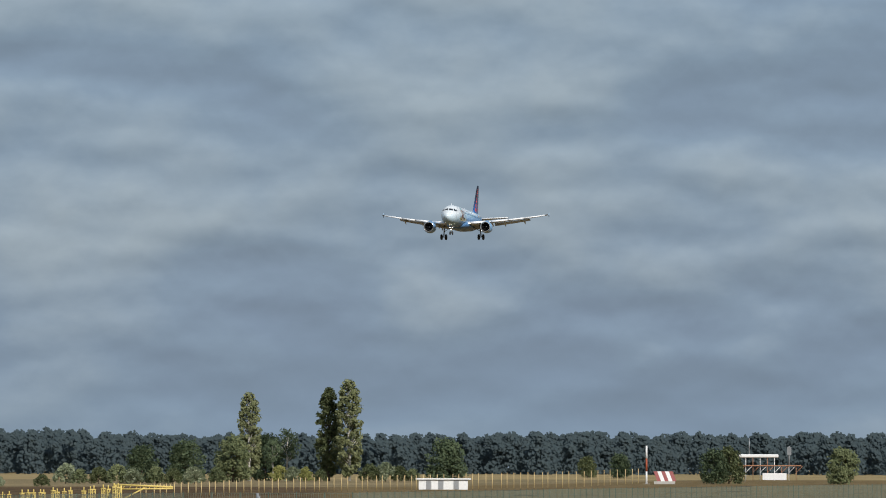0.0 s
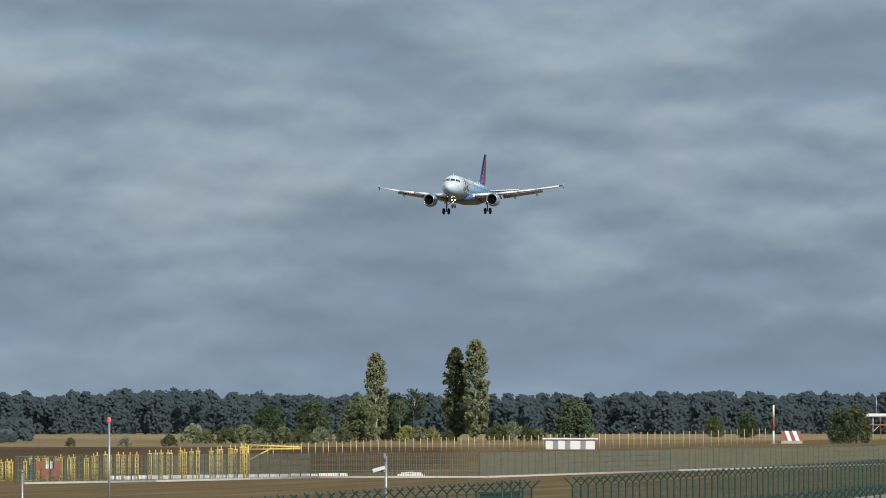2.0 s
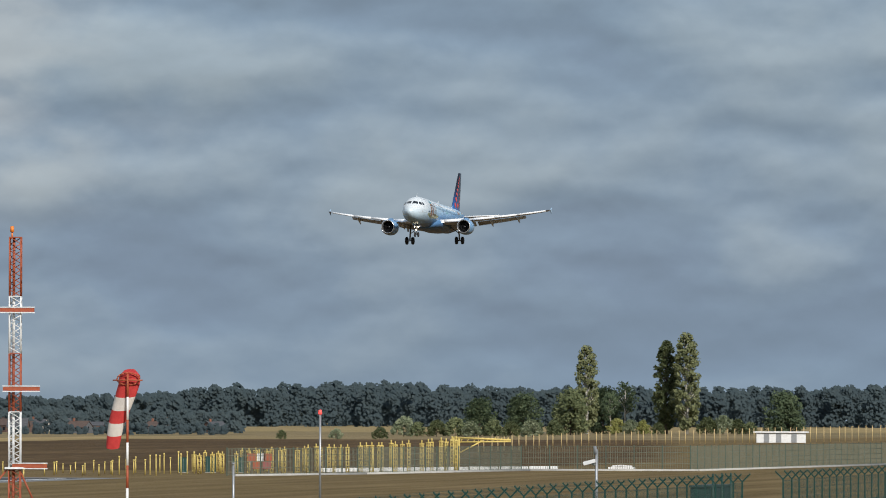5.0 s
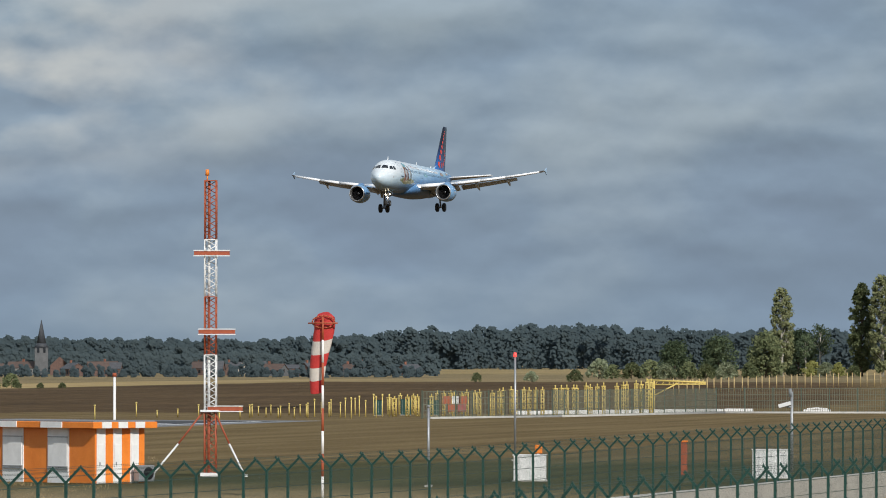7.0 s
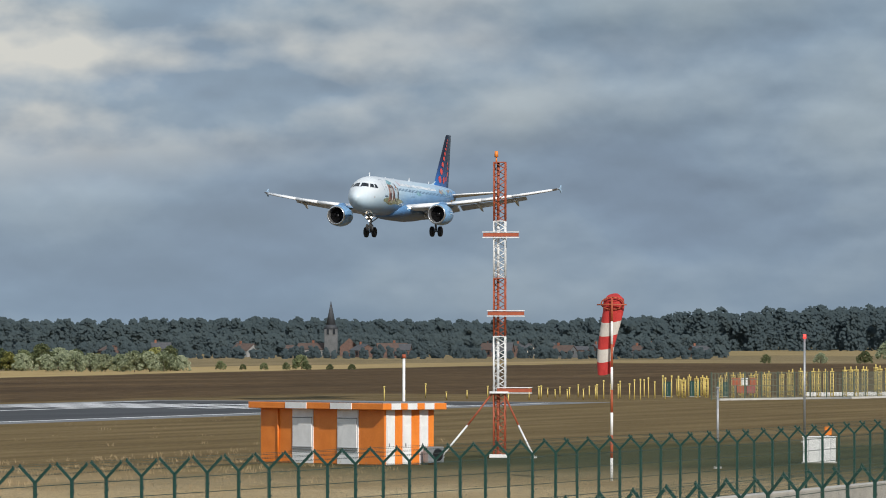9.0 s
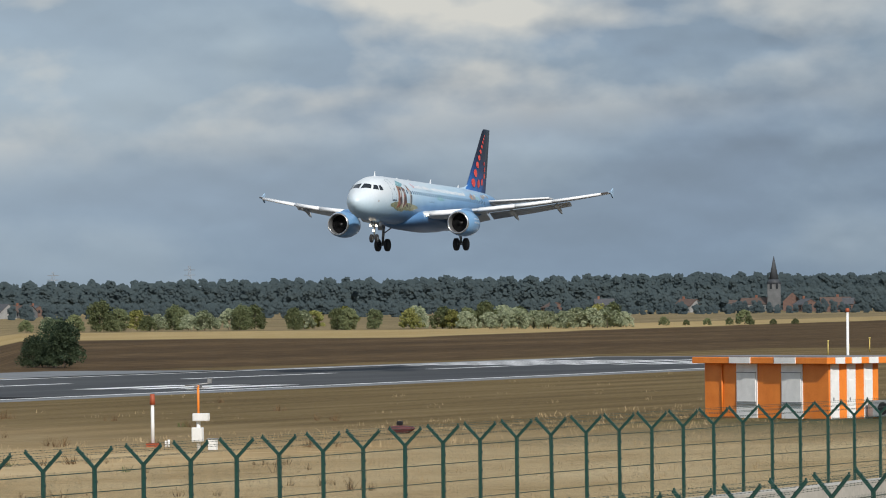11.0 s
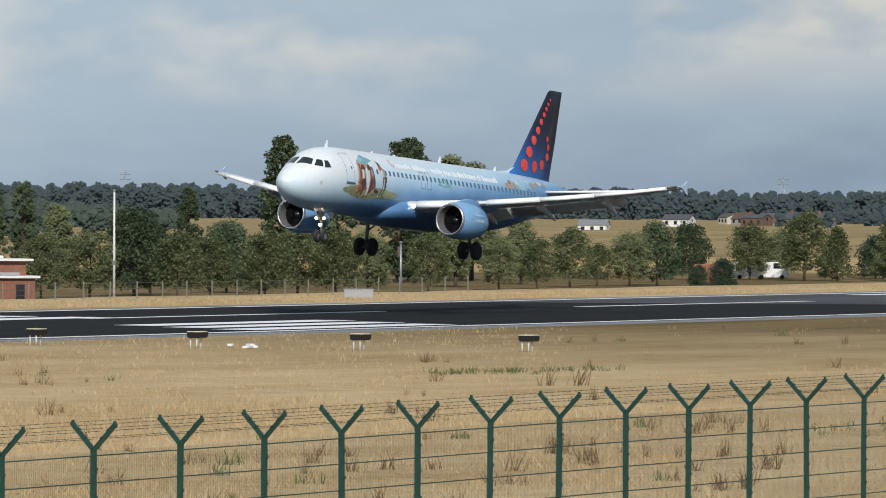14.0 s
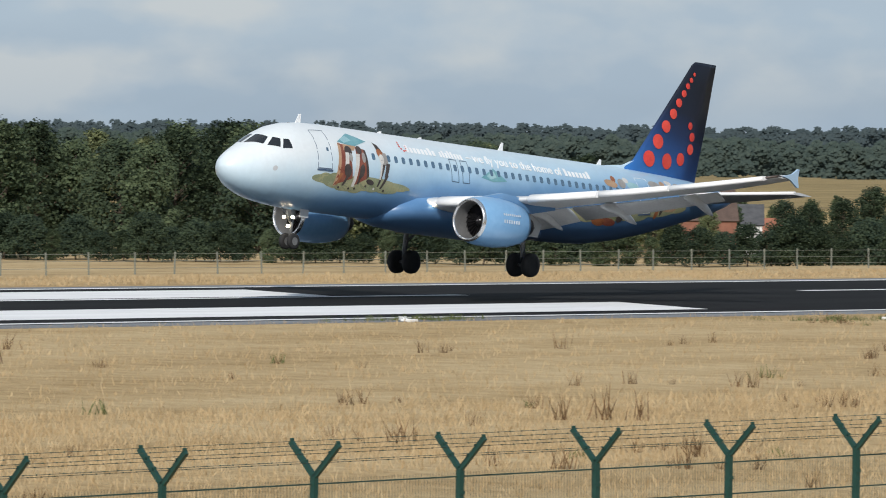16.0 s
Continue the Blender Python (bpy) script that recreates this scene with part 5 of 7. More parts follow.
def cabinet(name, label, az, d, w, h, dep, material, extra=None):
    t = thing(name, label, "cabinet", pose(*polar(az, d), rz=az))
    bm = B()
    box(bm, (0, 0, h / 2 + 0.05), (dep, w, h), bevel=0.02)
    body = part("body", bm, material, t)
    bm = B()
    box(bm, (0, 0, h + 0.08), (dep + 0.1, w + 0.1, 0.06), bevel=0.01)
    part("lid", bm, material, t)
    bm = B()
    box(bm, (0, 0, 0.03), (dep + 0.12, w + 0.12, 0.06))
    part("plinth", bm, CONCRETE, t)
    for k in (-1, 0, 1):
        bm = B()
        box(bm, (-dep / 2 - 0.01, k * w / 3, h / 2 + 0.05), (0.02, 0.02, h * 0.9))
        part("rib", bm, STEEL, body)
    return t


cabinet("white_cabinet", "white sheet-metal equipment cabinet in the grass", 13.61, 352, 1.85, 1.4, 0.8, WHITE)
cabinet("white_cabinet", "wide white equipment cabinet in the grass", 11.40, 361, 2.15, 1.6, 0.8, WHITE)
t = thing("orange_lamp_box", "small orange lamp box on a white stub", "lamp", pose(*polar(13.53, 356)))
bm = B()
box(bm, (0, 0, 1.75), (0.3, 0.38, 0.5), bevel=0.03)
part("head", bm, ORANGE, t)
bm = B()
rod(bm, (0, 0, 0), (0, 0, 1.5), 0.12, seg=8)
part("stub", bm, WHITE, t)
t = thing("orange_post", "rusty orange upright post in the grass", "post", pose(*polar(12.2, 370)))
bm = B()
box(bm, (0, 0, 1.0), (0.3, 0.4, 2.0), bevel=0.03)
part("shaft", bm, REDPAINT, t)
bm = B()
box(bm, (0, 0, 2.03), (0.36, 0.46, 0.08))
part("cap", bm, ORANGE, t)


def build_met_mast():
    t = thing("sensor_mast", "orange and white sensor mast with boxes and a cross arm", "sensor mast", pose(*polar(23.38, 286)))
    bm = B()
    rod(bm, (0, 0, 1.6), (0, 0, 3.0), 0.06, seg=8)
    part("upper_shaft", bm, ORANGE, t)
    bm = B()
    rod(bm, (0, 0, 0), (0, 0, 1.6), 0.1, seg=8)
    part("lower_shaft", bm, WHITE, t)
    bm = B()
    box(bm, (-0.15, -0.2, 1.55), (0.3, 0.75, 0.35), bevel=0.02)
    part("upper_box", bm, WHITE, t)
    bm = B()
    box(bm, (-0.1, 0.0, 0.75), (0.3, 0.5, 0.65), bevel=0.02)
    part("lower_box", bm, WHITE, t)
    bm = B()
    rod(bm, (0, -0.55, 3.1), (0, 0.65, 3.0), 0.03, seg=6)
    rod(bm, (0, -0.5, 2.9), (0, 0.55, 2.8), 0.03, seg=6)
    rod(bm, (-0.4, 0, 2.95), (0.4, 0, 2.95), 0.03, seg=6)
    box(bm, (0, -0.58, 3.2), (0.15, 0.16, 0.22))
    part("cross_arm", bm, STEEL, t)
    c = thing("small_cabinet", "small white box beside the sensor mast", "cabinet", pose(*polar(23.25, 286)))
    bm = B()
    box(bm, (0, 0, 0.28), (0.3, 0.38, 0.5), bevel=0.02)
    part("body", bm, WHITE, c)
    bm = B()
    box(bm, (0, 0, 0.55), (0.36, 0.44, 0.05))
    part("lid", bm, STEEL, c)


build_met_mast()


def build_lamp_unit():
    t = thing("field_light_unit", "low dark red field light unit on the mown grass", "field light", pose(*polar(21.52, 318)))
    bm = B()
    loft(bm, [[(x * k, y * k, z) for x, y in ((-0.3, -0.65), (0.3, -0.65), (0.3, 0.65), (-0.3, 0.65))] for z, k in ((0.02, 0.6), (0.22, 1.0), (0.34, 0.9), (0.4, 0.4))], True, True, 0, False)
    part("housing", bm, mat("dull_maroon_paint", (0.09, 0.025, 0.03), (0.16, 0.05, 0.055), 3, 0.7, bump=0.2), t)
    bm = B()
    box(bm, (0, 0.08, 0.52), (0.2, 0.3, 0.22), bevel=0.03)
    part("head", bm, FAN, t)


build_lamp_unit()


def build_papi(m):
    t = thing("approach_light_unit", "low black approach slope light box on white legs", "runway light", m, group="row of light boxes by the runway")
    bm = B()
    loft(bm, [[(x, y, z) for x, y in ((-0.42, -0.3 * k), (0.42, -0.34 * k), (0.42, 0.34 * k), (-0.42, 0.3 * k))] for z, k in ((0.5, 0.76), (0.56, 1), (0.74, 1.1), (0.79, 1.0))], True, True, 0, False)
    part("case", bm, FAN, t)
    bm = B()
    box(bm, (0, 0, 0.8), (0.84, 0.66, 0.05), bevel=0.015)
    part("lid", bm, mat("cream_lid", (0.55, 0.5, 0.36), (0.68, 0.62, 0.46), 3, 0.5), t, "cream lid")
    for x, y in ((-0.3, -0.18), (-0.3, 0.18), (0.34, 0.0)):
        bm = B()
        rod(bm, (x, y, 0), (x, y, 0.52), 0.03, seg=8)
        part("leg", bm, WHITE, t)
    return t


p0 = build_papi(pose(253.5, 176.1, 0))
for x, y in ((253.3, 166.5), (254.3, 157.8), (257.3, 150.2)):
    copy_thing(p0, pose(x, y, 0, 0, 0, random.uniform(-2, 2)))


def yellow_masts():
    """Frangible lattice masts and thin posts of the approach lighting."""
    def lattice_mast(h):
        t = thing("approach_light_mast", "yellow lattice approach light mast with a lamp bar", "light mast", group="rows of yellow approach light masts")
        bm = B()
        lattice(bm, 0, h, 0.38, 0, 8)
        part("lattice", bm, YELLOW, t)
        bm = B()
        box(bm, (0, 0, h + 0.1), (0.5, 0.55, 0.16))
        part("head", bm, YELLOW, t)
        bm = B()
        rod(bm, (0, 0, h + 0.15), (0, 0, h + 0.6), 0.09, seg=6)
        part("lamp", bm, YELLOW, t)
        return t

    def thin(h):
        t = thing("approach_light_post", "thin yellow approach light post", "light post", group="rows of thin yellow posts")
        bm = B()
        rod(bm, (0, 0, 0), (0, 0, h), 0.09, 0.07, seg=6)
        part("shaft", bm, YELLOW, t)
        bm = B()
        rod(bm, (0, 0, h), (0, 0, h + 0.3), 0.13, seg=6)
        part("lamp", bm, YELLOW, t)
        return t

    rng = random.Random(4)
    a, b = lattice_mast(3.6), thin(2.6)
    firsts = [True, True]
    spots = []
    for i in range(22):
        az = 14.86 - i * 0.113
        spots.append((az + rng.uniform(-0.015, 0.015), 724 + i * 1.4, 0, 0.6 + 0.4 * i / 21 + rng.uniform(-0.04, 0.04)))
        if i % 5 != 3:
            spots.append((az + 0.045 + rng.uniform(-0.01, 0.01), 748 + i * 1.4, 0, 0.58 + 0.4 * i / 21 + rng.uniform(-0.04, 0.04)))
    for i in range(26):
        spots.append((16.2 - i * 0.052 + rng.uniform(-0.02, 0.02), 700 + rng.uniform(0, 40), 1, 0.4 + 0.45 * i / 25 + rng.uniform(-0.12, 0.12)))
    for i in range(8):
        spots.append((17.6 - i * 0.19, 690 + rng.uniform(-20, 30), 1, rng.uniform(0.3, 0.6)))
    for az, d, k, s in spots:
        src = (a, b)[k]
        if firsts[k]:
            src.matrix_basis = pose(*polar(az, d))
            src.scale = (1, 1, s)
            firsts[k] = False
        else:
            o = copy_thing(src, pose(*polar(az, d), rz=rng.uniform(0, 90)))
            o.scale = (0.85, 0.85, s)
    # a horizontal yellow gantry
    g = thing("yellow_gantry", "yellow tubular gantry with a slanted brace", "gantry", pose(*polar(12.36, 800)))
    bm = B()
    for y in (2.3, 1.6):
        rod(bm, (0, y, 0), (0, y, 4.0), 0.13, seg=6)
    part("leg", bm, YELLOW, g)
    bm = B()
    rod(bm, (0, 2.6, 4.0), (0, -5.2, 3.7), 0.13, seg=6)
    rod(bm, (0, 2.6, 3.4), (0, -5.2, 3.5), 0.1, seg=6)
    for i in range(9):
        rod(bm, (0, 2.3 - i * 0.85, 3.4), (0, 1.9 - i * 0.85, 4.0), 0.06, seg=5)
    part("beam", bm, YELLOW, g)
    bm = B()
    rod(bm, (0, 2.0, 1.8), (0, -1.5, 3.6), 0.1, seg=6)
    part("brace", bm, YELLOW, g)
    # thin tan posts further along
    p = thing("boundary_post", "thin tan timber boundary post", "post", group="line of tan boundary posts")
    bm = B()
    rod(bm, (0, 0, 0), (0, 0, 3.0), 0.075, 0.065, seg=6)
    part("shaft", bm, TANPOST, p)
    bm = B()
    rod(bm, (0, 0, 3.0), (0, 0, 3.1), 0.1, seg=6)
    part("cap", bm, TANPOST, p)
    first = True
    line = ((12.3, 1150, 2.6), (11.0, 1400, 3.1), (9.6, 1560, 3.6), (8.3, 1700, 4.2), (7.66, 2050, 4.6))
    n = 74
    for i in range(n):
        az = 12.3 - (12.3 - 7.66) * i / (n - 1)
        d, h = (float(np.interp(-az, [-q[0] for q in line], [q[k] for q in line])) for k in (1, 2))
        az += rng.uniform(-0.012, 0.012)
        if first:
            p.matrix_basis = pose(*polar(az, d))
            first = False
        else:
            copy_thing(p, pose(*polar(az, d))).scale = (1.4, 1.4, h / 3.0)


yellow_masts()

for i in range(8):
    t = thing("road_slab", "flat white concrete barrier slab by the fence", "barrier", pose(*polar(13.62 - i * 0.275, 748 + i * 5), rz=100), group="row of white slabs")
    bm = B()
    box(bm, (0, 0, 0.25), (3.6 if i else 3.4, 0.8, 0.5), bevel=0.06)
    part("slab", bm, WHITE, t)


def red_panel():
    t = thing("warning_panel", "faded red and white warning panel among the yellow masts", "panel", pose(*polar(14.3, 716), rz=15))
    for y, z, m in ((0.9, 2.0, REDPAINT), (-0.2, 2.0, WHITE), (-0.9, 2.0, REDPAINT), (0.3, 1.1, REDPAINT), (-0.8, 1.1, SIGNRED)):
        bm = B()
        box(bm, (0, y, z), (0.1, 1.0, 0.85), bevel=0.02)
        part("panel", bm, m, t)
    for y in (-1, 1):
        bm = B()
        rod(bm, (0.1, y, 0), (0.1, y, 2.4), 0.07, seg=6)
        part("leg", bm, STEEL, t)


red_panel()
for az, d, w, h in ((14.75, 742, 1.2, 1.8), (14.5, 742, 1.3, 1.7), (15.0, 740, 1.1, 1.7)):
    cabinet("green_cabinet", "dark green cabinet near the yellow masts", az, d, w, h, 0.8, GREEN)


def white_block():
    t = thing("white_equipment_block", "weathered white flat-roofed equipment block", "building", pose(*polar(9.52, 1548), rz=99.5))
    bm = B()
    box(bm, (0, 0, 1.25), (12.2, 3, 2.5), bevel=0.05)
    body = part("body", bm, WHITE, t)
    bm = B()
    box(bm, (0, 0, 2.65), (13.8, 4, 0.36), bevel=0.04)
    part("roof", bm, WHITE, t)
    for x in (-3.2, 0.6, 3.6):
        bm = B()
        box(bm, (x, 1.52, 1.2), (1.3, 0.08, 2.2))
        part("recess", bm, STEEL, body)
        bm = B()
        box(bm, (x, -1.52, 1.2), (1.3, 0.08, 2.2))
        part("recess", bm, STEEL, body)


white_block()


def striped_sign():
    t = thing("striped_marker_block", "maroon and white diagonally striped marker block", "marker", pose(*polar(7.49, 1950), rz=7.5))
    n = 5
    for i in range(n):
        bm = B()
        y0, y1 = 3.0 - 6.0 * i / n, 3.0 - 6.0 * (i + 1) / n
        loft(bm, [[(x, y0 - 0.7, 0.9), (x, y1 - 0.7, 0.9), (x + 0.6, y1 + 0.5, 4.0), (x + 0.6, y0 + 0.5, 4.0)] for x in (0, 0.5)], True, True, 0, False)
        part("stripe", bm, SIGNRED if i % 2 == 0 else WHITE, t)
    bm = B()
    box(bm, (0.6, 0, 0.45), (1.5, 6.6, 0.9))
    part("base", bm, CONCRETE, t)


striped_sign()
pole("far_light_pole", "white and red light pole near the far bushes", "light pole", 7.656, 1950, 12.0, 0.32, WHITE, bands=3)


def antenna_array_far():
    t = thing("localizer_array", "long white and orange antenna array on trestle legs", "antenna array", pose(*polar(6.63, 2350), rz=6.5))
    bm = B()
    box(bm, (0, 0, 9.2), (1.2, 15, 1.3), bevel=0.3)
    part("white_cover", bm, WHITE, t)
    bm = B()
    box(bm, (0, -4, 5.6), (1.0, 24, 0.4))
    rust = mat("faded_orange_steel", (0.28, 0.13, 0.07), (0.4, 0.2, 0.11), 2, 0.7, bump=0.1)
    part("beam", bm, rust, t)
    for i in range(9):
        bm = B()
        y = 7.5 - i * 2.7
        rod(bm, (0, y, 0), (0, y, 5.5 if i > 5 else 9), 0.13, seg=6)
        rod(bm, (0, y, 3.0), (0, y - 2.4, 5.4), 0.1, seg=5)
        part("leg", bm, WHITE if i % 2 else rust, t)
    bm = B()
    box(bm, (0, -6, 1.5), (3, 9, 2.6))
    part("base_block", bm, WHITE, t)
    bm = B()
    rod(bm, (0, 3.5, 9.5), (0, 3.5, 16.0), 0.16, seg=6)
    part("aerial", bm, STEEL, t)
    bm = B()
    rod(bm, (0, -11.5, 5.5), (0, -11.5, 13), 0.35, seg=6)
    box(bm, (0, -11.5, 11), (1, 1.6, 3))
    part("beacon", bm, ROOFGREY, t)


antenna_array_far()


def green_gate_box():
    t = thing("green_gate_cabin", "dark green steel gate cabin at the fence opening", "cabin", pose(367, 65.3, 0.2))
    bm = B()
    dark = mat("dark_bottle_green_paint", (0.008, 0.035, 0.033), (0.014, 0.05, 0.046), 1.0, 0.5, bump=0.1)
    box(bm, (-6, -0.6, 1.45), (7, 1.2, 2.3), bevel=0.05)
    part("body", bm, dark, t)
    bm = B()
    box(bm, (-6, -0.6, 2.66), (7.2, 1.3, 0.12))
    part("roof", bm, dark, t)
    for x in (-9, -6, -3):
        bm = B()
        rod(bm, (x, -1.25, 0), (x, -1.25, 3.4), 0.06, seg=6)
        part("frame_post", bm, GREEN, t)


green_gate_box()

# ---------------- trees and woods ----------------
def leaf_cards(rng, centres, per, size, squash=0.8, inner=0.55, ruffle=0.42, out=0.6, sunny=(-0.42, -0.32, 0.5)):
    """Many small leaf-clump cards round the given centres (x, y, z, radius); returns vertices and quads."""
    c = np.array(centres, float)
    n = len(c) * per
    cc = np.repeat(c, per, 0)
    v = rng.normal(size=(n, 3))
    v /= np.linalg.norm(v, axis=1)[:, None]
    rad = cc[:, 3:4] * rng.uniform(inner, 1.08, (n, 1))
    p = cc[:, :3] + v * rad * np.array((1, 1, squash))
    nrm = v * out + rng.normal(scale=ruffle, size=(n, 3)) + np.array(sunny)
    nrm /= np.linalg.norm(nrm, axis=1)[:, None]
    a = np.cross(nrm, rng.normal(size=(n, 3)))
    a /= np.linalg.norm(a, axis=1)[:, None]
    b = np.cross(nrm, a)
    s = size * rng.uniform(0.55, 1.25, (n, 1))
    quads = np.stack([p - a * s, p - b * s * 0.7, p + a * s, p + b * s * 0.7], 1)
    return quads.reshape(-1, 3)


def cards_object(name, verts, material, parent=None, label=""):
    me = bpy.data.meshes.new(name)
    me.from_pydata([tuple(v) for v in verts], [], [(i, i + 1, i + 2, i + 3) for i in range(0, len(verts), 4)])
    me.materials.append(material)
    ob = new(name, me)
    ob.parent = parent
    if label:
        ob["label"] = label
    return ob


def tree(name, label, material, h, w, seed, trunk=0.22, kind="round", bark=None, clumps=34, per=46, size=0.2, category="tree"):
    """A tapered trunk with limbs and a crown of leaf clumps, at the origin."""
    rng = np.random.default_rng(seed)
    t = thing(name, label, category)
    bm = B()
    r0 = max(0.06, h * 0.022)
    top = h * (0.85 if kind != "bush" else 0.5)
    pts = [Vector((rng.normal() * 0.02 * h * k, rng.normal() * 0.02 * h * k, top * k)) for k in (0, 0.3, 0.6, 1.0)]
    pts[0] = Vector((0, 0, -0.1))
    for i, (a, b) in enumerate(zip(pts, pts[1:])):
        rod(bm, a, b, r0 * (1 - 0.28 * i), r0 * (0.72 - 0.28 * i) + 0.01, seg=7)
    centres = []
    for i in range(clumps):
        u = (i + 0.5) / clumps
        if kind == "poplar":
            z = h * (0.06 + 0.92 * u)
            env = w / 2 * min(1.0, (0.35 + 2.6 * u)) * math.sqrt(max(0.02, 1 - ((u - 0.25) / 0.78) ** 2 if u > 0.25 else 1.0))
            rad = w * rng.uniform(0.09, 0.17)
        elif kind == "cone":
            z = h * (0.1 + 0.88 * u)
            env = w / 2 * (1.02 - u) ** 0.8
            rad = w * rng.uniform(0.12, 0.2)
        elif kind == "bush":
            z = h * (0.12 + 0.8 * u)
            env = w / 2 * math.sqrt(max(0.05, 1 - u ** 2)) * 0.85
            rad = min(w, h) * rng.uniform(0.1, 0.19)
        else:
            z = h * (trunk + (0.96 - trunk) * u)
            env = w / 2 * math.sqrt(max(0.05, 1 - (2 * u - 0.75) ** 2 / 1.6)) * 0.8
            rad = w * rng.uniform(0.09, 0.17)
        ang = rng.uniform(0, 2 * math.pi)
        q = env * math.sqrt(rng.uniform(0.12, 1.0))
        c = (q * math.cos(ang), q * math.sin(ang), z, rad)
        centres.append(c)
        if i % 4 == 0 and kind != "bush":
            k = min(0.95, max(0.15, (z - 0.25 * env) / max(top, 0.1) * 0.8))
            rod(bm, (0, 0, top * k), c[:3], r0 * 0.35, r0 * 0.08, seg=5)
    part("trunk", bm, bark or BARK, t)
    cards_object("crown", leaf_cards(rng, centres, per, size), material, t)
    return t


TREES = {}


def plant(key, az, d, h, group=""):
    """Stands a copy of a kind of tree at a bearing and distance, with its height."""
    src, h0 = TREES[key][:2]
    if az > 25.4 and d < 1000:
        # the low ground beyond the verge
        d, h = d * 1.6, h * 1.6
    x, y, _ = polar(az, d)
    m = pose(x, y, terrain(x, y), rz=random.uniform(0, 360))
    if len(TREES[key]) == 2:
        src.matrix_basis = m
        ob = src
        TREES[key] = (src, h0, True)
    else:
        ob = copy_thing(src, m)
    k = h / h0
    ob.scale = (k * random.uniform(0.92, 1.08), k * random.uniform(0.92, 1.08), k)
    if group:
        ob["group"] = group
    return ob


TREES["poplar_far"] = (tree("poplar", "tall slender poplar with sunlit olive leaves", LEAF_POP, 32, 9.4, 1, kind="poplar", clumps=170, per=34, size=0.5, bark=PALEBARK), 32)
TREES["poplar_far_dark"] = (tree("poplar", "tall slender dark green poplar", LEAF_MID, 32, 8.2, 2, kind="poplar", clumps=170, per=34, size=0.5), 32)
TREES["round_far"] = (tree("broadleaf_tree", "dark green broadleaf tree at the field edge", LEAF_DARK, 13, 14, 3, trunk=0.08, clumps=90, per=60, size=0.42), 13)
TREES["green_far"] = (tree("broadleaf_tree", "olive green broadleaf tree at the field edge", LEAF_MID, 12, 12, 4, trunk=0.08, clumps=80, per=60, size=0.4), 12)
TREES["bush_far"] = (tree("bush", "dark green bush at the field edge", LEAF_MID, 6, 8, 5, kind="bush", clumps=50, per=50, size=0.3, category="bush"), 6)
TREES["pale_bush"] = (tree("pale_bush", "silvery green bush catching the light", LEAF_PALE, 5, 7, 6, kind="bush", clumps=50, per=60, size=0.24, category="bush"), 5)
TREES["yellow_bush"] = (tree("yellow_bush", "yellow-green bush catching the light", LEAF_YEL, 4, 5.5, 7, kind="bush", clumps=40, per=60, size=0.2, category="bush"), 4)
TREES["bare"] = (tree("bare_tree", "half bare tree with pale branches", LEAF_DARK, 18, 11, 8, trunk=0.45, clumps=36, per=36, size=0.4, bark=PALEBARK), 18)
TREES["round"] = (tree("roadside_tree", "round-crowned green tree with a bare trunk", LEAF_MID, 5.5, 4.9, 9, trunk=0.2, clumps=90, per=85, size=0.1), 5.5)
TREES["round_b"] = (tree("roadside_tree", "dense round dark green tree with a bare trunk", LEAF_DARK, 5.5, 5.3, 10, trunk=0.16, clumps=95, per=85, size=0.11), 5.5)
TREES["cone"] = (tree("conical_tree", "conical mid-green tree beside the runway", LEAF_MID, 5, 3.9, 11, kind="cone", clumps=70, per=80, size=0.1), 5)
TREES["poplar"] = (tree("poplar", "tall dark green poplar behind the trees", LEAF_DARK, 12, 3.9, 12, kind="poplar", clumps=150, per=60, size=0.15), 12)
TREES["tall"] = (tree("tall_tree", "tall loose-crowned green tree behind the hedge", LEAF_MID, 11, 5.6, 13, trunk=0.16, clumps=120, per=70, size=0.17), 11)
TREES["near_bush"] = (tree("bush", "dense dark green bush beside the runway", LEAF_BELT, 4.6, 5.0, 14, kind="bush", clumps=80, per=80, size=0.12, category="bush"), 4.6)
TREES["belt"] = (tree("belt_tree", "broad green tree with foliage down to the ground", LEAF_BELT, 9, 6.5, 15, trunk=0.03, clumps=130, per=75, size=0.15), 9)
TREES["belt_b"] = (tree("belt_tree", "broad lighter green tree with foliage down to the ground", LEAF_DARK, 9, 6.0, 16, trunk=0.03, clumps=120, per=75, size=0.15), 9)

# by the threshold, far off
plant("poplar_far", 11.30, 2190, 31.0)
plant("poplar_far_dark", 10.575, 2200, 33.0)
plant("poplar_far", 10.385, 2190, 35.5)
plant("bare", 10.95, 2230, 18.5)
plant("bare", 11.08, 2220, 14.5)
plant("round_far", 9.49, 2210, 14.5)
plant("round_far", 7.04, 1950, 10.5)
plant("green_far", 6.9, 2000, 11.5)
plant("green_far", 5.86, 1950, 11.0)
plant("round_far", 12.28, 1950, 11.5)
plant("round_far", 11.88, 2000, 13.2)
plant("green_far", 11.45, 2080, 15.0)
plant("round_far", 11.15, 2240, 16.0)
plant("round_far", 7.9, 2600, 10.0)
plant("green_far", 8.2, 2700, 9.0)
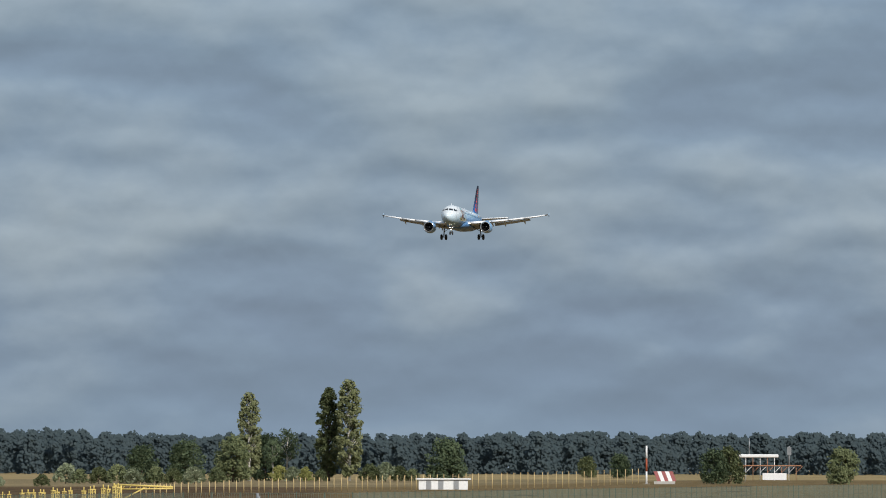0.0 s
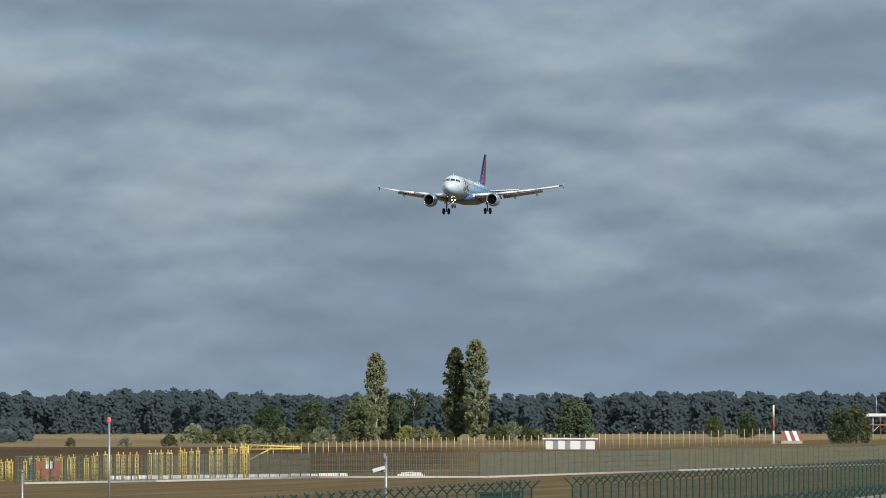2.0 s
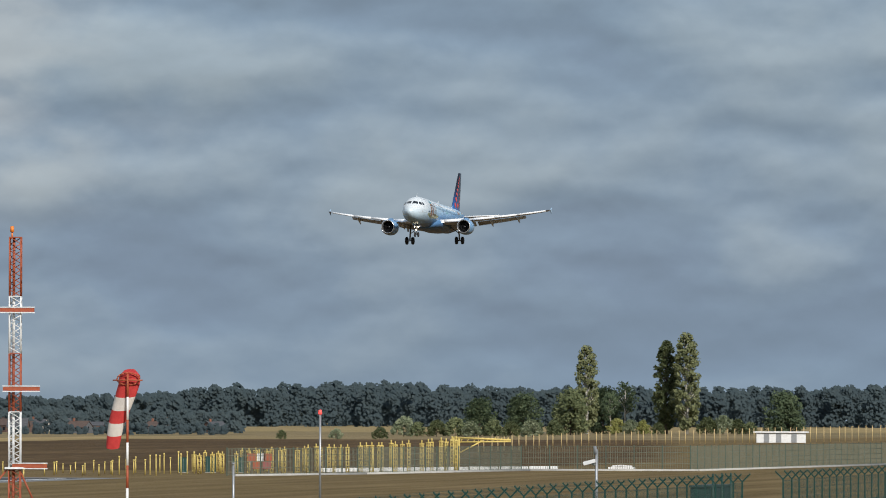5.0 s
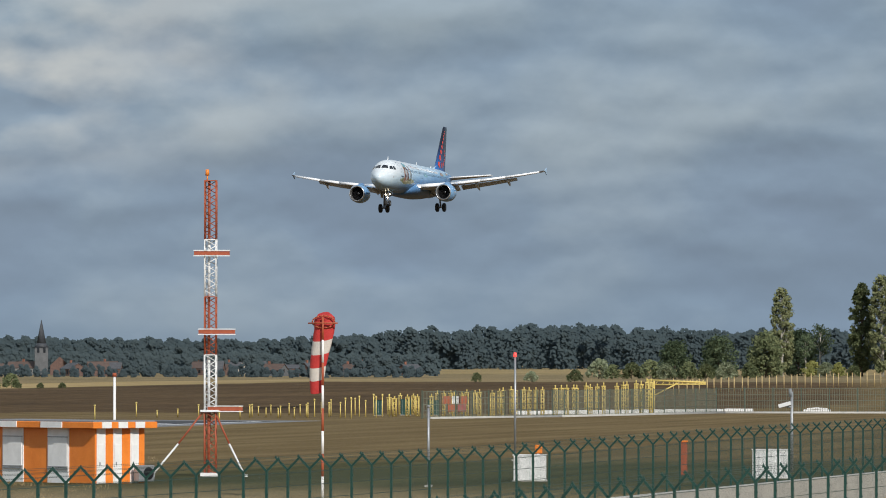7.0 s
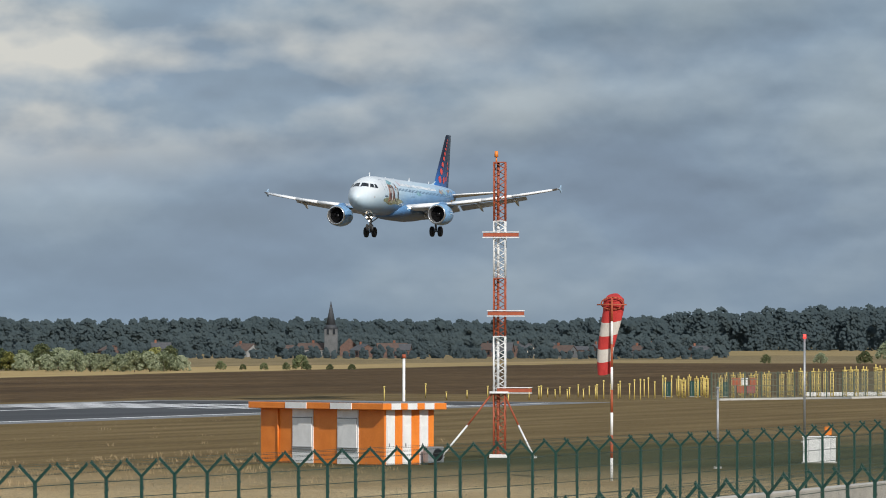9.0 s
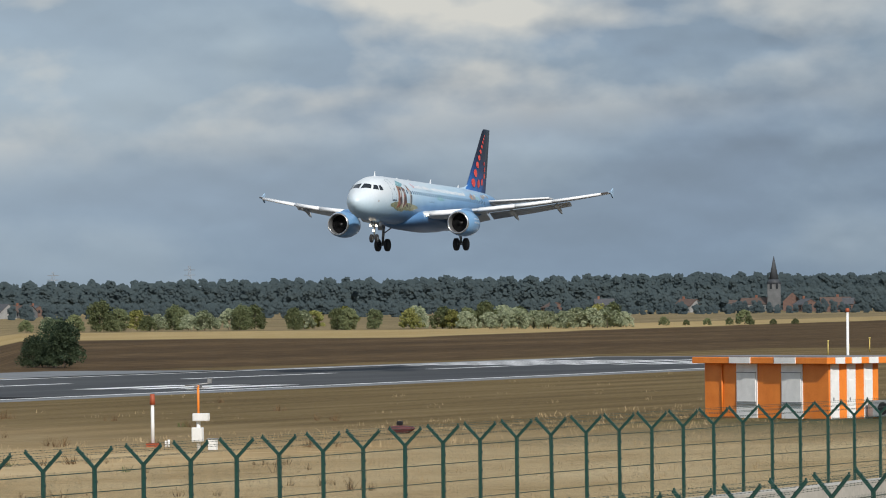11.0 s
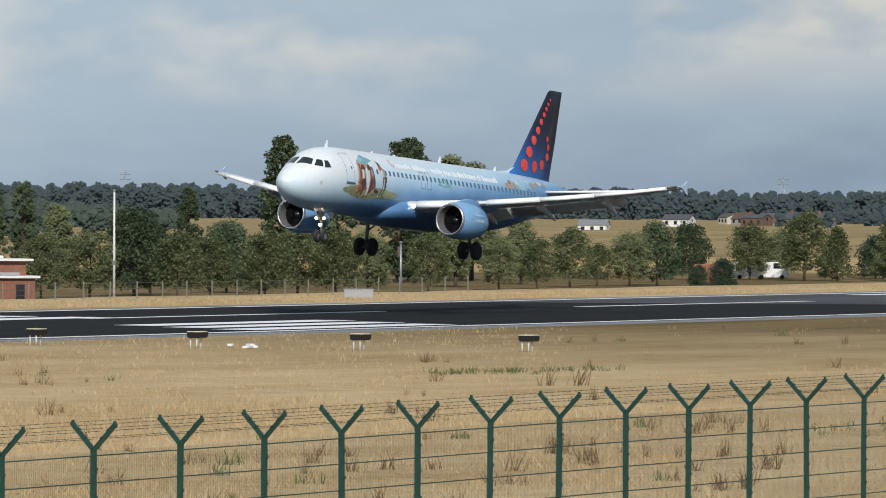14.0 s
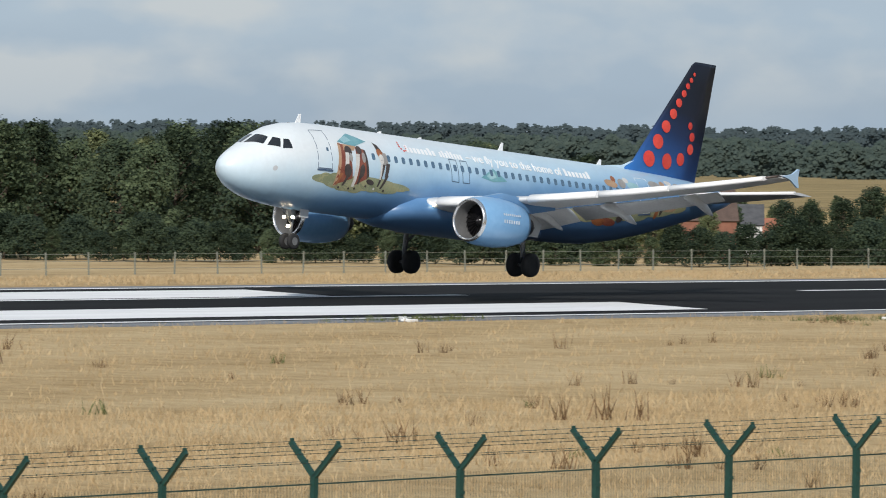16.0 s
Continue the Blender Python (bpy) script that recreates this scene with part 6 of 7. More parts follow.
for az, d, h, k in ((12.98, 1914, 6.4, "pale_bush"), (12.85, 1900, 4.6, "bush_far"), (12.68, 1905, 5.2, "bush_far"), (12.5, 1900, 6.0, "bush_far"), (12.36, 1890, 5.0, "pale_bush"), (12.15, 1900, 5.5, "bush_far"),
                    (12.0, 1880, 4.8, "bush_far"), (11.8, 1890, 5.4, "pale_bush"), (11.6, 1950, 5.0, "bush_far"), (11.4, 2100, 6.0, "bush_far"), (11.02, 2140, 5.5, "yellow_bush"), (10.9, 2140, 5.2, "pale_bush"),
                    (10.78, 2140, 5.0, "yellow_bush"), (10.65, 2140, 4.2, "bush_far"), (10.2, 2160, 6.2, "bush_far"), (10.05, 2160, 6.8, "pale_bush"), (9.92, 2160, 5.5, "bush_far"), (9.8, 2160, 4.5, "bush_far"),
                    (13.6, 1700, 3.0, "pale_bush"), (14.1, 1680, 2.6, "bush_far"), (13.2, 1700, 3.4, "bush_far")):
    plant(k, az, d, h)
# bushes along the straw field
rngb = random.Random(8)
for i in range(46):
    az = 19.5 + i * 0.098 + rngb.uniform(-0.05, 0.05)
    if rngb.random() < 0.22:
        continue
    k = rngb.choice(("bush_far", "pale_bush", "pale_bush", "yellow_bush", "green_far"))
    plant(k, az, 1275 + rngb.uniform(-8, 60), rngb.uniform(3.2, 5.0) * (1.15 if k == "green_far" else 1.0), "bushes along the field edge")
for i in range(9):
    plant("pale_bush", 19.62 + i * 0.135, 1250 + rngb.uniform(-10, 15), rngb.uniform(3.4, 4.3), "row of silvery bushes")
for i in range(7):
    plant("bush_far", 17.9 + i * 0.2, 1330, rngb.uniform(1.2, 2.0), "low hedge in the field")
plant("bush_far", 18.36, 1350, 3.2)
for az, h, k in ((24.95, 2.6, "bush_far"), (24.75, 3.2, "pale_bush"), (24.5, 3.6, "bush_far"), (24.28, 6.2, "green_far"), (24.1, 4.6, "green_far")):
    plant(k, az, 1290, h, "bushes along the field edge")
# beside the runway
plant("near_bush", 24.6, 630, 4.6)
plant("near_bush", 24.88, 632, 3.3)
plant("round_b", 24.7, 636, 4.9)
plant("near_bush", 24.8, 634, 2.6)
plant("near_bush", 28.72, 520, 2.1)
plant("near_bush", 28.5, 524, 2.6)
plant("round_b", 26.3, 560, 5.0)
for az, d, h, k in ((28.8, 585, 5.3, "round_b"), (28.25, 590, 5.2, "round"), (27.95, 600, 4.6, "round"), (27.75, 585, 6.4, "round"), (27.45, 582, 4.9, "cone"), (27.1, 605, 4.2, "near_bush"),
                    (26.95, 588, 5.8, "cone"), (26.8, 590, 4.4, "round_b"), (26.5, 588, 5.2, "round"), (26.62, 584, 4.2, "round_b"), (26.4, 575, 5.4, "round"),
                    (29.1, 545, 5.5, "round_b"), (29.35, 540, 4.6, "round"), (29.9, 530, 5.0, "round"), (29.65, 540, 3.6, "round"), (30.2, 520, 4.2, "round"), (30.55, 512, 4.4, "round"), (30.35, 550, 6.2, "tall"),
                    (31.2, 495, 4.6, "round"), (30.95, 530, 6.8, "tall"), (31.75, 480, 4.9, "round"), (32.05, 470, 5.0, "round"), (32.4, 472, 5.2, "round"), (32.75, 478, 4.0, "round_b"), (32.7, 462, 4.9, "round"),
                    (33.2, 465, 4.6, "round"), (33.5, 460, 4.9, "round"), (33.9, 470, 6.6, "round_b"), (34.3, 458, 5.0, "round"), (34.75, 455, 4.6, "round"), (33.75, 480, 5.4, "round_b"), (33.05, 490, 5.6, "round_b")):
    plant(k, az, d, h, "row of trees beyond the runway")
for az, d, h, k in ((32.53, 560, 13.1, "poplar"), (32.08, 560, 11.9, "poplar"), (31.47, 560, 12.6, "poplar"), (31.36, 565, 13.0, "poplar"), (30.98, 570, 11.6, "tall"), (30.8, 575, 11.0, "tall"), (33.4, 600, 8.5, "poplar"),
                    (34.9, 590, 9.0, "poplar"), (35.2, 585, 8.6, "poplar"), (35.5, 600, 9.5, "tall"), (36.1, 600, 9.0, "poplar"), (36.35, 590, 9.6, "poplar"), (36.8, 600, 8.0, "tall"), (35.8, 560, 7.6, "tall"), (34.6, 540, 7.0, "tall")):
    plant(k, az, d, h, "tall trees behind the runway")
for i in range(34):
    az = 36.6 + i * 0.34 + rngb.uniform(-0.1, 0.1)
    hi = float(np.interp(az, (36, 37.6, 38.5, 39.6, 40.5, 41.7, 42.6, 44, 46, 48.5), (3.6, 3.6, 4.0, 4.2, 4.3, 4.5, 6.6, 8.0, 8.4, 8.4)))
    plant(rngb.choice(("belt", "belt", "belt_b", "tall", "belt")), az, 402 + rngb.uniform(0, 40) + (14 if az < 39.4 else 0), hi * rngb.uniform(0.8, 1.08), "belt of trees beyond the runway")
for i in range(34):
    az = 38.6 + i * 0.3 + rngb.uniform(-0.1, 0.1)
    hi = float(np.interp(az, (38, 39.4, 41.6, 42.6, 44, 46, 48.5), (4.2, 4.0, 4.0, 6.8, 8.2, 8.6, 8.4)))
    plant(rngb.choice(("belt", "tall", "poplar", "belt_b")), az, 450 + rngb.uniform(0, 60), hi * rngb.uniform(0.8, 1.12), "belt of trees beyond the runway")
for i in range(44):
    plant(rngb.choice(("near_bush", "near_bush", "belt_b")), 39.2 + i * 0.22, 392 + rngb.uniform(0, 8), rngb.uniform(1.8, 3.4), "undergrowth below the trees")
for i in range(9):
    plant(rngb.choice(("near_bush", "belt")), 36.3 + i * 0.2, 440 + rngb.uniform(0, 20), rngb.uniform(3.0, 4.4), "hedge behind the container")

for px, d, h, k in ((375, 428, 3.8, "belt_b"), (425, 430, 4.0, "belt"), (478, 428, 3.6, "belt_b"), (30, 422, 5.1, "belt"), (84, 424, 4.6, "belt"), (150, 456, 6.0, "tall"), (205, 460, 5.2, "belt_b")):
    plant(k, 35.9 - (px - 784) / 192.8, d, h, "trees round the houses")


def far_wood(name, label, az0, az1, n, d0, d1, height, seed, material, per, size, rows):
    """A distant wood: overlapping tall crowns of leaf clumps turned to the light, with an uneven top."""
    rng = np.random.default_rng(seed)
    centres = []
    for i in range(n):
        az = az0 + (az1 - az0) * (i + rng.uniform(-0.6, 0.6)) / n
        u = rng.uniform(0, 1)
        h = height(az) * (0.88 + 0.12 * u) * rng.uniform(0.86, 1.06)
        x, y, _ = polar(az, d0 + (d1 - d0) * u)
        w = h * rng.uniform(0.16, 0.24)
        for k in range(5):
            z = 0.14 + 0.18 * k
            centres.append((x + rng.normal() * w * 0.4, y + rng.normal() * w * 0.4, h * z, h * (0.27, 0.27, 0.25, 0.2, 0.13)[k]))
        for k in range(rows - 1):
            centres.append((x + rng.normal() * w, y + rng.normal() * w, h * rng.uniform(0.3, 0.8), h * rng.uniform(0.1, 0.16)))
    facing = (-0.66, -0.46, 0.42)
    ob = cards_object(name, leaf_cards(rng, centres, per * 2, size, 0.9, 0.55, 0.12, 0.22, facing), material)
    return tagged(ob, label, "wood", kind="stuff")


far_wood("far_wood", "dark wood along the horizon, its leaves tinted blue-green for haze", 3.5, 19.5, 420, 3250, 3700, lambda a: float(np.interp(a, (3.5, 6, 8.5, 10, 12, 13.5, 14.5, 16, 17.3, 19.5), (26.8, 24.6, 24.6, 23.2, 23.4, 26.4, 24.4, 17.4, 18.4, 19.0))), 21, HAZED_FOREST, 34, 1.2, 4)
far_wood("far_wood", "dark wood along the horizon, its leaves tinted blue-green for haze", 19.2, 50, 760, 2850, 3300, lambda a: float(np.interp(a, (19, 22, 24, 26, 28, 30, 33, 36, 40, 45, 50), (17, 16.5, 16, 15.5, 14.5, 16.5, 17, 18, 23, 24, 21))), 22, HAZED_FOREST, 28, 1.08, 4)
far_wood("wooded_slope", "wooded rise with mixed green crowns", 33.5, 38.9, 85, 1250, 1900, lambda a: float(np.interp(a, (33.5, 35, 37, 37.8, 38.9), (5, 9, 15, 16, 13))), 23, HAZED_FOREST2, 40, 0.75, 4)
far_wood("wooded_slope", "wooded rise of mixed green crowns behind a golden field", 38.7, 50, 210, 1980, 2500, lambda a: float(np.interp(a, (38.7, 40, 42, 50), (14, 13.5, 15, 15))), 27, HAZED_FOREST2, 34, 0.95, 4)
far_wood("village_trees", "loose dark trees round the village", 14.5, 19.6, 120, 2150, 2700, lambda a: 9.0, 24, HAZED_FOREST, 26, 0.75, 3)
far_wood("village_trees", "low dark trees and hedges before the village", 14.6, 19.6, 90, 1990, 2090, lambda a: 3.6 + 0.9 * math.sin(a * 9), 28, HAZED_FOREST, 24, 0.45, 3)
far_wood("mid_wood", "dark trees behind the straw field", 19.6, 28.0, 170, 1900, 2500, lambda a: 5.5, 25, HAZED_FOREST, 26, 0.6, 3)

# ---------------- houses and village ----------------
TILE_RED = mat("orange_red_roof_tiles", (0.24, 0.09, 0.055), (0.35, 0.145, 0.085), 1.5, 0.85, bump=0.4)
TILE_DARK = mat("dark_grey_roof_tiles", (0.05, 0.052, 0.058), (0.1, 0.102, 0.11), 1.5, 0.8, bump=0.4)
TILE_BROWN = mat("brown_roof_tiles", (0.075, 0.05, 0.042), (0.125, 0.085, 0.068), 1.5, 0.85, bump=0.4)
RENDER = mat("cream_rendered_wall", (0.45, 0.41, 0.34), (0.58, 0.54, 0.47), 0.6, 0.9, bump=0.2)
WALLGREY = mat("grey_block_wall", (0.22, 0.22, 0.22), (0.33, 0.33, 0.32), 0.7, 0.9, bump=0.2)
WALLWHITE = mat("white_rendered_wall", (0.6, 0.6, 0.58), (0.75, 0.75, 0.73), 0.6, 0.9, bump=0.2)
DARKBRICK = mat("dark_brown_brick", (0.1, 0.06, 0.05), (0.16, 0.1, 0.08), 1.5, 0.9, bump=0.2)
DARKSTONE = mat("dark_grey_stone", (0.09, 0.095, 0.1), (0.15, 0.155, 0.16), 0.5, 0.9, bump=0.2)
SOLAR = mat("solar_panel_glass", (0.01, 0.013, 0.025), (0.02, 0.026, 0.045), 3, 0.15, bump=0)
SPIREGREY = mat("slate_spire", (0.035, 0.04, 0.048), (0.06, 0.066, 0.075), 0.4, 0.7)
CONTGREEN = mat("grey_green_container_paint", (0.11, 0.15, 0.15), (0.17, 0.21, 0.21), 0.6, 0.6, bump=0.2)
BLUE = mat("blue_paint", (0.03, 0.12, 0.35), (0.05, 0.18, 0.45), 2, 0.6)


def house(name, label, az, d, z, w, dep, eave, ridge, rz, wall, roof, wins=3, chimney=True, group="", storeys=1, solar=False):
    """A gabled house: local x is the length, y the depth, ridge along x."""
    x, y, _ = polar(az, d)
    t = thing(name, label, "house", pose(x, y, z, rz=rz), group)
    bm = B()
    loft(bm, [[(sx * w / 2, -dep / 2, 0), (sx * w / 2, dep / 2, 0), (sx * w / 2, dep / 2, eave), (sx * w / 2, 0, ridge), (sx * w / 2, -dep / 2, eave)] for sx in (-1, 1)], True, True, 0, False)
    part("wall", bm, wall, t)
    ln = math.hypot(dep / 2, ridge - eave)
    ang = math.atan2(ridge - eave, dep / 2)
    for s in (-1, 1):
        bm = B()
        m = Matrix.Translation((0, s * dep / 4 * 1.04, (eave + ridge) / 2 + 0.1)) @ Matrix.Rotation(-s * ang, 4, "X") @ Matrix.Diagonal((w + 0.5, ln * 1.08, 0.16, 1))
        bmesh.ops.create_cube(bm, size=1, matrix=m)
        r = part("roof_slope", bm, roof, t)
        if solar and s == -1:
            for i in range(3):
                bm = B()
                m = Matrix.Translation((-w * 0.28 + i * w * 0.3, s * dep / 4 * 1.04, (eave + ridge) / 2 + 0.24)) @ Matrix.Rotation(-s * ang, 4, "X") @ Matrix.Diagonal((w * 0.26, ln * 0.72, 0.05, 1))
                bmesh.ops.create_cube(bm, size=1, matrix=m)
                part("solar_panel", bm, SOLAR, r)
    for s in (-1, 1):
        for st in range(storeys):
            for i in range(wins):
                bm = B()
                u = -w / 2 + w * (i + 0.5) / wins
                box(bm, (u, s * (dep / 2 + 0.01), 1.3 + st * 2.7), (min(1.0, w / wins * 0.5), 0.1, 1.2), bevel=0.02)
                part("window", bm, GLASS, t)
        bm = B()
        box(bm, (s * (w / 2 + 0.01), 0.1, eave * 0.9), (0.1, 0.9, 1.1), bevel=0.02)
        part("window", bm, GLASS, t)
    if chimney:
        bm = B()
        box(bm, (w * 0.3, 0, ridge + 0.35), (0.7, 0.6, 1.5), bevel=0.03)
        part("chimney", bm, BRICK, t)
    return t


LOW = -4.3


def az15(px):
    return 35.9 - (px - 784) / 192.8


house("house", "brick house with dark roof carrying solar panels", az15(238), 705, LOW, 8.5, 8, 5.6, 9.0, -50, BRICK, TILE_BROWN, 3, True, storeys=2, solar=True)
house("house", "cream gabled house with grey slate roof", az15(318), 690, LOW, 6.5, 5.0, 5.2, 7.4, 8, RENDER, TILE_DARK, 2, False, storeys=2)
house("barn", "low grey gabled outbuilding with a wide roof", az15(262), 672, LOW, 7.5, 9.0, 1.9, 4.8, 20, WALLGREY, TILE_DARK, 2, False)
house("house", "low house with bright orange tiled roof", az15(118), 690, LOW, 6.5, 6, 2.9, 6.2, -52, BRICK, TILE_RED, 2, False)
house("house", "house with orange tiled roof behind the others", az15(362), 760, LOW, 6, 6, 4.6, 8.0, -20, WALLWHITE, TILE_RED, 2, False)
house("house", "brown-roofed house among the trees", az15(-270), 690, LOW, 6.5, 6, 4.2, 7.6, -40, BRICK, TILE_BROWN, 2, False)
house("house", "house with grey roof behind the tail trees", 41.05, 720, LOW, 5.5, 5, 3.4, 5.6, -48, WALLWHITE, TILE_DARK, 2, False)
house("house", "red roofed house behind dark conifers", 40.72, 735, LOW, 5.5, 5, 2.2, 3.9, -48, BRICK, TILE_RED, 2, False)
house("white_cottage", "white cottage with long sloping roof and a brick chimney", 26.2, 985, LOW, 7, 7.0, 0.9, 4.6, 18, WALLWHITE, TILE_BROWN, 2, True)
house("farm_house", "small white house far in the fields", 28.9, 2000, 0, 9, 7, 2.2, 3.8, 100, WALLWHITE, TILE_DARK, 3, False)
house("farm_house", "white house at the edge of the far fields", 29.68, 1750, -1, 8, 6, 2.2, 3.6, 110, WALLWHITE, ROOFGREY, 3, False)
rngv = random.Random(12)
for i in range(46):
    az = rngv.choice((rngv.uniform(15.2, 20.2), rngv.uniform(14.2, 19.5), rngv.uniform(24.5, 29)))
    house("village_house", rngv.choice(("small village house in dark brick", "village house under a tiled roof")), az, rngv.uniform(2100, 2420), 0, rngv.uniform(6, 8.5), 7, rngv.uniform(1.8, 2.6), rngv.uniform(3.6, 5.0),
          rngv.uniform(40, 150), rngv.choice((DARKBRICK, DARKBRICK, DARKSTONE, WALLGREY, DARKBRICK, DARKSTONE, RENDER)), rngv.choice((TILE_DARK, TILE_BROWN, TILE_DARK, TILE_BROWN, TILE_DARK)), 3, rngv.random() < 0.5, group="village houses on the horizon")


def church():
    t = thing("church", "grey church with a tall pointed slate spire", "church", pose(*polar(18.09, 2250), rz=18))
    bm = B()
    box(bm, (0, 0, 4.9), (4.8, 4.8, 9.8), bevel=0.1)
    tower = part("tower", bm, DARKSTONE, t)
    for y in (-1.1, 1.1):
        bm = B()
        box(bm, (-2.62, y, 9.0), (0.12, 0.8, 2.0))
        part("belfry_opening", bm, GLASS, tower)
    bm = B()
    rod(bm, (0, 0, 9.8), (0, 0, 11.4), 2.7, 1.7, seg=8)
    rod(bm, (0, 0, 11.4), (0, 0, 19.8), 1.7, 0.08, seg=8)
    part("spire", bm, SPIREGREY, t)
    bm = B()
    loft(bm, [[(x, -3.2, 0), (x, -10, 0), (x, -10, 3.5), (x, -6.6, 6.6), (x, -3.2, 3.5)] for x in (-7, 7)], True, True, 0, False)
    part("nave", bm, DARKBRICK, t)


church()


def brick_block():
    """Two-tier flat-roofed utility building."""
    x, y, _ = polar(35.55, 700)
    t = thing("utility_building", "red brick flat-roofed building in two tiers with white roof edges", "building", pose(x, y, LOW, rz=-45))
    ln = 18.6
    # local x along the runway-facing wall
    bm = B()
    box(bm, (0, 3.5, 1.4), (ln, 7, 2.8))
    low = part("lower_wall", bm, BRICK, t)
    bm = B()
    box(bm, (0, 3.5, 2.95), (ln + 1.0, 8.0, 0.28), bevel=0.04)
    part("lower_roof_edge", bm, WALLWHITE, t, "white roof edge")
    bm = B()
    box(bm, (-0.2, 5.0, 3.9), (ln - 0.9, 5.5, 1.7))
    up = part("upper_wall", bm, BRICK, t)
    bm = B()
    box(bm, (-0.2, 5.0, 4.85), (ln + 0.6, 7.0, 0.26), bevel=0.04)
    part("upper_roof_edge", bm, WALLWHITE, t, "white roof edge")
    bm = B()
    for k in range(5):
        box(bm, (-3.5 + k * 2.2, 5.0, 5.15), (2.0, 3.0, 0.36), bevel=0.1)
    part("roof_dome_light", bm, WALLWHITE, t)
    bm = B()
    box(bm, (-0.2, 1.3, 3.3), (ln - 3, 1.6, 0.35))
    part("roof_duct", bm, STEEL, t)
    for x0, w in ((-3.2, 1.6), (1.2, 4.2)):
        bm = B()
        for z in (3.5, 3.9):
            rod(bm, (x0 - w / 2, 0.2, z), (x0 + w / 2, 0.2, z), 0.06, seg=6)
        for k in range(5):
            rod(bm, (x0 - w / 2 + w * k / 4, 0.2, 3.05), (x0 - w / 2 + w * k / 4, 0.2, 3.9), 0.05, seg=6)
        part("guard_rail", bm, WALLWHITE, t)
    bm = B()
    for sx in (-0.22, 0.22):
        rod(bm, (0.1 + sx, -0.12, 0), (0.1 + sx, -0.12, 3.6), 0.04, seg=6)
    for k in range(11):
        rod(bm, (-0.12, -0.12, 0.25 + k * 0.3), (0.32, -0.12, 0.25 + k * 0.3), 0.03, seg=5)
    part("ladder", bm, STEEL, t)
    for x0 in (-8.0, 7.6):
        bm = B()
        box(bm, (x0, -0.02, 1.6 if x0 < 0 else 1.1), (0.7 if x0 < 0 else 1.0, 0.1, 0.8 if x0 < 0 else 2.1), bevel=0.02)
        part("opening", bm, GLASS, low)
    c = thing("shipping_container", "grey-green corrugated container beside the brick building", "container", pose(*polar(az15(598), 690)[:2], LOW, rz=-47))
    bm = B()
    box(bm, (0, 0, 1.35), (12.6, 2.5, 2.6), bevel=0.03)
    body = part("body", bm, CONTGREEN, c)
    for k in range(40):
        bm = B()
        box(bm, (-6.1 + k * 0.31, -1.27, 1.35), (0.14, 0.06, 2.35))
        part("corrugation", bm, CONTGREEN, body)
    b = thing("blue_cabin", "narrow blue portable cabin beside the container", "cabin", pose(*polar(az15(697), 690)[:2], LOW, rz=-47))
    bm = B()
    box(bm, (0, 0, 1.1), (1.1, 1.1, 2.1), bevel=0.03)
    part("body", bm, BLUE, b)
    bm = B()
    box(bm, (0, 0, 2.2), (1.2, 1.2, 0.14), bevel=0.03)
    part("roof", bm, WALLWHITE, b)
    g = thing("green_tank", "long low dark green tank with a pale rim", "tank", pose(*polar(az15(388), 680)[:2], LOW, rz=-50))
    bm = B()
    box(bm, (0, 0, 0.6), (7, 2, 1.2), bevel=0.05)
    part("body", bm, GREEN, g)
    bm = B()
    box(bm, (0, 0, 1.24), (7.1, 2.1, 0.08))
    part("rim", bm, STEEL, g)


brick_block()

for az, d, h, lab in ((34.08, 715, 12.6, "tall white lamp mast beyond the runway"), (31.45, 745, 6.6, "grey lamp post among the trees"), (36.33, 700, 4.6, "grey lamp post by the container"), (37.15, 705, 4.6, "grey lamp post by the hedge"), (25.83, 950, 7.4, "wooden pole beside the cottage")):
    x, y, _ = polar(az, d)
    t = thing("lamp_mast", lab, "lamp post", pose(x, y, terrain(x, y)))
    bm = B()
    rod(bm, (0, 0, 0), (0, 0, h), 0.16, 0.1, seg=8)
    part("shaft", bm, BARK if "wooden" in lab else STEEL if "grey" in lab else WALLWHITE, t)
    bm = B()
    box(bm, (0, 0, h * 0.35), (0.3, 0.3, 0.5))
    part("box", bm, STEEL, t)
    if "wooden" not in lab:
        bm = B()
        rod(bm, (0, 0, h), (0, 0, h + 0.2), 0.2, seg=8)
        part("lamp_head", bm, STEEL, t)


def vehicle(name, label, az, d, z, ln, h, rz, body, glass_front):
    x, y, _ = polar(az, d)
    t = thing(name, label, "vehicle", pose(x, y, z, rz=rz))
    bm = B()
    prism(bm, [(-ln / 2, 0.3), (ln / 2, 0.3), (ln / 2, h * 0.55), (ln * 0.36, h * 0.6), (ln * 0.2, h), (-ln / 2, h)], -0.9, 0.9)
    part("body", bm, body, t)
    for s in (-1, 1):
        bm = B()
        prism(bm, [(ln * 0.05, h * 0.62), (ln * 0.32, h * 0.62), (ln * 0.19, h * 0.94), (ln * 0.05, h * 0.94)], s * 0.9, s * 0.93)
        part("side_window", bm, GLASS, t)
        for u in (-0.3, 0.3):
            bm = B()
            rod(bm, (u * ln, s * 0.75, 0.34), (u * ln, s * 0.95, 0.34), 0.34, seg=14)
            part("wheel", bm, DARK, t)


stack = thing("slab_stack", "low stack of pale concrete slabs behind the far fence", "slabs", pose(*polar(10.98, 786), rz=100))
for k, (dx, dz, tilt) in enumerate(((0.0, 0.2, 0), (0.5, 0.52, 4), (-0.6, 0.5, -3))):
    bm = B()
    box(bm, (0, 0, 0), (3.4 if k == 0 else 1.5, 1.2, 0.36 if k == 0 else 0.2), bevel=0.03)
    part("slab", bm, WHITE, stack).matrix_basis = pose(dx, 0, dz, 0, tilt, 0)
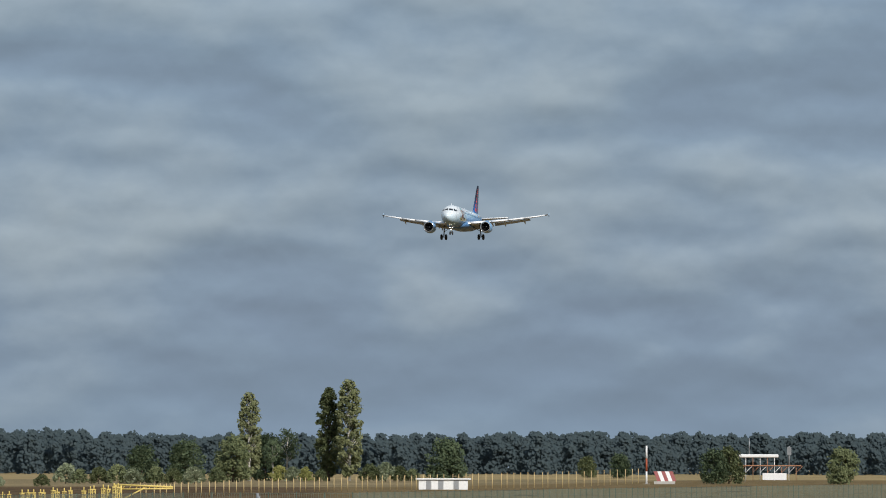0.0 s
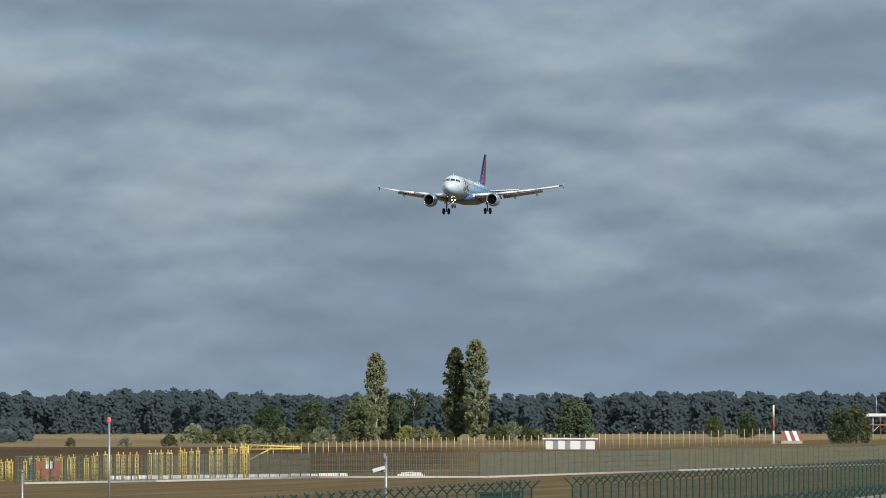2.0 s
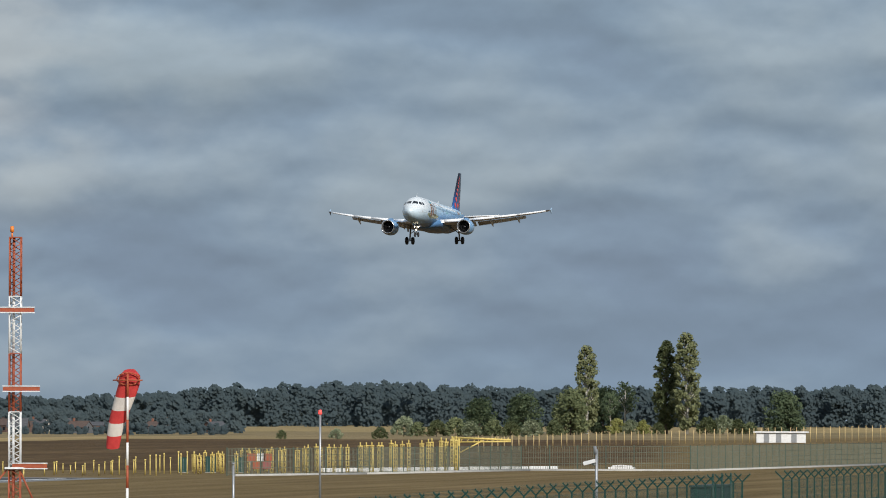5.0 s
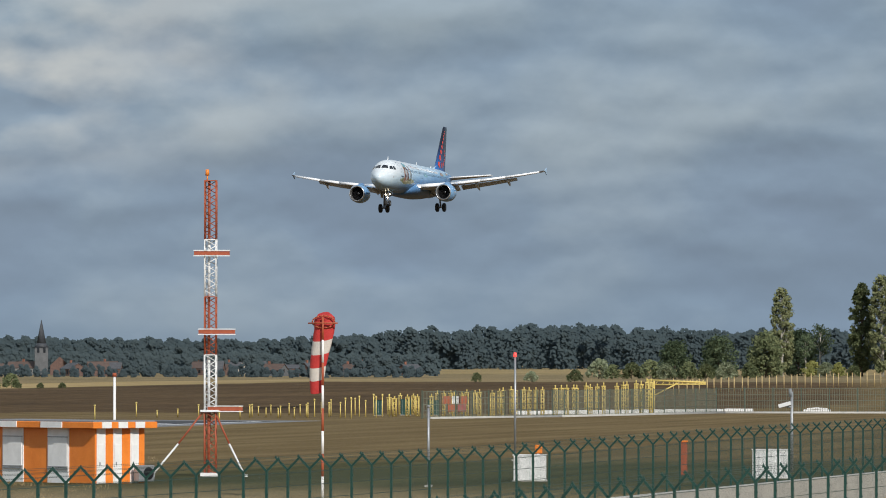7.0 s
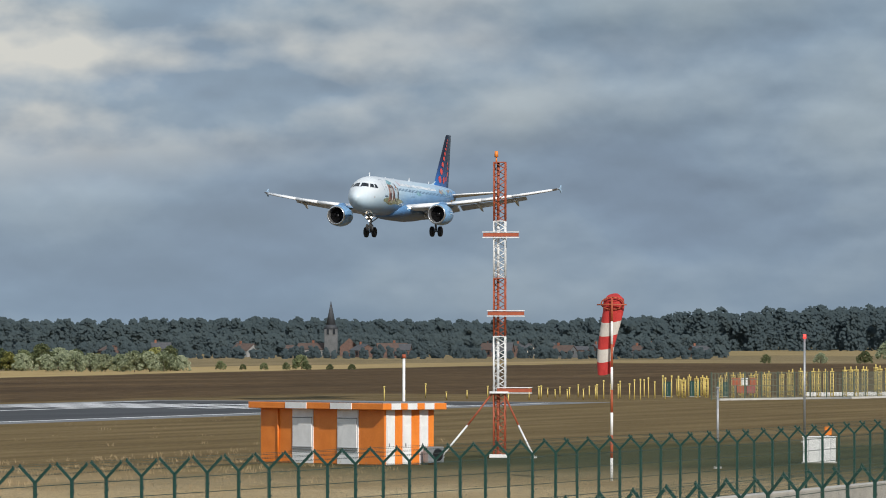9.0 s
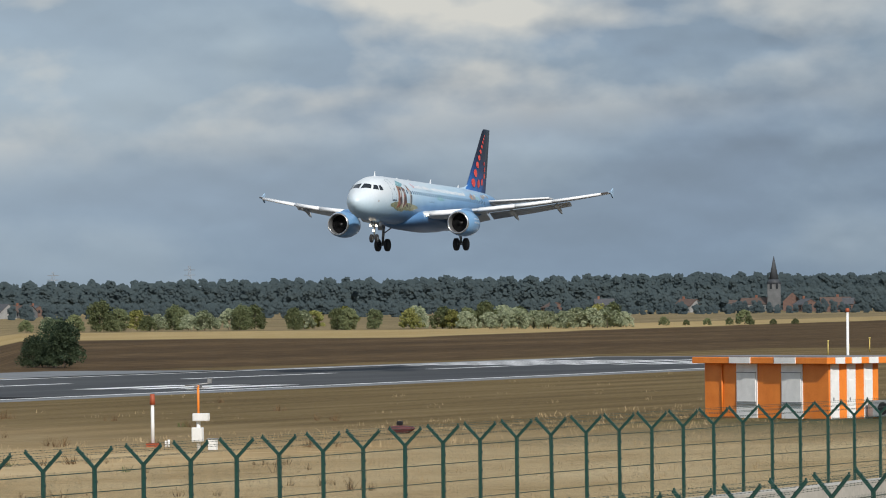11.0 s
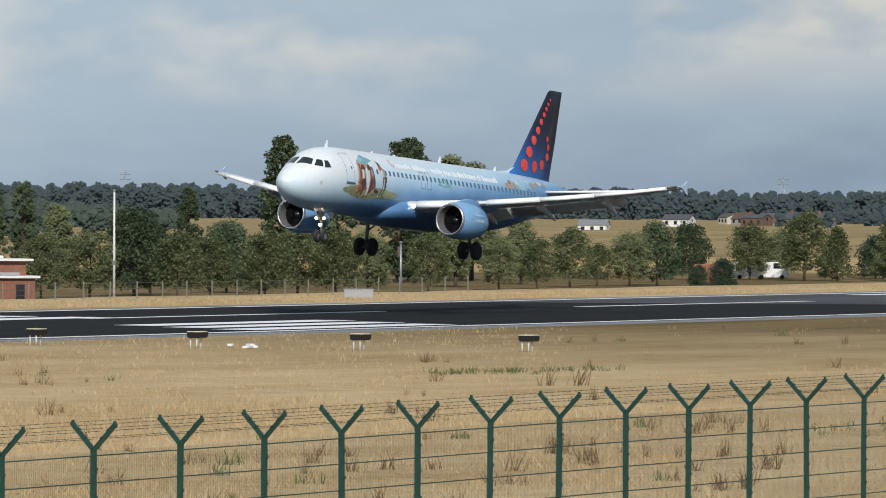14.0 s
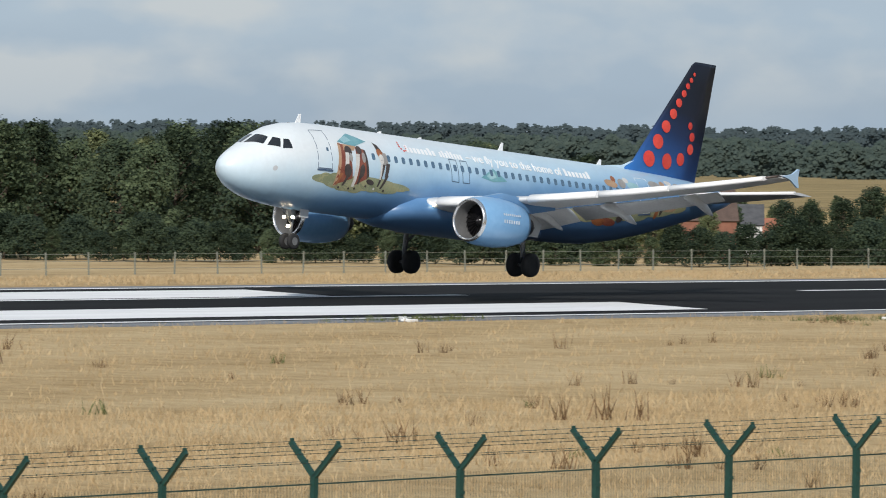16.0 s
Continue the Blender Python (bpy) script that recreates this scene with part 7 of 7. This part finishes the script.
for az, lab in ((28.25, "white delivery van parked among trees"), (28.05, "white box van parked among trees")):
    vehicle("parked_van", lab, az, 950, -4.2, 5.2, 2.6, -60, WHITE, True)
o = thing("orange_container", "orange-red storage container behind the trees", "container", pose(*polar(28.6, 900)[:2], -4.2, rz=-62))
bm = B()
box(bm, (0, 0, 1.4), (5, 2.4, 2.6), bevel=0.05)
body = part("body", bm, TILE_RED, o)
for k in range(12):
    bm = B()
    box(bm, (-2.3 + k * 0.42, -1.22, 1.4), (0.15, 0.06, 2.3))
    part("rib", bm, TILE_RED, body)
u = thing("utility_box", "grey-blue utility box by the verge", "utility box", pose(397, 246.5, 0, rz=-58))
bm = B()
box(bm, (0, 0, 0.3), (2.2, 0.8, 0.62), bevel=0.03)
part("body", bm, STEEL, u)
bm = B()
box(bm, (0, 0, 0.64), (2.3, 0.9, 0.06))
part("lid", bm, STEEL, u)


def pylon(az, d, h):
    t = thing("pylon", "thin grey lattice power pylon on the horizon", "pylon", pose(*polar(az, d), rz=az))
    bm = B()
    for sx, sy in ((-1, -1), (1, -1), (1, 1), (-1, 1)):
        rod(bm, (sx * 2.2, sy * 2.2, 0), (sx * 0.5, sy * 0.5, h), 0.2, 0.14, seg=4)
    for k in range(10):
        z0, z1 = h * k / 10, h * (k + 1) / 10
        w0, w1 = 2.2 - 1.7 * k / 10, 2.2 - 1.7 * (k + 1) / 10
        s = 1 if k % 2 else -1
        rod(bm, (-w0, -s * w0, z0), (-w1, s * w1, z1), 0.12, seg=4)
    part("lattice_body", bm, STEEL, t)
    for z in (0.78, 0.9):
        bm = B()
        rod(bm, (0, -3.5, h * z), (0, 3.5, h * z), 0.18, seg=4)
        part("cross_arm", bm, STEEL, t)


for az, top in ((23.45, 0.285), (24.7, 0.24), (25.9, 0.22), (33.98, 0.3), (27.95, 0.27)):
    pylon(az, 3900, 7.06 + 3900 * math.tan(radians(top)))

# ---------------- grass and weeds ----------------
STRAWBLADE = mat("dry_grass_blades", (0.39, 0.282, 0.15), (0.5, 0.382, 0.228), 1.0, 0.9, bump=0, island=0.25, spec=0.2)
WEED = mat("dead_brown_weeds", (0.1, 0.06, 0.03), (0.2, 0.125, 0.065), 2, 0.9, bump=0, island=0.4, spec=0.2)
WEEDGREEN = mat("green_weeds", (0.06, 0.08, 0.03), (0.14, 0.16, 0.06), 2, 0.9, bump=0, island=0.4, spec=0.2)


def blades(name, label, spots, material, rng, per, h, spread, width):
    """Upright tapered blades round each of the spots (x, y, scale)."""
    s = np.repeat(np.array(spots, float), per, 0)
    n = len(s)
    ang = rng.uniform(0, 2 * np.pi, n)
    off = rng.normal(scale=spread, size=(n, 2)) * s[:, 2:3]
    base = np.stack([s[:, 0] + off[:, 0], s[:, 1] + off[:, 1], np.zeros(n) - 0.02], 1)
    hh = h * s[:, 2] * rng.uniform(0.5, 1.2, n)
    lean = rng.normal(scale=0.35, size=(n, 2)) * hh[:, None]
    side = np.stack([np.cos(ang), np.sin(ang), np.zeros(n)], 1) * (width * s[:, 2])[:, None]
    tip = base + np.stack([lean[:, 0], lean[:, 1], hh], 1)
    v = np.stack([base - side, base + side, tip + side * 0.25, tip - side * 0.25], 1).reshape(-1, 3)
    ob = cards_object(name, v, material)
    return tagged(ob, label, "grass", kind="stuff")


def grass():
    rng = np.random.default_rng(31)
    # tall dry grass in drifts between fence and mown strip
    spots = []
    while len(spots) < 15000:
        az, y = rng.uniform(17.5, 50), rng.uniform(64, 121)
        x = y / math.tan(radians(az))
        if x > 420 or (x > 190 and rng.uniform() > 0.2) or rng.uniform() > 0.25 + 1.1 * max(0, noise.noise((x * 0.06, y * 0.16, 3.0))) + 0.35 * (y > 100):
            continue
        spots.append((x, y, rng.uniform(0.6, 1.3)))
    blades("dry_grass", "tall straw-coloured dry grass", spots, STRAWBLADE, rng, 8, 0.2, 0.34, 0.013)
    spots = []
    while len(spots) < 4200:
        az, y = rng.uniform(17, 50), rng.uniform(121, 181)
        x = y / math.tan(radians(az))
        if az < 30 and y > 126 and rng.uniform() > 0.03:
            continue
        spots.append((x, y, rng.uniform(0.5, 1.1)))
    blades("dry_grass", "short straw-coloured grass by the runway", spots, STRAWBLADE, rng, 6, 0.22, 0.35, 0.018)
    spots = []
    while len(spots) < 6000:
        az, y = rng.uniform(25.3, 50), rng.uniform(236, 252)
        if y / math.tan(radians(az)) > 494:
            continue
        spots.append((y / math.tan(radians(az)), y, rng.uniform(0.6, 1.3)))
    blades("verge_grass", "tall dry grass along the far verge", spots, STRAWBLADE, rng, 6, 0.19, 0.4, 0.025)


grass()


def scatter_weeds():
    rng = np.random.default_rng(17)
    brown, green = [(122.8, 111.7, 1.7), (121.9, 112.3, 1.3), (123.5, 111.0, 1.3), (211.0, 121.0, 1.6), (210.0, 121.8, 1.2)], []
    for i in range(190):
        y = rng.choice((rng.uniform(66, 118), rng.uniform(66, 112), rng.uniform(118, 172)))
        az = rng.uniform(22, 49)
        x = y / math.tan(radians(az))
        (brown if rng.uniform() < 0.82 else green).append((x, y, rng.uniform(0.45, 1.1)))
        for k in range(rng.integers(0, 4)):
            brown.append((x + rng.normal() * 1.1, y + rng.normal() * 0.8, rng.uniform(0.35, 0.9)))
    tagged(blades("dead_weeds", "dead brown weeds scattered in the dry grass", brown, WEED, rng, 16, 0.55, 0.13, 0.018), category="weeds")
    tagged(blades("green_weeds", "green weed clumps in the dry grass", green, WEEDGREEN, rng, 20, 0.4, 0.22, 0.025), category="weeds")
    low = []
    for az, d, w in ((43.9, 263, 1.2), (37.3, 276, 3.0), (39.9, 272, 2.0), (30.5, 262, 2.5), (26.5, 200, 3.0)):
        for k in range(60):
            x, y, _ = polar(az, d)
            low.append((x + rng.normal() * w * 1.6, y + rng.normal() * w * 0.5, rng.uniform(0.3, 0.8)))
    blades("green_weeds", "low green weed patches beside the runway", low, WEEDGREEN, rng, 12, 0.35, 0.3, 0.03)


scatter_weeds()

# small white ground markers beside the runway
rngm = random.Random(5)
for az, d in ((39.57, 271), (37.45, 275), (44.0, 262), (32.9, 305)):
    for k in range(4):
        x, y, _ = polar(az + rngm.uniform(-0.12, 0.12), d + rngm.uniform(-3, 3))
        t = thing("white_marker_stone", "small flat white stone marker in the grass", "marker", pose(x, y, 0, rz=rngm.uniform(0, 90)), group="white markers in the grass")
        bm = B()
        box(bm, (0, 0, 0.06), (0.5, 0.28, 0.14), bevel=0.04)
        part("stone", bm, WHITE, t)

# ---------------- motion ----------------
# seconds, x, y, z, roll, pitch, heading
FLIGHT = [
    (0.0, 1236.07, 203.44, 51.8, 0.16, 1.4, -0.86), (0.5, 1203.36, 203.57, 49.96, -0.04, 1.87, -0.85), (1.0, 1170.71, 203.71, 48.09, -0.24, 2.34, -0.85),
    (1.5, 1137.68, 203.84, 46.23, -0.29, 2.5, -0.79), (2.0, 1104.31, 203.97, 44.57, -0.22, 1.85, -0.58), (2.5, 1070.86, 204.11, 43.13, -0.15, 0.7, -0.31),
    (3.0, 1037.61, 204.24, 41.41, -0.08, 0.06, -0.11), (3.5, 1004.87, 204.37, 39.31, -0.05, 0.28, 0.0), (4.0, 972.62, 204.5, 37.09, -0.05, 0.93, 0.11),
    (4.5, 940.68, 204.63, 34.84, -0.09, 1.72, 0.22), (5.0, 908.8, 204.76, 32.62, -0.15, 2.39, 0.31), (5.5, 876.78, 204.89, 30.52, -0.21, 2.65, 0.4),
    (6.0, 845.5, 205.02, 28.94, -0.31, 2.39, 0.42), (6.5, 814.28, 205.14, 27.45, -0.46, 1.85, 0.34), (7.0, 783.08, 205.27, 26.01, -0.61, 1.22, 0.22),
    (7.5, 751.28, 205.4, 24.17, -0.72, 0.7, 0.13), (8.0, 719.44, 205.52, 22.28, -0.76, 0.5, 0.13), (8.5, 687.56, 205.65, 20.33, -0.64, 0.65, 0.23),
    (9.0, 655.7, 205.78, 18.39, -0.39, 0.97, 0.39), (9.5, 623.89, 205.9, 16.48, -0.1, 1.37, 0.6), (10.0, 592.18, 206.03, 14.62, 0.15, 1.73, 0.82),
    (10.5, 560.5, 206.16, 12.91, 0.25, 1.96, 1.04), (11.0, 528.87, 206.29, 11.36, 0.03, 2.11, 1.34), (11.5, 497.36, 206.42, 9.82, -0.39, 2.28, 1.68),
    (12.0, 465.86, 206.54, 8.38, -0.62, 2.46, 1.87), (12.5, 434.34, 206.67, 7.19, -0.01, 2.37, 1.84), (13.0, 402.89, 206.8, 6.12, 0.86, 2.3, 1.81),
    (13.5, 371.66, 206.92, 4.96, 1.37, 2.94, 2.03), (14.0, 340.71, 207.04, 3.94, 1.63, 3.6, 2.25), (14.5, 309.89, 207.18, 3.16, 0.67, 3.8, 2.23),
    (15.0, 280.11, 207.3, 2.46, -0.52, 4.04, 2.28), (15.5, 248.81, 207.34, 1.92, -0.58, 4.44, 2.53), (16.0, 218.2, 207.39, 1.5, 0.05, 4.91, 2.56),
]


# seconds, lean of the windsock's cloth in degrees
SWING = [(0.0, 1), (5.3, 0), (6.0, 2), (6.5, -2), (6.8, -6), (7.5, -9), (8.0, -5), (8.2, -8), (9.2, -6), (10.3, -9), (12.0, -6), (16.0, -4)]


def motions():
    walk(windsock_cloth, [(t, pose(0, 0, 8.66, a)) for t, a in SWING])
    walk(airliner, [(t, pose(x, y, z, r, p, h)) for t, x, y, z, r, p, h in FLIGHT])


motions()
